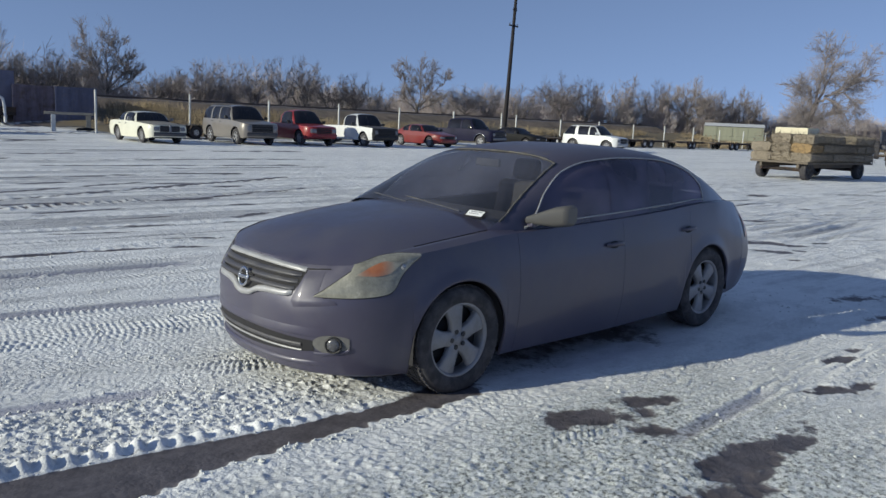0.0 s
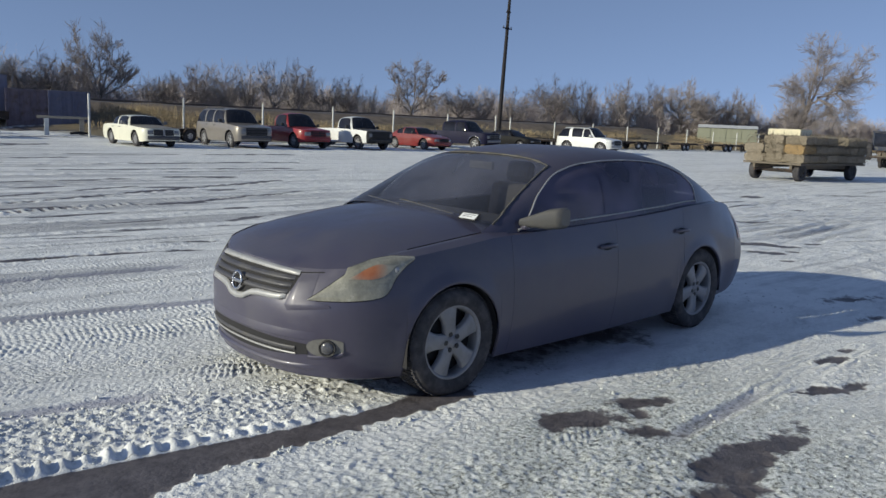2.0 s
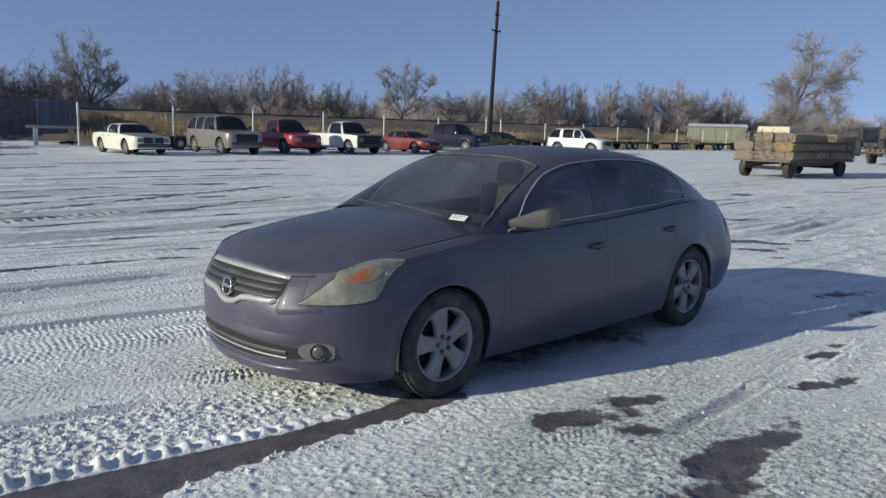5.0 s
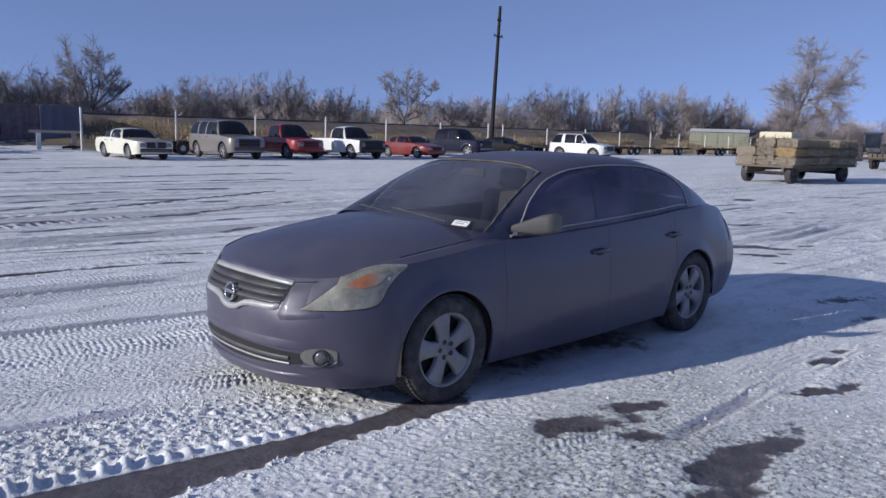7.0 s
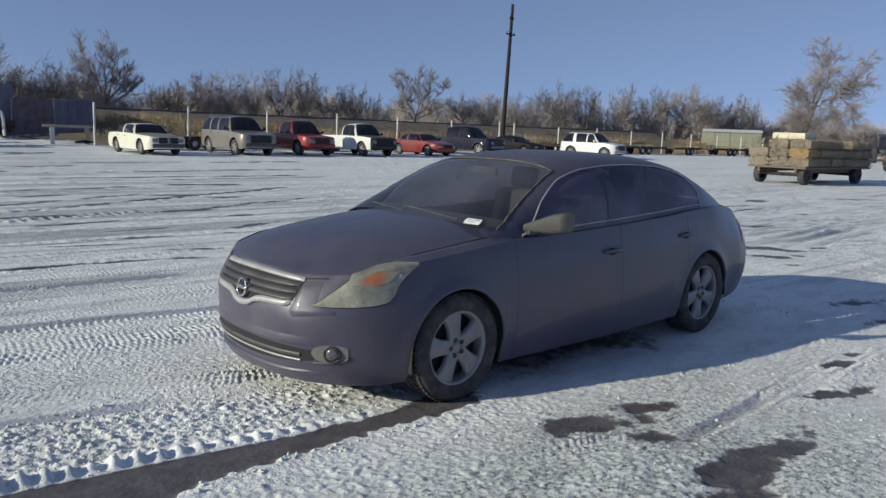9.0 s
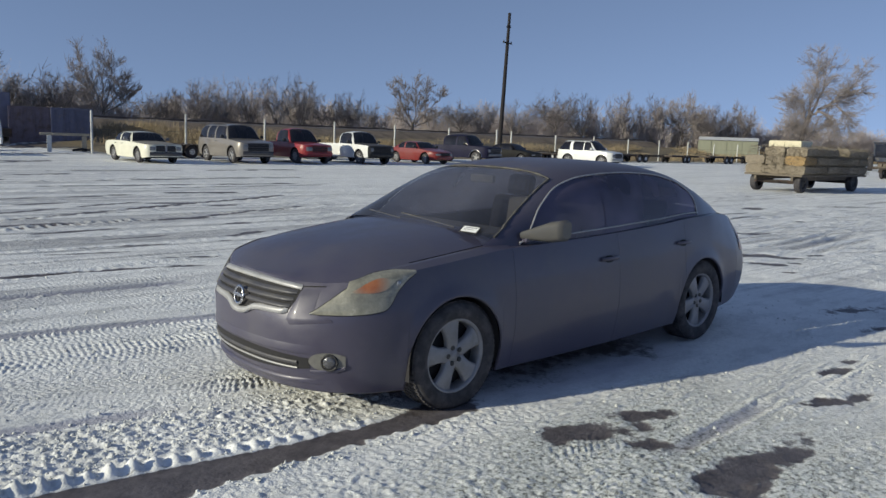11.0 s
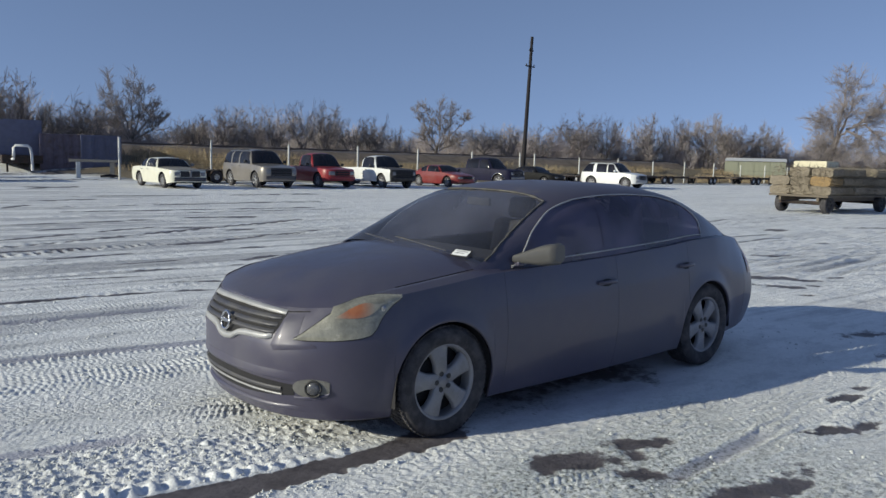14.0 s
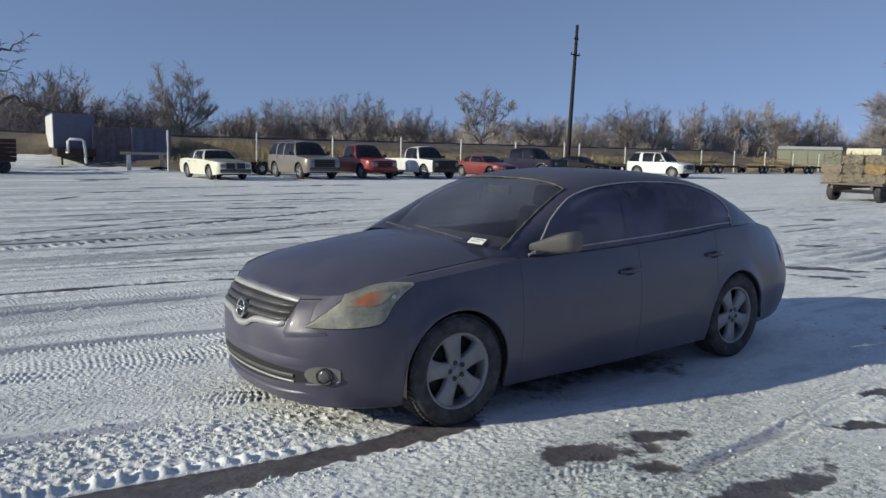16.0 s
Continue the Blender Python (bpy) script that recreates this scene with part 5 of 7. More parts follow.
for side in (-1, 1):
    c = on_nose(side * 0.655, 0.374, 0.004)
    x, y, nx, ny = sh.plan(sh.u_at_y(0.655))
    turn = Matrix.Rotation(math.atan2(side * ny, nx), 4, "Z")
    pocket = Mesh().grid([[on_nose(side * (0.655 + 0.10 * math.cos(a) * f), 0.372 + 0.056 * math.sin(a) * f, 0.004) for a in steps(0, 2 * math.pi, 24)] for f in (0.02, 0.5, 1.0)])
    fog = part("fog_lamp", pocket, FOG_SHELL, sedan, "pale dusty fog lamp housing")
    lamp = Mesh().lathe([(0.0, 0.016), (0.022, 0.015), (0.036, 0.008), (0.040, -0.002)], (0, 0, 0), 20, "x").moved(Matrix.Translation(c) @ turn)
    part("lens", lamp, LENS_FOG, fog)
    rimf = Mesh().tube([c + turn.to_3x3() @ Vector((0.006, 0.045 * math.cos(a), 0.045 * math.sin(a))) for a in steps(0, 2 * math.pi, 20)], 0.006, 6, False)
    part("bezel", rimf, BLACK_PLASTIC, fog)
    fl = Mesh().grid([[on_nose(side * (0.56 + 0.2 * t), 0.306 + 0.05 * t * t - 0.008, 0.003), on_nose(side * (0.56 + 0.2 * t), 0.309 + 0.05 * t * t, 0.012), on_nose(side * (0.56 + 0.2 * t), 0.320 + 0.05 * t * t, 0.003)] for t in steps(0, 1, 8)])
    part("fog_trim", fl, PAINT_GREY, sedan)

# headlamps: sloping lens that wraps over the wing, amber band, bulb, gasket
lamp_lo = curve([(-2.215, 0.636), (-2.10, 0.640), (-1.975, 0.648), (-1.886, 0.664), (-1.85, 0.694), (-1.81, 0.757), (-1.745, 0.816), (-1.675, 0.856)])
lamp_hi = curve([(-2.215, 0.642), (-2.153, 0.712), (-2.10, 0.766), (-2.045, 0.808), (-1.675, 0.90)])
lamp_over = curve([(-2.07, 0.0), (-2.0, 0.04), (-1.9, 0.075), (-1.8, 0.065), (-1.73, 0.03), (-1.675, 0.0)])


def on_wing(x, v, off, side):
    """A point at height v of the wrap, or past 1 on the top of the wing."""
    u = sh.u_at(x)
    if v <= 1:
        return sh.point(u, min(lamp_hi(x), sh.zs(x)) * v + lamp_lo(x) * (1 - v), off, side)
    p = sh.point(u, sh.zs(x), 0.0, side)
    t = 1 - (v - 1)
    return Vector((p.x, p.y * t, p.z + sedan_spec["crown"](x) * (1 - t ** 3.0) + off))


def amber_lens():
    """Faded amber that runs out softly into the yellowed lens round it."""
    m, nt, bs = nodes_of("faded_amber_lens")
    tc, sp, cb, ds = nt.nodes.new("ShaderNodeTexCoord"), nt.nodes.new("ShaderNodeSeparateXYZ"), nt.nodes.new("ShaderNodeCombineXYZ"), nt.nodes.new("ShaderNodeVectorMath")
    ab = nt.nodes.new("ShaderNodeMath")
    ab.operation, ds.operation = "ABSOLUTE", "DISTANCE"
    nt.links.new(tc.outputs["Object"], sp.inputs[0])
    nt.links.new(sp.outputs[1], ab.inputs[0])
    nt.links.new(sp.outputs[0], cb.inputs[0]), nt.links.new(ab.outputs[0], cb.inputs[1]), nt.links.new(sp.outputs[2], cb.inputs[2])
    nt.links.new(cb.outputs[0], ds.inputs[0])
    ds.inputs[1].default_value = (-1.945, 0.757, 0.815)
    nz = noise_node(nt, 9, 5, 0.6)
    lens = ramp(nt, nz.outputs["Fac"], [(0.3, (0.18, 0.173, 0.144)), (0.7, (0.38, 0.367, 0.306))])
    amber = ramp(nt, nz.outputs["Fac"], [(0.3, (0.34, 0.10, 0.04)), (0.7, (0.50, 0.20, 0.09))])
    fac = ramp(nt, ds.outputs["Value"], [(0.035, (0, 0, 0)), (0.115, (1, 1, 1))])
    nt.links.new(mixc(nt, fac, amber, lens), bs.inputs["Base Color"])
    bs.inputs["Roughness"].default_value, bs.inputs["Coat Weight"].default_value = 0.28, 0.5
    return m


LENS_AMBER_FADED = amber_lens()
for side in (-1, 1):
    xs = steps(-2.215, -1.677, 44)
    fs = steps(0, 1, 10)
    rows = [[on_wing(x, f, 0.004 + 0.008 * math.sin(math.pi * f * 0.8), side) for f in fs] + [on_wing(x, 1 + lamp_over(x) * f, 0.006 - 0.002 * f, side) for f in (0.5, 1.0)] for x in xs]
    hl = part("headlamp", Mesh().grid(rows), LENS_OLD, sedan, "yellowed headlamp lens")
    rows = []
    for x in steps(-2.06, -1.79, 20):
        a = (x + 2.06) / 0.27
        f0 = 0.75 - 0.14 * math.sin(a * math.pi) - 0.02 * a
        f1 = f0 + (0.995 - f0) * math.sin(min(1.0, 0.1 + a * 1.6) * math.pi / 2) * math.sin(min(1.0, (1 - a) * 2.2 + 0.05) * math.pi / 2)
        rows.append([on_wing(x, f0 + (f1 - f0) * f, 0.0065 + 0.008 * math.sin(math.pi * (f0 + (f1 - f0) * f) * 0.8), side) for f in steps(0, 1, 6)])
    part("turn_signal", Mesh().grid(rows), LENS_AMBER_FADED, hl, "faded amber lens")
    q = on_wing(-1.80, 0.45, 0.012, side)
    part("side_bulb", Mesh().lathe([(0.0, 0.008), (0.010, 0.006), (0.017, 0.0)], q, 14, "y", side), LENS_CLEAR, hl)
    for edge in ([on_wing(x, 0.0, 0.001, side) for x in xs], [on_wing(x, 1 + lamp_over(x) if x > -2.045 else 1.0, 0.001, side) for x in xs]):
        part("lamp_gasket", Mesh().tube(edge, 0.004, 5), UNDER, hl)

# sunk facets between the grille and the lamps, with a raised ridge along them
for side in (-1, 1):
    rows = []
    for v in steps(0, 1, 14):
        ly, lz = 0.487 - 0.022 * v, 0.762 - 0.167 * v
        w = min(1.0, v / 0.72)
        k = max(0.0, (v - 0.72) / 0.28)
        ry, rz = 0.592 - 0.018 * w + 0.085 * k, 0.770 - 0.127 * w - 0.028 * k
        row = [on_nose(side * (ly - 0.012 - 0.032 * v), lz, 0.0005)]
        for t in steps(0, 1, 8):
            rise = 0.009 * max(1 - t, max(0.0, v - 0.6) / 0.4 * (1 - 0.5 * t))
            row.append(on_nose(side * (ly + (ry - ly) * t), lz + (rz - lz) * t, 0.001 + rise * min(1.0, v * 5)))
        rows.append(row)
    rows.append([on_nose(side * (0.444 + 0.225 * t), 0.566 + 0.032 * t, 0.0005) for t in steps(0, 1, 9)])
    part("bumper_facet", Mesh().grid(rows), PAINT_GREY, sedan)

# panel gap from the grille to the lamps
for side in (-1, 1):
    gap = [on_nose(side * y, 0.773 + 0.012 * (y - 0.5) / 0.13, 0.0012) for y in steps(0.475, 0.62, 10)]
    part("panel_gap", Mesh().tube(gap, 0.0035, 5), UNDER, sedan)

# tail lamps
for side in (-1, 1):
    rows = [[sh.point(sh.u_at(x), 0.69 + 0.19 * f, 0.002 + 0.004 * math.sin(math.pi * f), side) for f in steps(0, 1, 6)] for x in steps(2.14, 2.38, 14)]
    part("tail_lamp", Mesh().grid(rows), LENS_RED, sedan, "red tail lamp lens")

# bright trim round the side glass, door handles, mirrors
fu_s = curve(sedan_spec["win_top"])
for side in (-1, 1):
    xs = steps(-0.80, 1.39, 56) + [1.396, 1.401, 1.405, 1.408, 1.41]
    up = [sh.canopy(x, max(0.012, fu_s(x)), 0.004, side) for x in xs]
    dn = [sh.canopy(x, 0.03, 0.007, side) for x in xs[::-1]]
    part("window_trim", Mesh().tube(up + dn + [up[0]], 0.0055 if side < 0 else 0.003, 6), FRAME_GREY, sedan, "thin chrome line round the side glass")
    for hx, hz in ((0.075, 0.80), (1.06, 0.845)):
        h = Mesh()
        path = [sh.point(sh.u_at(hx + 0.20 * (t - 0.5)), hz + 0.006 * math.sin(t * math.pi), 0.008 + 0.032 * math.sin(t * math.pi) ** 0.5, side) for t in steps(0, 1, 12)]
        h.grid([[p + Vector((0, 0, 0.014)), p + Vector((0, side * 0.006, 0.007)), p + Vector((0, side * 0.006, -0.008)), p + Vector((0, -side * 0.004, -0.015))] for p in path])
        hd = part("door_handle", h, PAINT_GREY, sedan)
        cup = Mesh().grid([[sh.point(sh.u_at(hx + 0.06 * math.cos(a) * f), hz - 0.004 + 0.026 * math.sin(a) * f, 0.002, side) for a in steps(0, 2 * math.pi, 16)] for f in (0.02, 1.0)])
        part("handle_cup", cup, UNDER, hd)
    if side > 0:
        # only the stub of this mirror is left
        part("mirror_stub", Mesh().box((-0.98, 0.745, 0.955), (-0.90, 0.80, 0.995), 0.012), CHROME, sedan, "bright stub of a missing mirror")
        continue
    rows = []
    for t in steps(0, 1, 16):
        yy = 1.01 - 0.205 * t
        end = math.sqrt(max(0.0, 1 - (1 - min(1.0, t / 0.07 + 0.35)) ** 2))
        hz = (0.068 - 0.042 * max(0.0, t - 0.35) / 0.65) * end
        hx = (0.085 - 0.030 * t) * end
        cx, cz = -0.555 - 0.185 * t, 1.053 - 0.040 * t
        ring = []
        for k in range(24):
            ca, sa = math.cos(2 * math.pi * k / 24), math.sin(2 * math.pi * k / 24)
            ring.append(Vector((cx + (0.03 * end if ca > 0 else hx) * math.copysign(abs(ca) ** 0.7, ca), side * yy, cz + hz * math.copysign(abs(sa) ** 0.55, sa))))
        rows.append(ring)
    mm = Mesh().grid(rows, True, True)
    mm.fan(rows[0], True), mm.fan(rows[-1], True)
    mir = part("mirror", mm, MIRROR_DUSTY, sedan, "dusty pale grey mirror housing")
    part("mirror_arm", Mesh().box((-0.77, side * 0.81 - 0.03, 0.965), (-0.71, side * 0.81 + 0.02, 1.0), 0.012), PAINT_GREY, mir)
    part("mirror_glass", Mesh().grid([[Vector((-0.565 - 0.170 * t + 0.037, side * (1.005 - 0.20 * t), 1.04 - 0.03 * t + z)) for z in (-0.042, 0.045)] for t in (0.12, 0.6)]), CHROME, mir)

# wipers, cowl, dashboard, seats, wheel
cowl = Mesh().grid([[Vector((-1.05 + 0.10 * t * t, 0.74 * t, 0.975 + 0.034 * (1 - t * t))), Vector((-0.90 + 0.10 * t * t, 0.74 * t, 0.985 + 0.034 * (1 - t * t)))] for t in steps(-1, 1, 20)])
part("cowl", cowl, BLACK_PLASTIC, sedan)
for y0, y1 in ((-0.42, 0.16), (0.10, 0.62)):
    path = []
    for t in steps(0, 1, 10):
        y = y0 + (y1 - y0) * t
        path.append(Vector((-1.045 + 0.09 * (y / 0.7) ** 2 + 0.05 * t, y, 1.048 + 0.03 * t - 0.03 * (y / 0.7) ** 2)))
    part("wiper", Mesh().tube(path, 0.006, 5), GASKET, sedan)
cabin = Mesh()
cabin.box((-0.86, -0.70, 0.80), (-0.36, 0.70, 0.985), 0.06)
part("dashboard", cabin, CABIN, sedan)
for y in (-0.36, 0.36):
    seat(sedan, 0.12, y, 0.52)
seat(sedan, 1.02, 0.0, 0.52, 1.2)
sw = Mesh().tube([Vector((-0.30 + 0.07 * math.sin(a), -0.36 + 0.18 * math.cos(a), 0.93 + 0.165 * math.sin(a))) for a in steps(0, 2 * math.pi, 24)], 0.014, 6, False)
sw.tube([(-0.30, -0.53, 0.93), (-0.33, -0.36, 0.92), (-0.30, -0.19, 0.93)], 0.018, 6)
part("steering_wheel", sw, BLACK_PLASTIC, sedan)
rv = Mesh().box((-0.36, -0.12, 1.29), (-0.33, 0.12, 1.35), 0.01)
part("rear_view_mirror", rv, BLACK_PLASTIC, sedan)

# dusty gasket along the top and sides of the windscreen
fa_g = curve(sedan_spec["a_pillar"])
path = [sh.canopy(x, fa_g(x) - 0.012, 0.003, -1) for x in steps(-0.98, -0.302, 24)]
path += [sh.canopy(-0.302, f, 0.003, -1) for f in steps(fa_g(-0.302), 1.0, 14)][1:]
path += [sh.canopy(-0.302, f, 0.003, 1) for f in steps(1.0, 0.75, 6)][1:]
part("windscreen_gasket", Mesh().tube(path, [0.007 + 0.004 * math.sin(i * 1.9) * math.sin(i * 0.53) for i in range(len(path))], 5), GASKET, sedan, "dusty tan rubber gasket")

# sale tag behind the windscreen wiper: white paper in a dark sleeve, printed bars
tag_f = min(steps(0.15, 0.9, 150), key=lambda f: abs(sh.canopy(-1.05, f).y + 0.612))
tag_c = sh.canopy(-1.05, tag_f, 0.004, -1)
tx = (sh.canopy(-1.05, tag_f - 0.06, 0.004, -1) - tag_c).normalized()
ty = sh.canopy(-1.00, tag_f, 0.004, -1) - tag_c
tx = (tx + 0.35 * ty.normalized()).normalized()
ty = (ty - tx * ty.dot(tx)).normalized()
if tx.cross(ty).z < 0:
    tx = -tx
tag_m = Matrix(((tx.x, ty.x, tx.cross(ty).x, tag_c.x), (tx.y, ty.y, tx.cross(ty).y, tag_c.y), (tx.z, ty.z, tx.cross(ty).z, tag_c.z), (0, 0, 0, 1)))
tag = thing("paper_tag", "white paper tag in a dark sleeve lying on the windscreen", "tag", sedan_pose @ tag_m)
part("sleeve", Mesh().box((-0.066, -0.042, 0.003), (0.066, 0.042, 0.006), 0.001), UNDER, tag)
part("paper", Mesh().box((-0.056, -0.030, 0.0065), (0.056, 0.030, 0.0085), 0.0008), PAPER, tag)
for k in range(2):
    part("print_line", Mesh().box((-0.04, 0.012 - 0.02 * k, 0.0087), (0.045 - 0.02 * k, 0.017 - 0.02 * k, 0.0092)), INK, tag)


# ---------------------------------------------------------------- parked vehicles of the back row
def family(kind, length, width, height, base, nose, hood_f, hood_r, belt, deck, cowl, screen_top, roof_end, cabin_end, tyre, box=0.5, ground=0.24, **more):
    """Plan and heights of a common vehicle; nose is the overhang in front of the wheels; cowl and so on from the front end."""
    hw = width / 2
    x0 = -(base / 2 + nose)
    x1 = x0 + length
    xc, xt, xr, xe = x0 + cowl, x0 + screen_top, x0 + roof_end, x0 + cabin_end
    r = 0.10 + 0.25 * (1 - box)
    s = dict(
        kind=kind,
        plan=[(x0, 0), (x0 + r * 0.12, 0.5 * hw), (x0 + r * 0.5, 0.8 * hw), (x0 + r * 1.6, 0.95 * hw), (x0 + 0.9, hw), (x1 - 0.9, hw), (x1 - r * 1.4, 0.95 * hw), (x1 - r * 0.4, 0.8 * hw), (x1 - r * 0.1, 0.5 * hw), (x1, 0)],
        zs=[(x0, hood_f), (xc, hood_r), (xc + 0.5, belt), (min(xe, x1 - 0.2) - 0.02, belt + 0.01), (x1, deck)],
        zb=[(x0, ground + 0.08), (x0 + 0.8, ground), (x1 - 0.8, ground), (x1, ground + 0.1)],
        zm=0.45 * (hood_r + ground) + 0.12, low=0.05, high=0.05, wheels=(-base / 2, base / 2), arch=tyre + 0.085, tyre=tyre, rim=tyre * 0.6, track=hw - 0.13, half=hw, flare=0.012,
        wb=[(xc, hw * 0.90), (xt, hw * 0.92), (xr, hw * 0.92), (xe, hw * 0.86)],
        top=[(xc - 0.02, hood_r + 0.02), (xt, height - 0.035), ((xt + xr) / 2, height), (xr, height - 0.03), (xe, (belt + 0.02) if kind != "pickup" else height - 0.08)],
        screen=(xc, xt), roof_end=xr, cabin_end=xe, hood_end=xc + 0.06,
        bend=((0.94, 0.85), (0.84, 1.0)),
        win_top=[(xc + 0.22, 0.0), (xt, 0.545), (xr, 0.545), (xe, 0.50 if kind != "sedan" else 0.02)],
        a_pillar=[(xc, 0.10), ((xc + xt) / 2, 0.44), (xt, 0.62)], c_pillar=[(xr, 0.66), (xe, 0.56)],
        side_glass=(xc + 0.22, xe - 0.12 if kind != "sedan" else xr + 0.30), posts=more.get("posts", ((xt + 0.75, xt + 0.85),)),
        seams=(None, -base / 2 - tyre - 0.05, xc + 0.1, xt + 0.8, base / 2 - 0.2, base / 2 + tyre + 0.12, None),
        panels=("front_end", "wing", "front_door", "rear_door", "rear_quarter", "rear_end"),
        crown=curve([(x0, 0.01), (x0 + 0.4, 0.05), (xc, 0.05)]), boot_crown=curve([(xe - 0.1, 0.03), (x1, 0.01)]),
    )
    s.update(more)
    return s, x0, x1


def spot(s, side, which, wx, wy, heading):
    """The pose that puts a wheel (its axle and side) at wx, wy, nose towards the heading in degrees."""
    rot = Matrix.Rotation(radians(heading + 180), 4, "Z")
    q = rot @ Vector((s["wheels"][which], side * (s["track"] + 0.08), 0))
    return Matrix.Translation((wx - q.x, wy - q.y, 0)) @ rot


def face(car, sh, s, hood, grille_mat, lamp_y, lamp_w, lamp_h, bumper_mat, bars=5, bumper_z=0.5, lamp_lift=0.0):
    """Grille, lamps, bumper, mirrors and plate-less front of a parked vehicle."""
    def nose(y, z, off):
        return sh.point(sh.u_at_y(abs(y)), z, off, -1 if y < 0 else 1)
    top, bot = hood - 0.03, bumper_z + 0.10
    gy = lamp_y - lamp_w / 2 - 0.02
    g = part("grille", Mesh().grid([[nose(y, bot + (top - bot) * j / 3, 0.006) for j in range(4)] for y in steps(-gy, gy, 12)]), UNDER, car)
    for k in range(bars):
        z = bot + (top - bot) * (k + 0.5) / bars
        part("grille_bar", Mesh().grid([[nose(y, z - 0.010, 0.008), nose(y, z, 0.020), nose(y, z + 0.010, 0.008)] for y in steps(-gy, gy, 12)]), grille_mat, g)
    for side in (-1, 1):
        lz = (top + bot) / 2 + lamp_lift
        ym = min(lamp_y + lamp_w / 2, s["half"] * 0.90)
        rows = [[nose(side * y, lz - lamp_h / 2 + lamp_h * j / 4, 0.008 + 0.008 * math.sin(math.pi * j / 4)) for j in range(5)] for y in steps(lamp_y - lamp_w / 2, ym, 6)]
        part("headlamp", Mesh().grid(rows), LENS_FAR, car)
        x = s["screen"][0] + 0.34
        mm = Mesh().box((x - 0.06, side * (s["half"] + 0.10) - 0.09, sh.zs(x) + 0.05), (x + 0.05, side * (s["half"] + 0.10) + 0.09, sh.zs(x) + 0.20), 0.04)
        mm.box((x - 0.03, side * (s["half"] + 0.0) - 0.05, sh.zs(x) + 0.05), (x + 0.02, side * (s["half"] + 0.0) + 0.05, sh.zs(x) + 0.09), 0.01)
        part("mirror", mm, s.get("mirror_mat", BLACK_PLASTIC), car)
        for hx in s.get("handles", ()):
            p = sh.point(sh.u_at(hx), sh.zs(hx) - 0.12, 0.012, side)
            part("door_handle", Mesh().box(p - Vector((0.08, 0.015, 0.015)), p + Vector((0.08, 0.015, 0.015)), 0.01), s.get("handle_mat", BLACK_PLASTIC), car)
    bz = bumper_z
    b = Mesh().grid([[nose(y, bz - 0.09, 0.01), nose(y, bz - 0.08, 0.07), nose(y, bz + 0.06, 0.075), nose(y, bz + 0.08, 0.01)] for y in steps(-s["half"] * 0.93, s["half"] * 0.93, 16)])
    part("bumper", b, bumper_mat, car)


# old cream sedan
# bonnet coloured darker than the body for the shade on it
s, a, b = family("sedan", 5.05, 1.83, 1.41, 2.75, 1.05, 0.84, 0.93, 0.95, 0.88, 1.72, 2.22, 3.45, 3.95, 0.335, 0.9, 0.22, rim_mat=CHROME_DULL, spokes=10, mirror_mat=CHROME_DULL, bonnet_paint=PAINT_CREAM_SHADED)
s["handles"] = (0.30, 1.05)
cream, q = vehicle(s, spot(s, 1, 0, 9.12, 31.63, -88), "old_sedan", "old boxy cream four-door sedan with chrome bumper on snow", "car", PAINT_CREAM, group="parked back row")
face(cream, q, s, 0.84, GRILLE_GREY, 0.66, 0.34, 0.17, GRILLE_GREY, 5, 0.44)
part("centre_bar", Mesh().box((a - 0.035, -0.05, 0.52), (a + 0.02, 0.05, 0.84), 0.01), CHROME_DULL, cream)

# tan sport utility
s, a, b = family("suv", 5.13, 2.0, 1.93, 2.95, 1.0, 1.03, 1.17, 1.19, 1.14, 1.45, 2.1, 4.65, 5.03, 0.395, 0.8, 0.30, posts=((0.42, 0.52), (1.32, 1.44)))
s["handles"] = (0.25, 1.15)
tan, q = vehicle(s, spot(s, 1, 0, 13.8, 31.7, -91), "sport_utility", "large tan sport utility vehicle parked on snow", "car", PAINT_TAN, group="parked back row")
face(tan, q, s, 1.03, GRILLE_GREY, 0.74, 0.30, 0.24, GRILLE_GREY, 3, 0.54)
for side in (-1, 1):
    p0, p1 = q.canopy(-0.1, 0.62, 0.06, side), q.canopy(2.1, 0.62, 0.06, side)
    part("roof_rail", Mesh().tube([p0 - Vector((0.1, 0, 0.06)), p0, p1, p1 - Vector((-0.1, 0, 0.06))], 0.018, 6), BLACK_PLASTIC, tan)

# red pickup
s, a, b = family("pickup", 5.5, 1.99, 1.86, 3.3, 0.95, 0.98, 1.08, 1.10, 1.05, 1.5, 2.15, 2.85, 3.15, 0.385, 0.55, 0.32, posts=(), bed_floor=0.72, bed_end=0)
s["bed_end"] = b - 0.09
s["handles"] = (-0.1,)
red, q = vehicle(s, spot(s, 1, 0, 17.55, 31.9, -91), "pickup_truck", "red regular-cab pickup truck parked on snow", "truck", PAINT_RED, group="parked back row")
face(red, q, s, 0.98, PAINT_RED, 0.68, 0.42, 0.20, PAINT_RED, 3, 0.54)

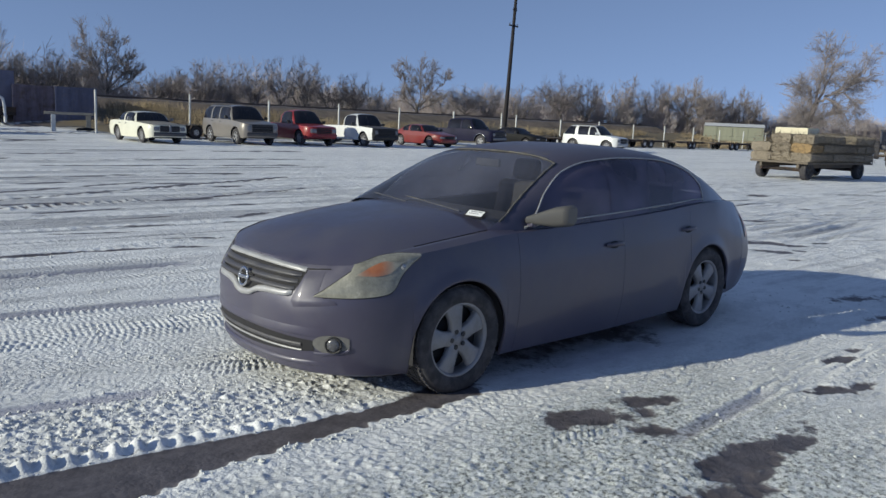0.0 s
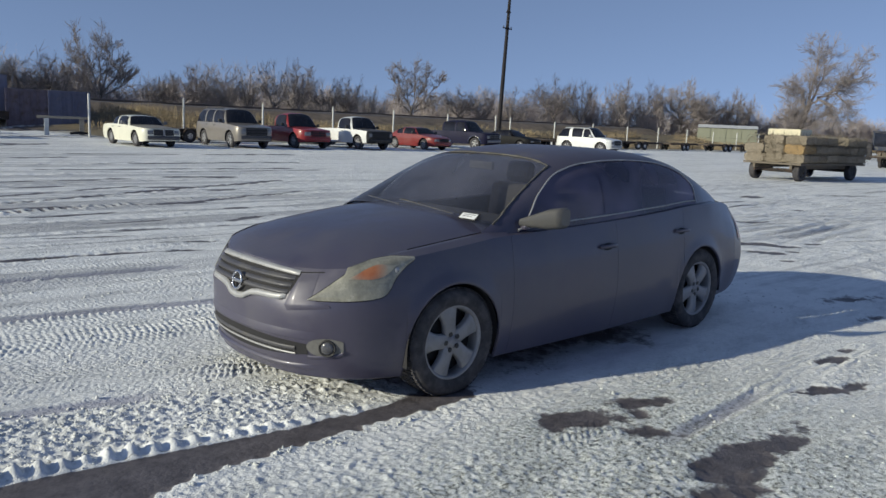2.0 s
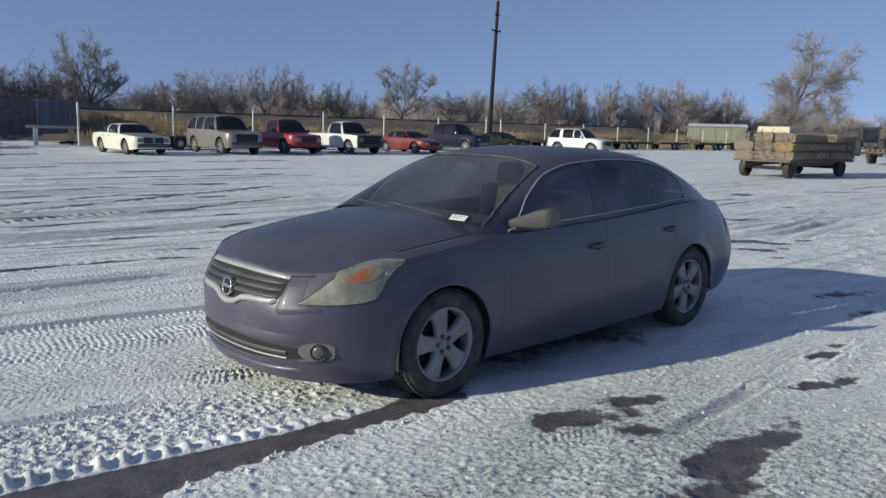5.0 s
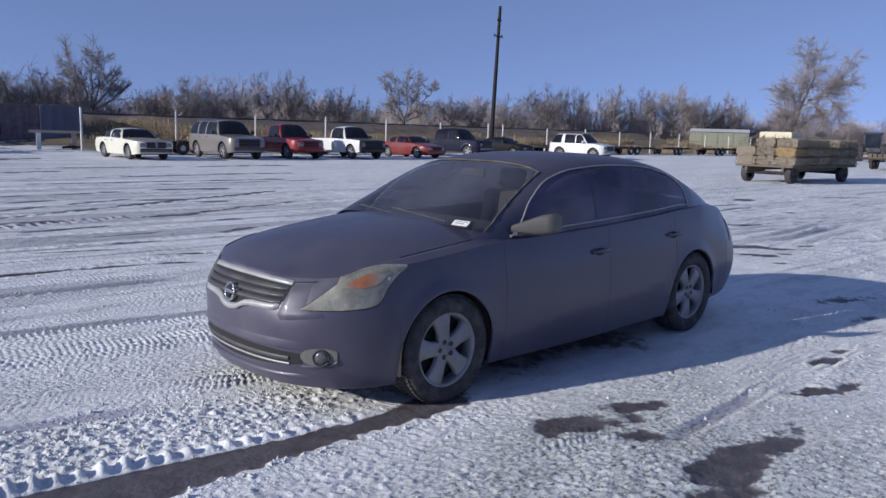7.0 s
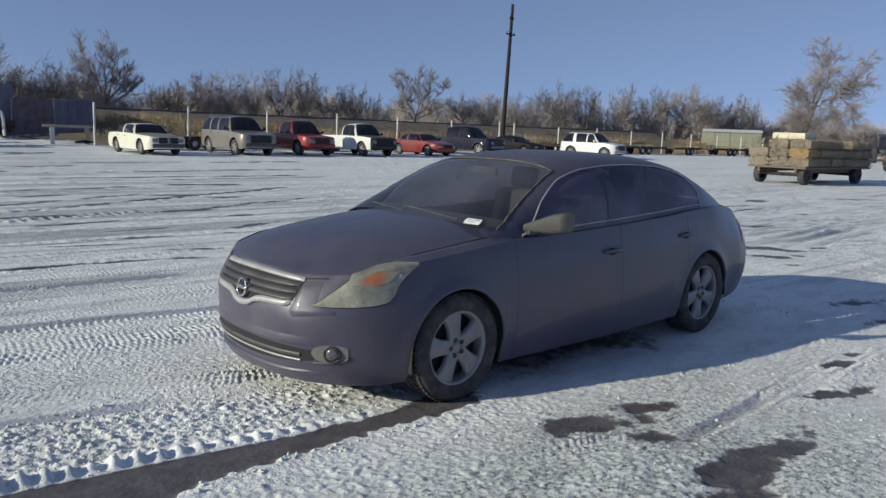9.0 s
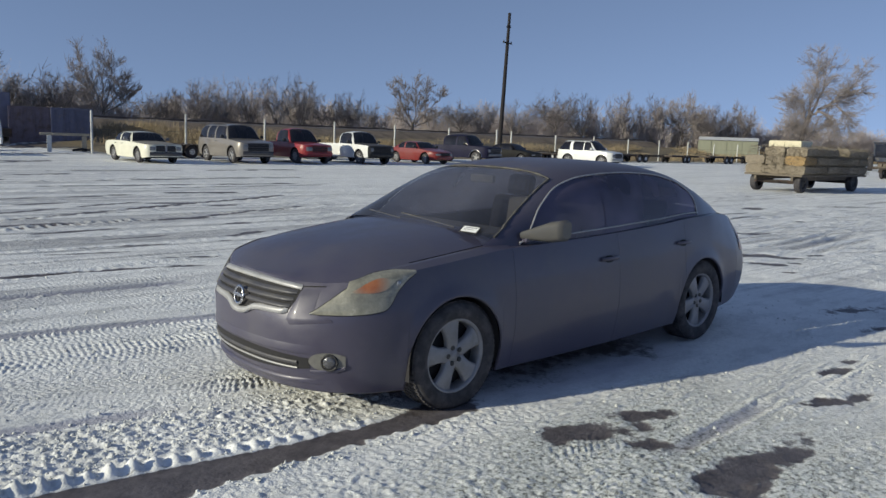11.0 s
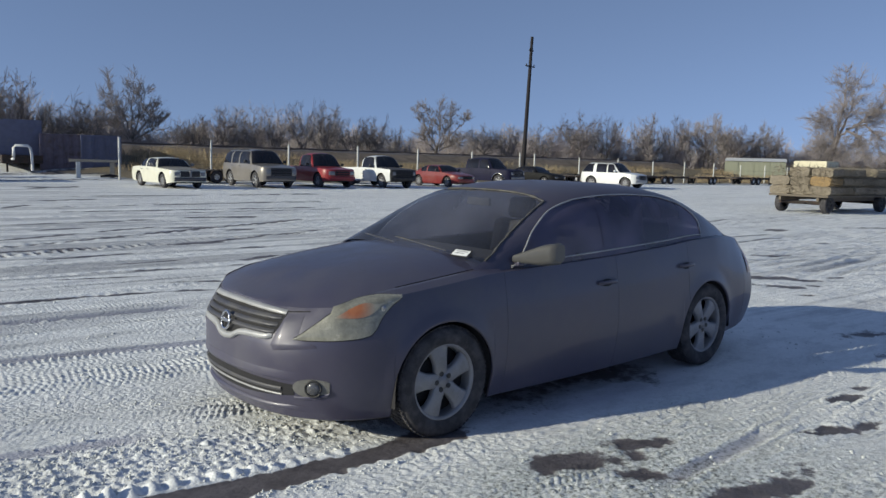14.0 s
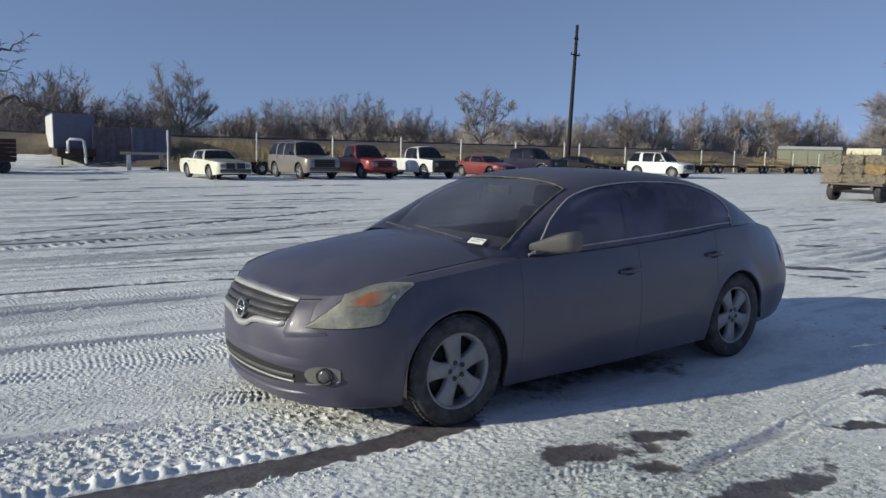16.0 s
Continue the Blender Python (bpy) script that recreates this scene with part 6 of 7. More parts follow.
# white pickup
# bonnet and nose coloured dark for the shade they stand in
s, a, b = family("pickup", 5.4, 1.95, 1.82, 3.25, 0.95, 1.03, 1.10, 1.10, 1.06, 1.5, 2.05, 2.85, 3.12, 0.38, 0.95, 0.34, posts=(), bed_floor=0.74, bed_end=0, bonnet_paint=PAINT_WHITE_SHADED, front_paint=BLACK_PLASTIC)
s["seams"] = (None, a + 0.16) + s["seams"][2:]
s["bed_end"] = b - 0.09
s["handles"] = (-0.1,)
white, q = vehicle(s, spot(s, 1, 0, 21.5, 31.6, -91), "pickup_truck", "white boxy regular-cab pickup truck with dark bumper on snow", "truck", PAINT_WHITE, group="parked back row")
face(white, q, s, 1.03, BLACK_PLASTIC, 0.74, 0.28, 0.19, BLACK_PLASTIC, 4, 0.54)

# low orange-red car
s, a, b = family("sedan", 4.6, 1.78, 1.36, 2.65, 0.95, 0.72, 0.90, 0.92, 0.92, 1.45, 2.05, 3.15, 4.0, 0.32, 0.2, 0.20)
coupe, q = vehicle(s, spot(s, 1, 0, 26.9, 32.2, -87), "compact_car", "low orange-red car parked on snow", "car", PAINT_ORANGE, group="parked back row")
face(coupe, q, s, 0.72, BLACK_PLASTIC, 0.58, 0.34, 0.13, PAINT_ORANGE, 2, 0.42)

# dark blue crew pickup
s, a, b = family("pickup", 5.8, 2.0, 1.92, 3.55, 0.98, 1.08, 1.16, 1.17, 1.10, 1.5, 2.1, 3.5, 3.8, 0.40, 0.7, 0.36, posts=((-0.15, -0.05),), bed_floor=0.78, bed_end=0)
s["bed_end"] = b - 0.09
blue, q = vehicle(s, spot(s, 1, 0, 32.35, 33.3, -79), "pickup_truck", "dark blue crew-cab pickup truck with bright wheel-arch trim", "truck", PAINT_BLUE, group="parked back row")
face(blue, q, s, 1.08, CHROME_DULL, 0.74, 0.28, 0.20, CHROME_DULL, 3, 0.60)
for wx in s["wheels"]:
    for side in (-1, 1):
        arc = [q.point(q.u_at(wx - (s["arch"] + 0.02) * math.cos(t)), s["tyre"] + (s["arch"] + 0.02) * math.sin(t), 0.012, side) for t in steps(0.15, math.pi - 0.15, 16)]
        part("arch_trim", Mesh().tube(arc, 0.022, 5), CHROME, blue, "bright metal wheel-arch trim")

# dark sedan next in line
s, a, b = family("sedan", 4.7, 1.78, 1.40, 2.7, 0.95, 0.74, 0.92, 0.94, 0.92, 1.45, 2.05, 3.2, 4.05, 0.32, 0.3, 0.20)
dark, q = vehicle(s, spot(s, 1, 0, 38.3, 34.6, -80), "compact_car", "black sedan parked on snow beside a blue pickup", "car", PAINT_BLACK, group="parked back row")
face(dark, q, s, 0.74, BLACK_PLASTIC, 0.58, 0.34, 0.13, PAINT_BLACK, 2, 0.42)

# white sport utility standing apart
s, a, b = family("suv", 4.8, 1.92, 1.84, 2.79, 0.90, 0.98, 1.10, 1.10, 1.06, 1.36, 2.10, 4.05, 4.64, 0.385, 0.45, 0.30, posts=((0.10, 0.16), (1.05, 1.28)), spokes=6)
s["handles"] = (0.15, 1.15)
s["mirror_mat"] = s["handle_mat"] = PAINT_WHITE
wsuv, q = vehicle(s, spot(s, 1, 0, 41.4, 29.7, -83), "sport_utility", "white sport utility vehicle with roof rails on snow", "car", PAINT_WHITE, group="parked back row")
face(wsuv, q, s, 0.98, CHROME_DULL, 0.68, 0.36, 0.20, FRAME_GREY, 3, 0.52)
for side in (-1, 1):
    p0, p1 = q.canopy(-0.1, 0.66, 0.06, side), q.canopy(1.7, 0.66, 0.06, side)
    part("roof_rail", Mesh().tube([p0 - Vector((0.1, 0, 0.06)), p0, p1, p1 - Vector((-0.1, 0, 0.06))], 0.022, 6), BLACK_PLASTIC, wsuv)

# ---------------------------------------------------------------- flatbed trailers along the fence
WOOD_GREY = surf("weathered_boards", (0.20, 0.165, 0.13), 0.85, var=0.3, scale=6, fine=90, bump=0.4, stretch=(0.4, 6, 6), spread=0.25)
STEEL_RUST = surf("rusty_dark_steel", (0.035, 0.028, 0.026), 0.75, 0.2, 0.3, 5, 60, 0.3, dust=(0.09, 0.05, 0.035))
BLUE_STEEL = surf("faded_blue_container_steel", (0.13, 0.14, 0.215), 0.6, 0.1, 0.15, 2.5, 50, 0.15, dust=(0.20, 0.19, 0.20), dust_at=(0.55, 0.8))
PURPLE_STEEL = surf("dull_maroon_container_steel", (0.15, 0.125, 0.165), 0.65, 0.1, 0.2, 2.5, 50, 0.15, dust=(0.10, 0.07, 0.06))
WHITE_PANEL = surf("white_sheet_metal", (0.70, 0.70, 0.70), 0.5, 0.0, 0.06, 2, 40, 0.05, dust=(0.45, 0.43, 0.42), dust_at=(0.55, 0.85))
GREEN_PANEL = surf("pale_green_siding", (0.27, 0.28, 0.215), 0.7, 0.0, 0.12, 1.5, 30, 0.1, stretch=(6, 6, 0.3))


def flatbed(m, label, length=6.2, width=2.1, deck_z=0.72, group=""):
    t = thing("flatbed_trailer", label, "trailer", m, group)
    hl, hw = length / 2, width / 2
    fr = Mesh()
    for y in (-hw, hw - 0.08):
        fr.box((-hl, y, deck_z - 0.16), (hl, y + 0.08, deck_z + 0.02), 0.01)
    for x in steps(-hl, hl - 0.08, 6):
        fr.box((x, -hw + 0.08, deck_z - 0.13), (x + 0.08, hw - 0.08, deck_z - 0.03))
    part("frame", fr, STEEL_RUST, t)
    for k in range(8):
        y = -hw + 0.09 + (width - 0.18) * k / 8
        part("board", Mesh().box((-hl, y, deck_z - 0.03), (hl, y + (width - 0.18) / 8 - 0.012, deck_z + 0.012), 0.004), WOOD_GREY, t)
    tg = Mesh().tube([(hl, -0.6, deck_z - 0.1), (hl + 1.2, 0, deck_z - 0.14), (hl, 0.6, deck_z - 0.1)], 0.05, 6)
    tg.tube([(hl + 1.15, 0, deck_z - 0.1), (hl + 1.15, 0, 0.02)], 0.035, 6)
    part("drawbar", tg, STEEL_RUST, t)
    for x in (-0.45, 0.42):
        for side in (-1, 1):
            wheel(t, x, side * (hw - 0.02 + 0.1), side, 0.36, 0.16, 0.2, 5, WHITE_PANEL, 0.2, False)
            fd = Mesh().grid([[Vector((x + 0.44 * math.cos(a), side * (hw - 0.02), 0.36 + 0.44 * math.sin(a))), Vector((x + 0.44 * math.cos(a), side * (hw + 0.22), 0.36 + 0.44 * math.sin(a)))] for a in steps(0.1, math.pi - 0.1, 8)])
            part("mudguard", fd, STEEL_RUST, t)
    return t


first = flatbed(pose(14.5, 38.2, 0, 0, 0, 4), "dark steel flatbed trailer with board deck by the fence", group="trailers along the fence")
rng = random.Random(5)
for x, y, r in ((23.5, 38.8, -3), (31.0, 39.2, 5), (41.8, 39.6, 12), (45.6, 39.8, 60), (50.2, 40.0, 75), (53.8, 39.6, 20), (59.6, 39.4, -8), (66.5, 39.0, 6), (73.4, 38.0, -5), (80.5, 37.6, 8)):
    copy_thing(first, pose(x, y, 0, 0, 0, r))

# ---------------------------------------------------------------- fence, railway bank, pole
POST_WHITE = surf("white_post_paint", (0.62, 0.62, 0.60), 0.7, var=0.08, scale=5, bump=0.1)
WIRE = surf("fence_wire", (0.16, 0.15, 0.15), 0.6, 0.6)
POLE_WOOD = surf("tarred_pole_wood", (0.022, 0.019, 0.022), 0.9, var=0.3, scale=3, fine=60, bump=0.4, stretch=(6, 6, 0.5))
fence = thing("fence", "long wire fence with tall white posts", "fence", kind="structure")
post_x = [10.5, 16.0, 21.4, 26.9, 32.3, 37.8, 43.3, 45.1, 51.0, 56.7, 62.4, 68.0, 73.7, 79.4, 85.0, 90.6, 96.0]
for i, x in enumerate(post_x):
    h = 2.45 + 0.05 * math.sin(i * 2.3)
    if x > 48:
        h -= 0.15 + 0.006 * (x - 48)
    p = Mesh().tube([(x, 42.0, -0.1), (x + 0.02 * math.sin(i * 1.7), 42.0, h - 0.04), (x + 0.02 * math.sin(i * 1.7), 42.0, h)], [0.065, 0.062, 0.045], 8)
    part("post", p, POST_WHITE, fence)
for z in (0.5, 0.95, 1.4):
    part("wire", Mesh().tube([(x, 41.93, z + 0.02 * math.sin(i)) for i, x in enumerate(post_x)], 0.008, 4), WIRE, fence)

BALLAST = surf("dark_ballast", (0.165, 0.142, 0.135), 0.95, var=0.35, scale=3, fine=25, bump=0.6, bdist=0.05)
RAIL_STEEL = surf("rusty_rail_steel", (0.15, 0.115, 0.10), 0.6, 0.3, 0.2, 3, 40, 0.1)
rail_way = thing("railway_bank", "dark ballast bank with two steel rails behind the fence", "railway", kind="structure")
prof = [(61.2, 2.10), (61.8, 2.26), (65.4, 2.28), (67.2, 1.2)]
rows = []
for i, x in enumerate(steps(-60, 96, 78)):
    rows.append([Vector((x, y + 0.12 * math.sin(i * 1.3 + y), z + 0.06 * math.sin(i * 2.1 + y * 3))) for y, z in prof])
part("ballast", Mesh().grid(rows), BALLAST, rail_way)
VERGE = surf("dry_verge", (0.22, 0.168, 0.125), 0.95, var=0.35, scale=0.9, fine=9, bump=0.7, bdist=0.08)
rows = [[Vector((x, y + 0.12 * math.sin(i * 1.3 + y), z + 0.06 * math.sin(i * 2.1 + y * 3))) for y, z in ((56.6, -0.3), (58.6, 1.15), (60.0, 1.72), (61.2, 2.12))] for i, x in enumerate(steps(-60, 96, 78))]
part("verge", Mesh().grid(rows), VERGE, rail_way, "dry grassy slope below the ballast")
for y in (62.4, 63.9):
    part("rail", Mesh().box((-60, y - 0.04, 2.28), (96, y + 0.04, 2.42)), RAIL_STEEL, rail_way)

pole = thing("utility_pole", "tall dark wooden utility pole with short crossarms", "pole", Matrix.Translation((45.73, 44.0, 0.1)) @ Matrix.Rotation(radians(2.6), 4, "Y"))
part("shaft", Mesh().tube([(0, 0, -0.3), (0, 0, 4), (0, 0, 8), (0, 0, 12.5)], [0.20, 0.18, 0.155, 0.125], 10), POLE_WOOD, pole)
for z, w in ((9.95, 0.55), (11.3, 0.25)):
    part("crossarm", Mesh().box((-w, -0.06, z - 0.05), (w, 0.06, z + 0.05), 0.01), POLE_WOOD, pole)
    for x in (-w + 0.08, w - 0.08):
        part("insulator", Mesh().lathe([(0.03, 0), (0.05, 0.05), (0.03, 0.10), (0.045, 0.14), (0.0, 0.17)], (x, 0, z + 0.05), 8, "z"), BLACK_PLASTIC, pole)

# ---------------------------------------------------------------- containers, box trailer, rack
def container(m, label, mat, w=2.44, d=6.06, h=2.64):
    c = thing("shipping_container", label, "container", m, "containers by the railway")
    for name, x0, y0, x1, y1 in (("side_wall", -w / 2, 0, w / 2, 0), ("side_wall", w / 2, 0, w / 2, d), ("side_wall", w / 2, d, -w / 2, d), ("side_wall", -w / 2, d, -w / 2, 0)):
        n = int(math.hypot(x1 - x0, y1 - y0) / 0.14)
        nx, ny = (y1 - y0), -(x1 - x0)
        L = math.hypot(nx, ny)
        lo, hi = [], []
        for i in range(n + 1):
            t = i / n
            off = -0.03 if (i // 2) % 2 else 0.0
            px, py = x0 + (x1 - x0) * t + nx / L * off, y0 + (y1 - y0) * t + ny / L * off
            lo.append(Vector((px, py, 0.15))), hi.append(Vector((px, py, h - 0.1)))
        part(name, Mesh().grid([lo, hi], False), mat, c)
    fr = Mesh()
    for x in (-w / 2, w / 2):
        for y in (0, d):
            fr.box((x - 0.07, y - 0.07, 0), (x + 0.07, y + 0.07, h), 0.01)
    for z in (0.08, h - 0.06):
        for y in (0, d):
            fr.box((-w / 2, y - 0.06, z - 0.07), (w / 2, y + 0.06, z + 0.07), 0.01)
        for x in (-w / 2, w / 2):
            fr.box((x - 0.06, 0, z - 0.07), (x + 0.06, d, z + 0.07), 0.01)
    part("frame", fr, mat, c)
    part("top_panel", Mesh().box((-w / 2, 0, h - 0.05), (w / 2, d, h - 0.01)), mat, c)
    for x in (-0.5, -0.25, 0.25, 0.5):
        part("lock_rod", Mesh().tube([(x, -0.06, 0.2), (x, -0.06, h - 0.15)], 0.02, 6), mat, c)
    return c


container(pose(10.2, 53.0, 0.05, 0, 0, -12), "dull maroon steel shipping container on snow", PURPLE_STEEL)
container(pose(12.6, 52.3, 0.05, 0, 0, -12), "faded blue steel shipping container on snow", BLUE_STEEL)

bt = thing("box_trailer", "tall white and blue box trailer with white gooseneck", "trailer", pose(7.95, 54.0, 0.05, 0, 0, -7))
part("cargo_box", Mesh().box((-1.3, 0, 1.16), (1.3, 8.0, 3.52), 0.03), BLUE_STEEL, bt)
part("side_panel", Mesh().box((-1.34, 0.1, 1.2), (-1.305, 7.9, 3.47), 0.01), WHITE_PANEL, bt, "white side panel")
part("frame", Mesh().box((-1.2, -1.2, 0.62), (1.2, 8.0, 1.155), 0.02), STEEL_RUST, bt)
gn = Mesh().tube([(-0.62, -1.2, 0.9), (-0.62, -2.40, 0.93), (-0.62, -2.56, 1.08), (-0.62, -2.6, 1.66), (-0.54, -2.6, 1.78), (0.16, -2.6, 1.78), (0.32, -2.6, 1.66), (0.40, -2.6, 1.2), (0.42, -2.6, 0.2)], 0.085, 8)
part("gooseneck", gn, WHITE_PANEL, bt, "white tubular gooseneck")
for side in (-1, 1):
    for y in (5.2, 6.1):
        w = Mesh().lathe([(0.22, -0.12), (0.4, -0.12), (0.42, 0), (0.4, 0.12), (0.22, 0.12), (0.0, 0.1)], (side * 1.2, y, 0.42), 20, "x", side)
        part("wheel", w, RUBBER, bt)
part("landing_leg", Mesh().box((-0.9, -0.35, 0), (-0.78, -0.23, 0.6), 0.01), STEEL_RUST, bt)

rack = thing("timber_rack", "weathered timber rail on two stout posts in snow", "rack", pose(9.65, 43.7, 0.12, 0, 0, -16))
PALE_WOOD = surf("pale_weathered_timber", (0.40, 0.345, 0.27), 0.85, var=0.25, scale=6, fine=90, bump=0.3, stretch=(0.4, 6, 6))
part("rail", Mesh().box((-1.35, -0.12, 0.85), (1.35, 0.12, 1.0), 0.02), PALE_WOOD, rack)
part("post", Mesh().box((-1.0, -0.13, -0.36), (-0.76, 0.13, 0.85), 0.02), POST_WHITE, rack, "white-painted post")
part("post", Mesh().box((0.8, -0.13, -0.36), (1.06, 0.13, 0.85), 0.02), PALE_WOOD, rack)
log = thing("log", "dark fallen log half buried in snow", "log", pose(10.35, 43.3, 0.16))
part("trunk", Mesh().tube([(-0.5, 0, 0.0), (0.0, 0.06, 0.05), (0.5, -0.06, 0.02)], [0.06, 0.09, 0.05], 8), POLE_WOOD, log)

wagon = thing("farm_wagon", "dark red high-sided farm wagon at the yard's edge", "wagon", pose(0.4, 40.6, 0.02, 0, 0, 8))
RED_OLD = surf("faded_red_boards", (0.05, 0.022, 0.024), 0.8, var=0.3, scale=3, fine=60, bump=0.3)
for k in range(5):
    part("board", Mesh().box((-1.8, -1.0, 0.62 + 0.22 * k), (1.8, -0.95, 0.82 + 0.22 * k), 0.01), RED_OLD, wagon)
    part("board", Mesh().box((1.75, -0.95, 0.62 + 0.22 * k), (1.8, 0.95, 0.82 + 0.22 * k), 0.01), RED_OLD, wagon)
    part("board", Mesh().box((-1.8, 0.95, 0.62 + 0.22 * k), (1.8, 1.0, 0.82 + 0.22 * k), 0.01), RED_OLD, wagon)
part("floor", Mesh().box((-1.8, -0.95, 0.55), (1.75, 0.95, 0.61)), RED_OLD, wagon)
for x in (-1.2, 1.2):
    for side in (-1, 1):
        wheel(wagon, x, side * 0.9, side, 0.34, 0.2, 0.2, 5, STEEL_DARK, 0.1, False)

# ---------------------------------------------------------------- hay trailer
hay_tr = thing("hay_trailer", "low steel farm trailer carrying stacked hay bales", "trailer", pose(28.4, 9.65, 0, 0, 0, -3))
fr = Mesh()
fr.box((-2.92, -1.18, 0.62), (2.72, 1.18, 0.70), 0.01)
for y in (-0.8, 0.7):
    fr.box((-2.85, y, 0.46), (2.65, y + 0.1, 0.62), 0.01)
part("deck", fr, WOOD_GREY, hay_tr)
for x in (-2.4, 2.0):
    part("axle", Mesh().tube([(x, -0.9, 0.36), (x, 0.9, 0.36)], 0.05, 6), STEEL_RUST, hay_tr)
    part("bolster", Mesh().box((x - 0.08, -0.85, 0.38), (x + 0.08, 0.85, 0.46)), STEEL_RUST, hay_tr)
    for side in (-1, 1):
        wheel(hay_tr, x, side * 0.9, side, 0.36, 0.20, 0.24, 5, STEEL_DARK, 0.3, False)
part("drawbar", Mesh().tube([(-2.85, 0, 0.5), (-4.15, 0, 0.45)], 0.05, 6), STEEL_RUST, hay_tr)

HAY = surf("grey_brown_hay", (0.37, 0.31, 0.24), 0.95, var=0.35, scale=5, fine=70, bump=0.9, bdist=0.03, stretch=(1, 4, 8), spread=0.22)
HAY_FRESH = surf("golden_hay", (0.42, 0.28, 0.14), 0.95, var=0.3, scale=5, fine=70, bump=0.9, bdist=0.03, stretch=(1, 4, 8))


def bale_mesh(seed, mat):
    r = random.Random(seed)
    me = Mesh()
    lx, ly, lz = 0.472, 0.405, 0.182
    rows = []
    for i, x in enumerate(steps(-lx, lx, 8)):
        k = 0.985 if i in (0, 8) else 1.0
        ring = []
        for j in range(16):
            a = 2 * math.pi * (j + 0.5) / 16
            ca, sa = math.cos(a), math.sin(a)
            q = 1 / max(abs(ca) ** 12 + abs(sa) ** 12, 1e-6) ** (1 / 12)
            ring.append(Vector((x + r.uniform(-0.02, 0.02), ly * k * ca * q * (1 + r.uniform(-0.045, 0.045)), lz * k * sa * q * (1 + r.uniform(-0.06, 0.06)))))
        rows.append(ring)
    me.grid(rows, False, True)
    me.fan(rows[0]), me.fan(rows[-1])
    return me.data("hay_bale", mat)


bales = [bale_mesh(i, HAY) for i in range(4)] + [bale_mesh(9, HAY_FRESH)]
rng = random.Random(3)
tr_m = hay_tr.matrix_world.copy()
for layer in range(3):
    for i in range(6):
        for j in range(3):
            if layer == 2 and (i == 0 and j == 2 or rng.random() < 0.10):
                continue
            fresh = layer == 1 and i == 0 and j == 0
            ob = new("hay_bale", bales[4] if fresh else bales[rng.randrange(4)])
            ob.matrix_world = tr_m @ pose(-2.38 + i * 0.915 + rng.uniform(-0.04, 0.04), -0.80 + j * 0.79 + rng.uniform(-0.03, 0.03), 0.880 + layer * 0.344, rng.uniform(-2, 2), rng.uniform(-2, 2), rng.uniform(-3, 3))
            tagged(ob, "golden hay bale at the stack's corner" if fresh else "weathered grey-brown hay bale stacked on a farm trailer", "hay bale", "stacked hay bales")
straw = Limbs()
for _ in range(2600):
    face_of = rng.randrange(4)
    u, v = rng.uniform(-1, 1), rng.uniform(0, 1)
    if face_of == 0:
        p, nrm = Vector((-0.09 + 2.74 * u, -1.0 + 2.1 * v, 1.76)), Vector((0, 0, 1))
    elif face_of == 1:
        p, nrm = Vector((-2.86, -1.15 + 2.3 * (u + 1) / 2, 0.72 + 1.02 * v)), Vector((-1, 0, 0))
    else:
        p, nrm = Vector((-0.09 + 2.74 * u, -1.21, 0.72 + 1.02 * v)), Vector((0, -1, 0))
    w = (nrm * rng.uniform(0.1, 0.8) + Vector((rng.gauss(0, 0.7), rng.gauss(0, 0.7), rng.gauss(0, 0.5)))).normalized()
    straw.limb([p - nrm * 0.03, p + w * rng.uniform(0.06, 0.20)], [0.008, 0.004], 3)
loose_straw = new("loose_straw", straw.data("loose_straw", HAY))
loose_straw.matrix_world = tr_m
tagged(loose_straw, "loose ends of straw sticking out of the hay stack", "straw", kind="stuff")
CREAM_FOAM = surf("cream_fibreglass", (0.66, 0.60, 0.44), 0.6, var=0.08, scale=3, bump=0.05)
lid = thing("fibreglass_cover", "cream fibreglass cover lying on the hay bales", "cover", tr_m @ pose(-1.75, -0.02, 1.745, 0, 0, 2))
rows = []
for x in (-0.5, -0.46, 0.46, 0.5):
    k = 0.97 if abs(x) > 0.48 else 1.0
    rows.append([Vector((x, -0.66 * k, 0.0)), Vector((x, -0.66 * k, 0.21)), Vector((x, -0.63 * k, 0.245)), Vector((x, 0.63 * k, 0.245)), Vector((x, 0.66 * k, 0.21)), Vector((x, 0.66 * k, 0.0))])
part("shell", Mesh().grid(rows).fan(rows[0]).fan(rows[-1]), CREAM_FOAM, lid)

# second trailer with boards, and a tractor beyond it
flatbed(pose(51.7, 13.3, 0, 0, 0, 3), "flat trailer loaded with weathered planks", 6.5, 2.2, 0.80)
for k in range(6):
    pk = thing("plank_stack", "stack of weathered planks on a flat trailer", "planks", pose(51.7, 12.5 + 0.3 * k, 0.815, 0, 0, 3))
    for j in range(3):
        part("plank", Mesh().box((-2.9, -0.12, 0.07 * j), (2.9, 0.12, 0.07 * j + 0.06), 0.005), WOOD_GREY, pk)

tractor = thing("tractor", "dark farm tractor with cab standing on snow", "tractor", pose(76.0, 22.9, 0, 0, 0, 200))
TRACTOR_PAINT = surf("dull_dark_blue_paint", (0.03, 0.04, 0.07), 0.5, var=0.2, dust=(0.12, 0.11, 0.10))
part("engine_cover", Mesh().box((-2.3, -0.38, 0.85), (-0.5, 0.38, 1.55), 0.08), TRACTOR_PAINT, tractor)
part("chassis", Mesh().box((-2.2, -0.3, 0.55), (0.9, 0.3, 0.9), 0.04), STEEL_RUST, tractor)
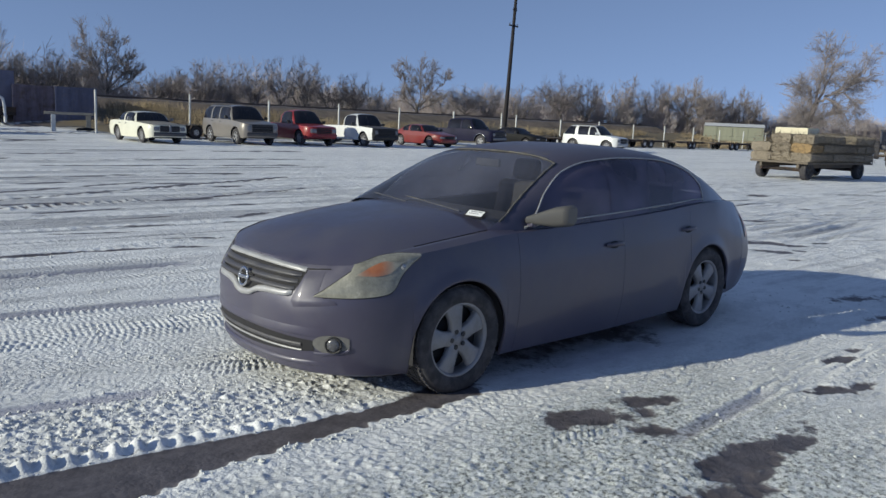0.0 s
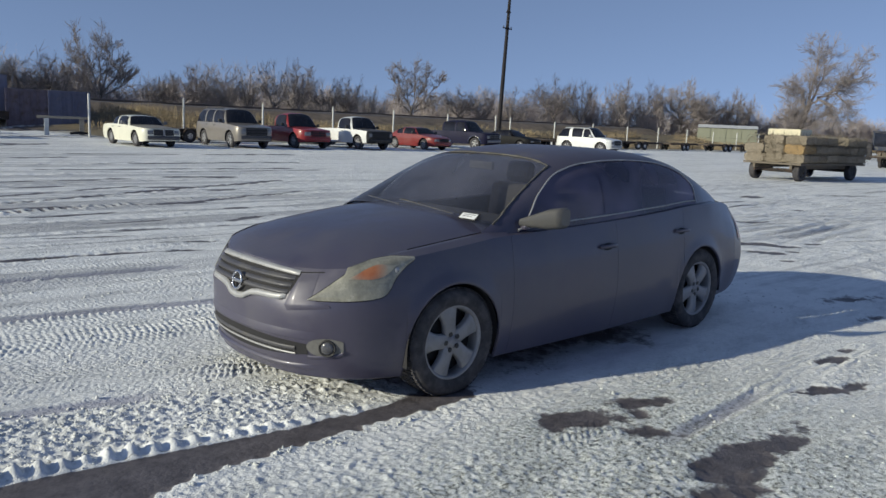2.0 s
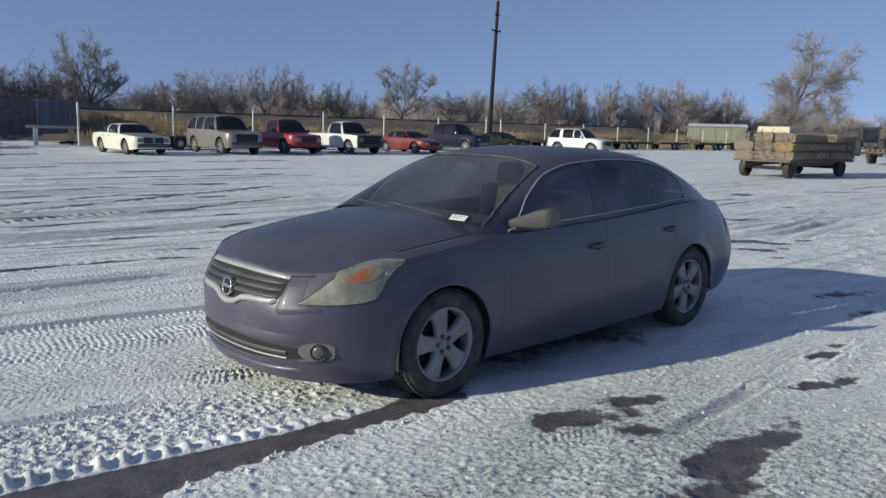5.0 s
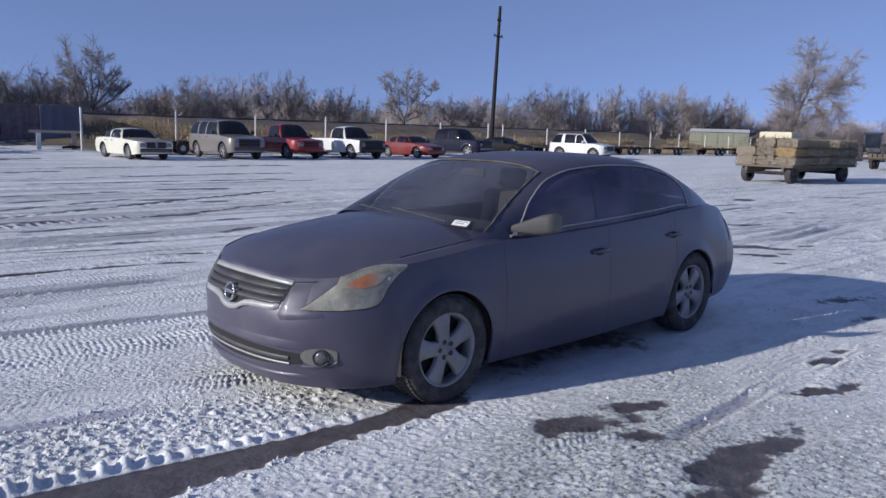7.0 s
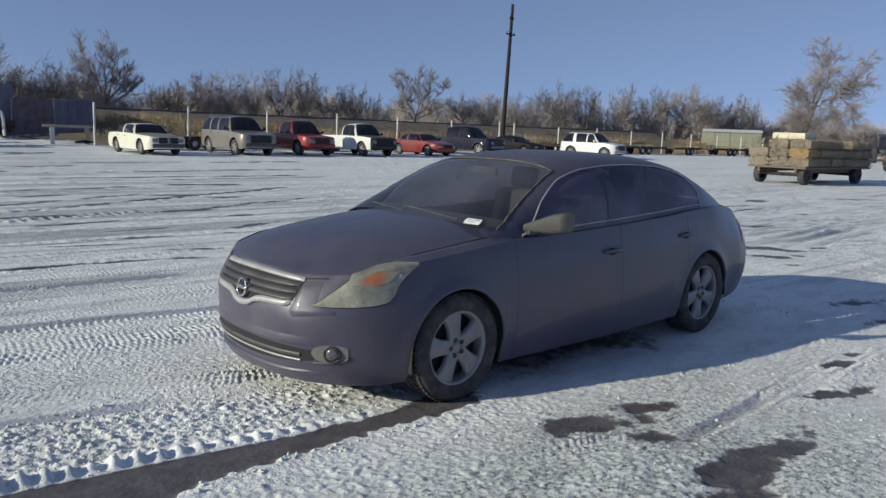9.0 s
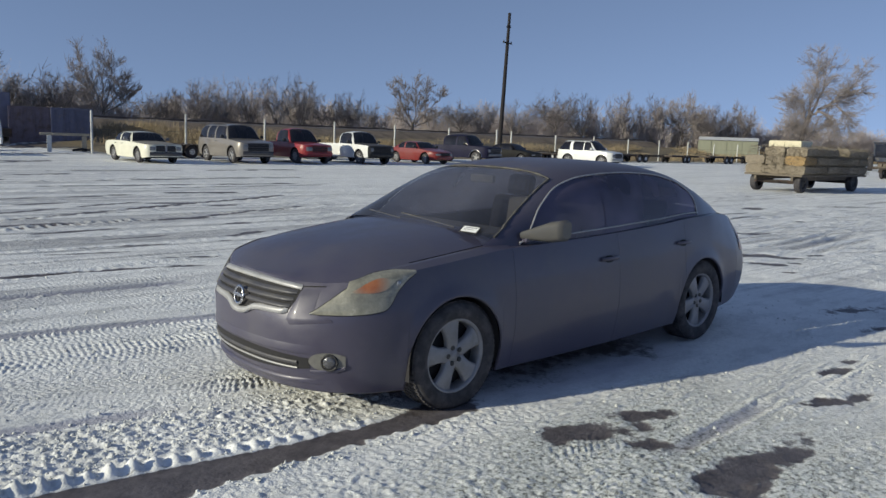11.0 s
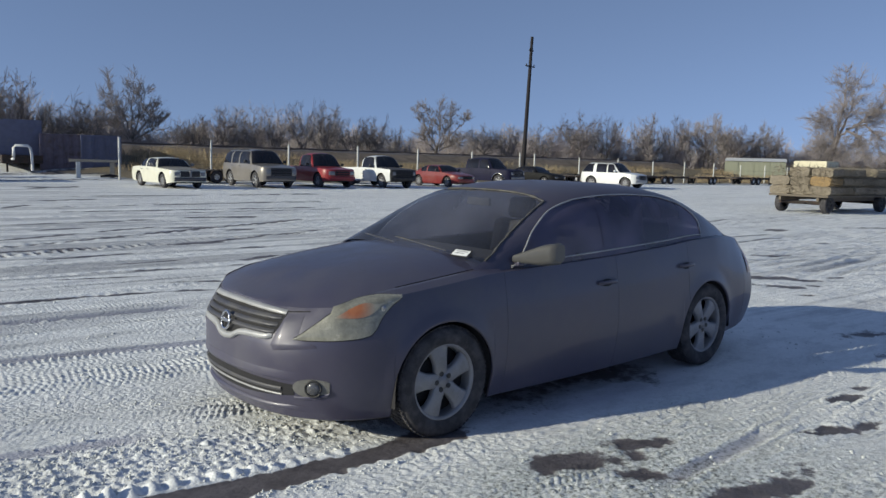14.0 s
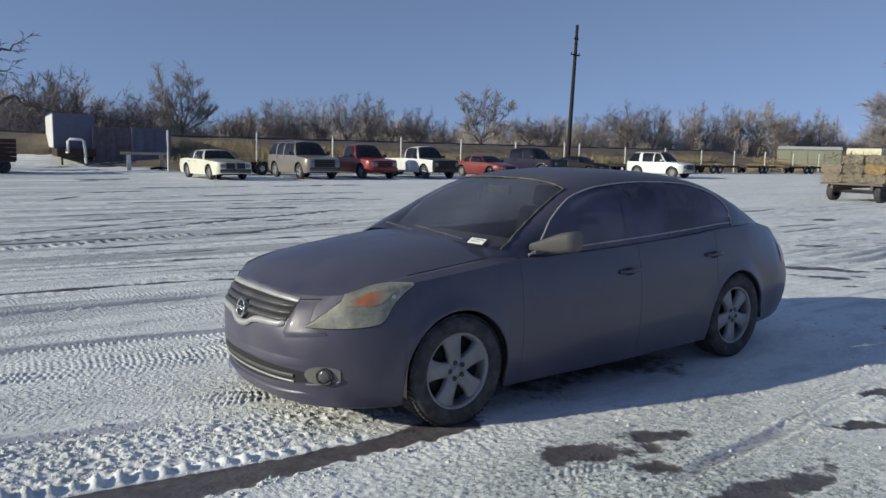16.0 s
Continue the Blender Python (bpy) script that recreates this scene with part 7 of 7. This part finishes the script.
for x in (-0.45, 0.95):
    for side in (-0.7, 0.7):
        part("cab_post", Mesh().box((x - 0.05, side - 0.05, 1.2), (x + 0.05, side + 0.05, 2.6), 0.01), TRACTOR_PAINT, tractor)
part("cab_roof", Mesh().box((-0.6, -0.85, 2.58), (1.1, 0.85, 2.74), 0.06), TRACTOR_PAINT, tractor)
part("cab_base", Mesh().box((-0.5, -0.7, 0.9), (1.0, 0.7, 1.3), 0.04), TRACTOR_PAINT, tractor)
for name, a0, b0 in (("cab_window", (-0.46, -0.65, 1.3), (-0.44, 0.65, 2.55)), ("cab_window", (0.94, -0.65, 1.3), (0.96, 0.65, 2.55)), ("cab_window", (-0.4, -0.71, 1.3), (0.9, -0.69, 2.55)), ("cab_window", (-0.4, 0.69, 1.3), (0.9, 0.71, 2.55))):
    part(name, outward(Mesh().box(a0, b0), (0.25, 0, 1.9)), GLASS_FAR, tractor)
for side in (-1, 1):
    wheel(tractor, 0.6, side * 0.95, side, 0.82, 0.45, 0.45, 5, STEEL_DARK, 0.2, False)
    wheel(tractor, -1.8, side * 0.8, side, 0.48, 0.27, 0.3, 5, STEEL_DARK, 0.2, False)
part("exhaust", Mesh().tube([(-1.3, 0.2, 1.5), (-1.3, 0.2, 2.5)], 0.04, 8), STEEL_RUST, tractor)

# pale green shed
shed = thing("shed", "long pale green metal shed with pale roof", "shed", pose(101.5, 52.0, 0.3, 0, 0, -62))
part("wall", Mesh().box((-3.9, 0, 0), (3.9, 5.5, 2.5), 0.02), GREEN_PANEL, shed)
rf = Mesh()
rf.grid([[Vector((-4.1, -0.2, 2.48)), Vector((-4.1, 2.75, 2.95)), Vector((-4.1, 5.7, 2.48))], [Vector((4.1, -0.2, 2.48)), Vector((4.1, 2.75, 2.95)), Vector((4.1, 5.7, 2.48))]], False)
part("roof", rf, WHITE_PANEL, shed, "pale metal roof")
for x in (-3.2, -1.1, 1.0, 3.1):
    part("wall_panel", Mesh().box((x - 0.9, -0.06, 0.1), (x + 0.9, -0.005, 2.35), 0.01), GREEN_PANEL, shed)


# ---------------------------------------------------------------- bare winter trees
BARK = surf("grey_brown_bark", (0.20, 0.165, 0.14), 0.95, var=0.3, scale=3, fine=40, bump=0.5, bdist=0.02, stretch=(5, 5, 0.7), spread=0.3)
TWIG = surf("brown_twigs", (0.31, 0.268, 0.262), 0.95, var=0.3, scale=0.6, fine=20, bump=0.0, spread=0.3)


def spray(rg, crown, path, radii, reach, boughs, twigs, up, shoots=5):
    """Boughs along a limb, twigs along each bough, fine shoots on each twig."""
    n = len(path) - 1
    for k in range(boughs):
        t = 0.22 + 0.78 * (k + rg.random()) / boughs
        i = min(int(t * n), n - 1)
        p = path[i].lerp(path[i + 1], t * n - i)
        ax = (path[i + 1] - path[i]).normalized()
        off = Vector((rg.gauss(0, 1), rg.gauss(0, 1), rg.gauss(0, 0.7) + up)).normalized()
        d = (ax * rg.uniform(0.3, 0.9) + off * 0.8).normalized()
        L = reach * rg.uniform(0.45, 1.0) * (1.15 - 0.4 * t)
        bend = Vector((rg.gauss(0, 0.12), rg.gauss(0, 0.12), 0.10 * up + rg.gauss(0, 0.08))) * L
        q = [p, p + d * L * 0.5, p + d * L + bend]
        r0 = max(0.36 * radii[i], 0.024)
        crown.limb(q, [r0, r0 * 0.7, 0.010], 3)
        for j in range(twigs):
            u = 0.1 + 0.9 * (j + rg.random()) / twigs
            a, c = (q[0], q[1]) if u < 0.5 else (q[1], q[2])
            v = a.lerp(c, (u * 2) % 1.0)
            w = (d * 0.9 + Vector((rg.gauss(0, 0.55), rg.gauss(0, 0.55), rg.gauss(0, 0.45) + 0.6 * up))).normalized()
            l = L * rg.uniform(0.35, 0.95)
            crown.limb([v, v + w * l], [0.014, 0.005], 3)
            for _ in range(shoots):
                w2 = (w * 1.5 + Vector((rg.gauss(0, 0.5), rg.gauss(0, 0.5), rg.gauss(0, 0.4) + 0.2 * up))).normalized()
                v2 = v + w * l * rg.uniform(0.25, 0.9)
                crown.sliver(v2, v2 + w2 * l * rg.uniform(0.35, 0.85), 0.0085)


def fan(rg, height, width, count, fork):
    """Limbs that rise from a fork and part into a domed crown: across, depth and height along each."""
    out = []
    for k in range(count):
        a = 2 * math.pi * (k + rg.uniform(-0.3, 0.3)) / count
        r = width * rg.uniform(0.25, 0.5) * (0.35 if k == 0 else 1.0)
        top = height * (1 - 0.35 * (2 * r / width) ** 2) * rg.uniform(0.88, 1.0)
        f = fork * rg.uniform(0.75, 1.2)
        out.append([(0, 0, f), (r * 0.35 * math.cos(a), r * 0.35 * math.sin(a), f + (top - f) * 0.32), (r * 0.72 * math.cos(a), r * 0.72 * math.sin(a), f + (top - f) * 0.66), (r * math.cos(a), r * math.sin(a), top)])
    return out


def tree(seed, m, label, limbs, trunk_path, girth, reach=1.6, boughs=12, twigs=8, up=0.5, mat=None, size=1.0, wide=1.0):
    """A leafless tree from the lines of its trunk and main limbs, clothed in boughs, twigs and shoots."""
    rg = random.Random(seed)
    tk, cr = Limbs(), Limbs()
    tp = [Vector(p) * size for p in trunk_path]
    for p in tp:
        p.x *= wide
    tk.limb(tp, [girth * (1 - 0.4 * i / (len(tp) - 1)) for i in range(len(tp))], 8)
    for line in limbs:
        pts = [Vector((p[0], p[1] if len(p) > 2 else 0.0, p[-1])) * size for p in line]
        for p in pts:
            p.x *= wide
        fine = []
        for i in range(len(pts) - 1):
            for k in range(3):
                fine.append(pts[i].lerp(pts[i + 1], k / 3) + Vector((rg.gauss(0, 0.09), rg.gauss(0, 0.16), rg.gauss(0, 0.07))) * (1 if i or k else 0))
        fine.append(pts[-1])
        rad = [max(0.022, girth * 0.40 * (1 - 0.90 * i / (len(fine) - 1))) for i in range(len(fine))]
        cr.limb(fine, rad, 5)
        spray(rg, cr, fine, rad, reach, boughs, twigs, up)
    t = thing("bare_tree", label, "tree", m, "bare trees of the tree line")
    for nm, l, mt in (("trunk", tk, BARK), ("crown", cr, mat or TWIG)):
        ob = new(nm, l.data(nm, mt))
        ob.parent = t
    return t


def facing(x, y, z):
    """A pose whose x axis runs across the line of sight from the yard's entrance."""
    return Matrix.Translation((x, y, z)) @ Matrix.Rotation(math.atan2(y + 4.2, x + 4.4) - math.pi / 2, 4, "Z")


# single trees that stand out
tree(19, facing(88.0, 36.2, 0.2), "large leafless cottonwood with broad leaning crown",
     [[(1.3, 6.0), (1.4, 8.2), (2.0, 11.6), (1.7, 14.8)], [(1.6, 6.6), (3.0, 9.8), (4.0, 13.4)], [(1.4, 6.4), (3.8, 7.6), (6.2, 9.1), (8.2, 11.0), (8.9, 12.9)], [(2.6, 7.2), (5.2, 8.2), (7.2, 9.0), (9.0, 9.4)],
      [(0.9, 5.0), (0.4, 7.8), (-2.0, 8.6)], [(3.6, 7.6), (5.4, 7.8), (7.2, 6.2), (7.0, 4.0)], [(2.6, 7.0), (4.6, 6.4), (5.4, 4.4)], [(0.6, 3.4), (-0.6, 5.0), (-0.8, 7.2)], [(0.2, 2.0), (1.6, 3.6), (3.0, 4.8)], [(0.0, 1.6), (-1.0, 3.2), (-0.9, 4.8)]],
     [(0, 0, -0.3), (0.2, 0, 2.2), (0.9, 0, 4.8), (1.5, 0, 6.6)], 0.42, 2.0, 26, 13, 0.0, size=0.87, wide=0.78)
tree(12, facing(58.9, 72.0, 0.8), "leafless spreading tree with open rounded crown",
     [[(0.0, 3.2), (-1.2, 5.4), (-2.9, 7.2), (-3.4, 8.6)], [(-0.1, 3.4), (-0.8, 6.4), (-1.6, 9.2)], [(0.3, 3.4), (0.6, 6.2), (0.4, 9.5)], [(0.4, 3.2), (2.0, 6.2), (2.3, 8.9)], [(0.5, 2.9), (2.4, 5.0), (4.2, 6.8), (4.6, 8.0)], [(-0.2, 2.6), (-1.8, 3.9), (-2.2, 5.2)], [(0.5, 2.6), (2.6, 3.6), (4.4, 4.6)]],
     [(0, 0, -0.4), (0.0, 0, 1.6), (0.2, 0, 3.4)], 0.26, 1.4, 18, 11, 0.4, size=0.80)
tree(13, facing(22.6, 76.2, 0.8), "leafless tall tree behind the railway bank",
     [[(0.1, 2.6), (-0.6, 5.2), (-1.8, 7.4), (-2.4, 8.6)], [(0.2, 3.0), (0.2, 6.4), (0.4, 9.1)], [(0.3, 3.2), (1.4, 6.0), (1.8, 8.4)], [(0.3, 2.4), (2.2, 3.6), (3.6, 4.9)], [(-0.1, 2.2), (-1.6, 3.8), (-3.2, 5.2)], [(0.3, 2.8), (2.0, 5.0), (2.8, 6.6)], [(-0.1, 2.6), (-1.2, 5.0), (-3.0, 6.8)]],
     [(0, 0, -0.4), (0.1, 0, 1.6), (0.25, 0, 3.2)], 0.22, 1.6, 18, 11, 0.5, size=0.84)
tree(14, facing(0.5, 45.8, 0.3), "old leafless tree with crooked drooping limbs",
     [[(0.2, 4.6), (1.4, 5.9), (2.6, 6.4), (3.2, 6.9)], [(0.1, 4.0), (1.4, 5.0), (2.6, 5.3)], [(0.2, 2.4), (1.6, 3.2), (2.6, 3.9), (3.2, 3.4), (4.3, 3.1)], [(0.0, 4.6), (-1.0, 7.0), (-0.6, 9.6)], [(0.1, 4.8), (0.6, 7.4), (1.0, 9.8)], [(-0.1, 3.6), (-2.4, 5.4), (-4.2, 6.0)]],
     [(0, 0, -0.3), (0.1, 0, 2.4), (0.0, 0, 4.9)], 0.42, 0.9, 8, 5, -0.2, BARK)

seeds = random.Random(31)
kinds = [tree(21 + i, Matrix.Translation((x, y, 0.3)), "leafless tree with rounded crown in the far tree line", fan(seeds, 8.0, w, n, f), [(0, 0, -0.3), (0.03, 0, f * 0.6), (0, 0, f * 1.2)], 0.19, rch, 11, 9, 0.45)
         for i, (x, y, w, n, f, rch) in enumerate(((12.5, 77.0, 6.8, 8, 1.5, 1.45), (9.0, 74.0, 7.0, 9, 2.2, 1.5), (5.5, 79.0, 6.4, 9, 1.8, 1.4), (108.3, 58.5, 9.0, 11, 2.8, 1.7)))]
rg = random.Random(77)
# the other trees of the line: place, height of the crown, its width
TREE_LINE = [(15.6, 75.4, 6.1, 6.2), (17.5, 72.8, 6.4, 5.1), (26.5, 73.9, 5.2, 3.0), (29.9, 76.9, 5.8, 3.8), (30.6, 72.2, 6.5, 4.8), (34.0, 72.8, 7.0, 4.9), (36.7, 72.5, 7.1, 4.6), (39.7, 72.0, 8.2, 4.6), (41.9, 70.7, 7.6, 5.2), (45.3, 70.9, 6.5, 4.8), (48.6, 71.0, 6.9, 4.7),
             (52.1, 70.9, 5.7, 4.2), (66.2, 70.8, 6.7, 5.6), (70.0, 69.9, 6.7, 5.4), (75.5, 69.9, 7.4, 5.0), (85.4, 70.8, 9.4, 7.2), (88.6, 68.4, 9.2, 6.6), (97.0, 67.1, 10.0, 7.4), (100.9, 65.0, 10.0, 6.8), (105.3, 61.8, 10.2, 8.2), (111.9, 55.9, 9.3, 6.3), (28.4, 74.5, 5.4, 3.6), (32.4, 75.0, 6.6, 4.6), (44.0, 74.0, 7.0, 4.8), (50.5, 75.0, 6.4, 4.6), (1.5, 72.0, 6.2, 5.6)]
for x, y, h, w in TREE_LINE:
    k = kinds[rg.randrange(2) + (2 if x > 60 else 0)] if w > 4.4 else kinds[rg.randrange(3)]
    copy_thing(k, Matrix.Translation((x, y, 0.3)) @ Matrix.Rotation(rg.uniform(0, 6.28), 4, "Z") @ Matrix.Diagonal((w / 7.6, w / 7.6, h / 8.4, 1)))


# ---------------------------------------------------------------- brush under the trees, one mass
def brush_cluster(seed, height, width, stems):
    """A domed thicket of thin stems with many side shoots."""
    rr = random.Random(seed)
    li = Limbs()
    for _ in range(stems):
        a, r = rr.uniform(0, 2 * math.pi), width * 0.5 * math.sqrt(rr.random())
        x, y = r * math.cos(a), r * math.sin(a) * 0.7
        h = height * (1 - 0.55 * (2 * r / width) ** 2) * rr.uniform(0.72, 1.0)
        base = Vector((x * 0.6, y * 0.6, -0.2))
        tip = Vector((x + rr.gauss(0, 0.15), y + rr.gauss(0, 0.15), h))
        mid = base.lerp(tip, 0.5) + Vector((rr.gauss(0, 0.15), rr.gauss(0, 0.15), 0.1))
        li.limb([base, mid, tip], [0.034, 0.024, 0.008], 3)
        for _k in range(11):
            t = rr.uniform(0.15, 1.0)
            q = base.lerp(mid, t * 2) if t < 0.5 else mid.lerp(tip, t * 2 - 1)
            w = Vector((rr.gauss(0, 0.55), rr.gauss(0, 0.55), rr.uniform(0.1, 1.0))).normalized() * height * rr.uniform(0.10, 0.24)
            li.limb([q, q + w], [0.018, 0.007], 3)
            for _j in range(4):
                p = q + w * rr.uniform(0.2, 1.0)
                li.sliver(p, p + (w * 0.5 + Vector((rr.gauss(0, 0.3), rr.gauss(0, 0.3), rr.uniform(-0.1, 0.5)))) * rr.uniform(0.5, 1.1), 0.018)
    return np.array(li.v, dtype=np.float32), np.array(li.f, dtype=np.int32)


def mass(name, label, clusters, places, mat):
    vs, fs, base = [], [], 0
    for k, x, y, z, a, sx, sz in places:
        v, f = clusters[k]
        c, s_ = math.cos(a), math.sin(a)
        w = np.stack([(v[:, 0] * c - v[:, 1] * s_) * sx + x, (v[:, 0] * s_ + v[:, 1] * c) * sx + y, v[:, 2] * sz + z], -1)
        vs.append(w), fs.append(f + base)
        base += len(v)
    v, f = np.concatenate(vs), np.concatenate(fs)
    me = bpy.data.meshes.new(name)
    me.vertices.add(len(v))
    me.vertices.foreach_set("co", v.astype(np.float32).ravel())
    me.loops.add(f.size)
    me.polygons.add(len(f))
    me.loops.foreach_set("vertex_index", f.ravel())
    me.polygons.foreach_set("loop_start", np.arange(0, f.size, 4, dtype=np.int32))
    me.update(calc_edges=True)
    me.materials.append(mat)
    return tagged(new(name, me), label, "brush", kind="stuff")


clusters = [brush_cluster(i, 5.2, 5.4, 24) for i in range(5)]
BRUSH = surf("dense_brown_brush", (0.435, 0.375, 0.368), 0.95, var=0.30, scale=0.15, fine=3, bump=0.0)
rg = random.Random(9)
places = []
for i in range(56):
    x = -14 + i * 1.95 + rg.uniform(-0.8, 0.8)
    y0 = np.interp(x, [-14, 10, 30, 60, 80, 94], [82, 79, 83, 87, 78, 72])
    big = np.interp(x, [-14, 10, 22, 28, 34, 40, 50, 60, 70, 80, 94], [1.15, 1.2, 1.15, 0.7, 0.95, 1.15, 1.15, 0.95, 1.05, 1.2, 1.3])
    for row in range(2):
        places.append((rg.randrange(5), x, y0 - 3 + row * 6 + rg.uniform(-2, 2), 0.5, rg.uniform(0, 6.28), rg.uniform(0.85, 1.2), big * rg.uniform(0.88, 1.08)))
for i in range(42):
    x = 94 + i * 1.95 + rg.uniform(-0.8, 0.8)
    y0 = np.interp(x, [94, 103, 110, 125, 160, 175], [67, 64, 61, 54, 40, 30])
    big = np.interp(x, [94, 110, 125, 175], [1.35, 1.3, 1.2, 0.9])
    for row in range(2):
        places.append((rg.randrange(5), x, y0 + row * 4 + rg.uniform(-1.5, 1.5), 0.3, rg.uniform(0, 6.28), rg.uniform(0.85, 1.2), big * rg.uniform(0.88, 1.08)))
for i in range(32):
    x = -12 + i * 3.2 + rg.uniform(-1, 1)
    y0 = np.interp(x, [-14, 10, 30, 60, 92], [74, 72, 74, 76, 70])
    places.append((rg.randrange(5), x, y0, 0.6, rg.uniform(0, 6.28), rg.uniform(0.9, 1.3), rg.uniform(0.5, 0.72)))
mass("brush", "dense leafless brown brush under the far trees", clusters, places, BRUSH)

# dry grass on the bank behind the fence
def grass_cluster(seed):
    rr = random.Random(seed)
    li = Limbs()
    for _ in range(90):
        x, y = rr.uniform(-1.6, 1.6), rr.uniform(-0.8, 0.8)
        h = rr.uniform(0.35, 0.95)
        d = Vector((rr.uniform(-0.35, 0.35), rr.uniform(-0.35, 0.35), 1)) * h
        li.limb([Vector((x, y, -0.05)), Vector((x, y, 0)) + d * 0.6, Vector((x, y, 0)) + d + Vector((rr.uniform(-0.1, 0.1), 0, -0.05))], [0.018, 0.014, 0.006], 3)
    return np.array(li.v, dtype=np.float32), np.array(li.f, dtype=np.int32)


DRY = surf("dry_tan_grass", (0.40, 0.31, 0.20), 0.95, var=0.3, scale=0.3, fine=5, bump=0.0)
gc = [grass_cluster(i) for i in range(3)]
places = []
for i in range(60):
    x, y = rg.uniform(15.5, 34.0), rg.uniform(44.0, 56.5)
    t = max(0.0, min(1.0, (y - 47.0) / 12.0))
    places.append((rg.randrange(3), x, y, 1.4 * t * t * (3 - 2 * t), rg.uniform(0, 6.28), rg.uniform(0.9, 1.4), rg.uniform(0.8, 1.3)))
for i in range(130):
    x = 14.5 + i * 0.95 + rg.uniform(-0.6, 0.6)
    y = 42.6 + rg.uniform(0, 14)
    t = max(0.0, min(1.0, (y - 47.0) / 12.0))
    places.append((rg.randrange(3), x, y, 1.4 * t * t * (3 - 2 * t), rg.uniform(0, 6.28), rg.uniform(0.8, 1.3), rg.uniform(0.7, 1.2)))
mass("dry_grass", "tall dry tan grass on the bank behind the fence", gc, places, DRY)
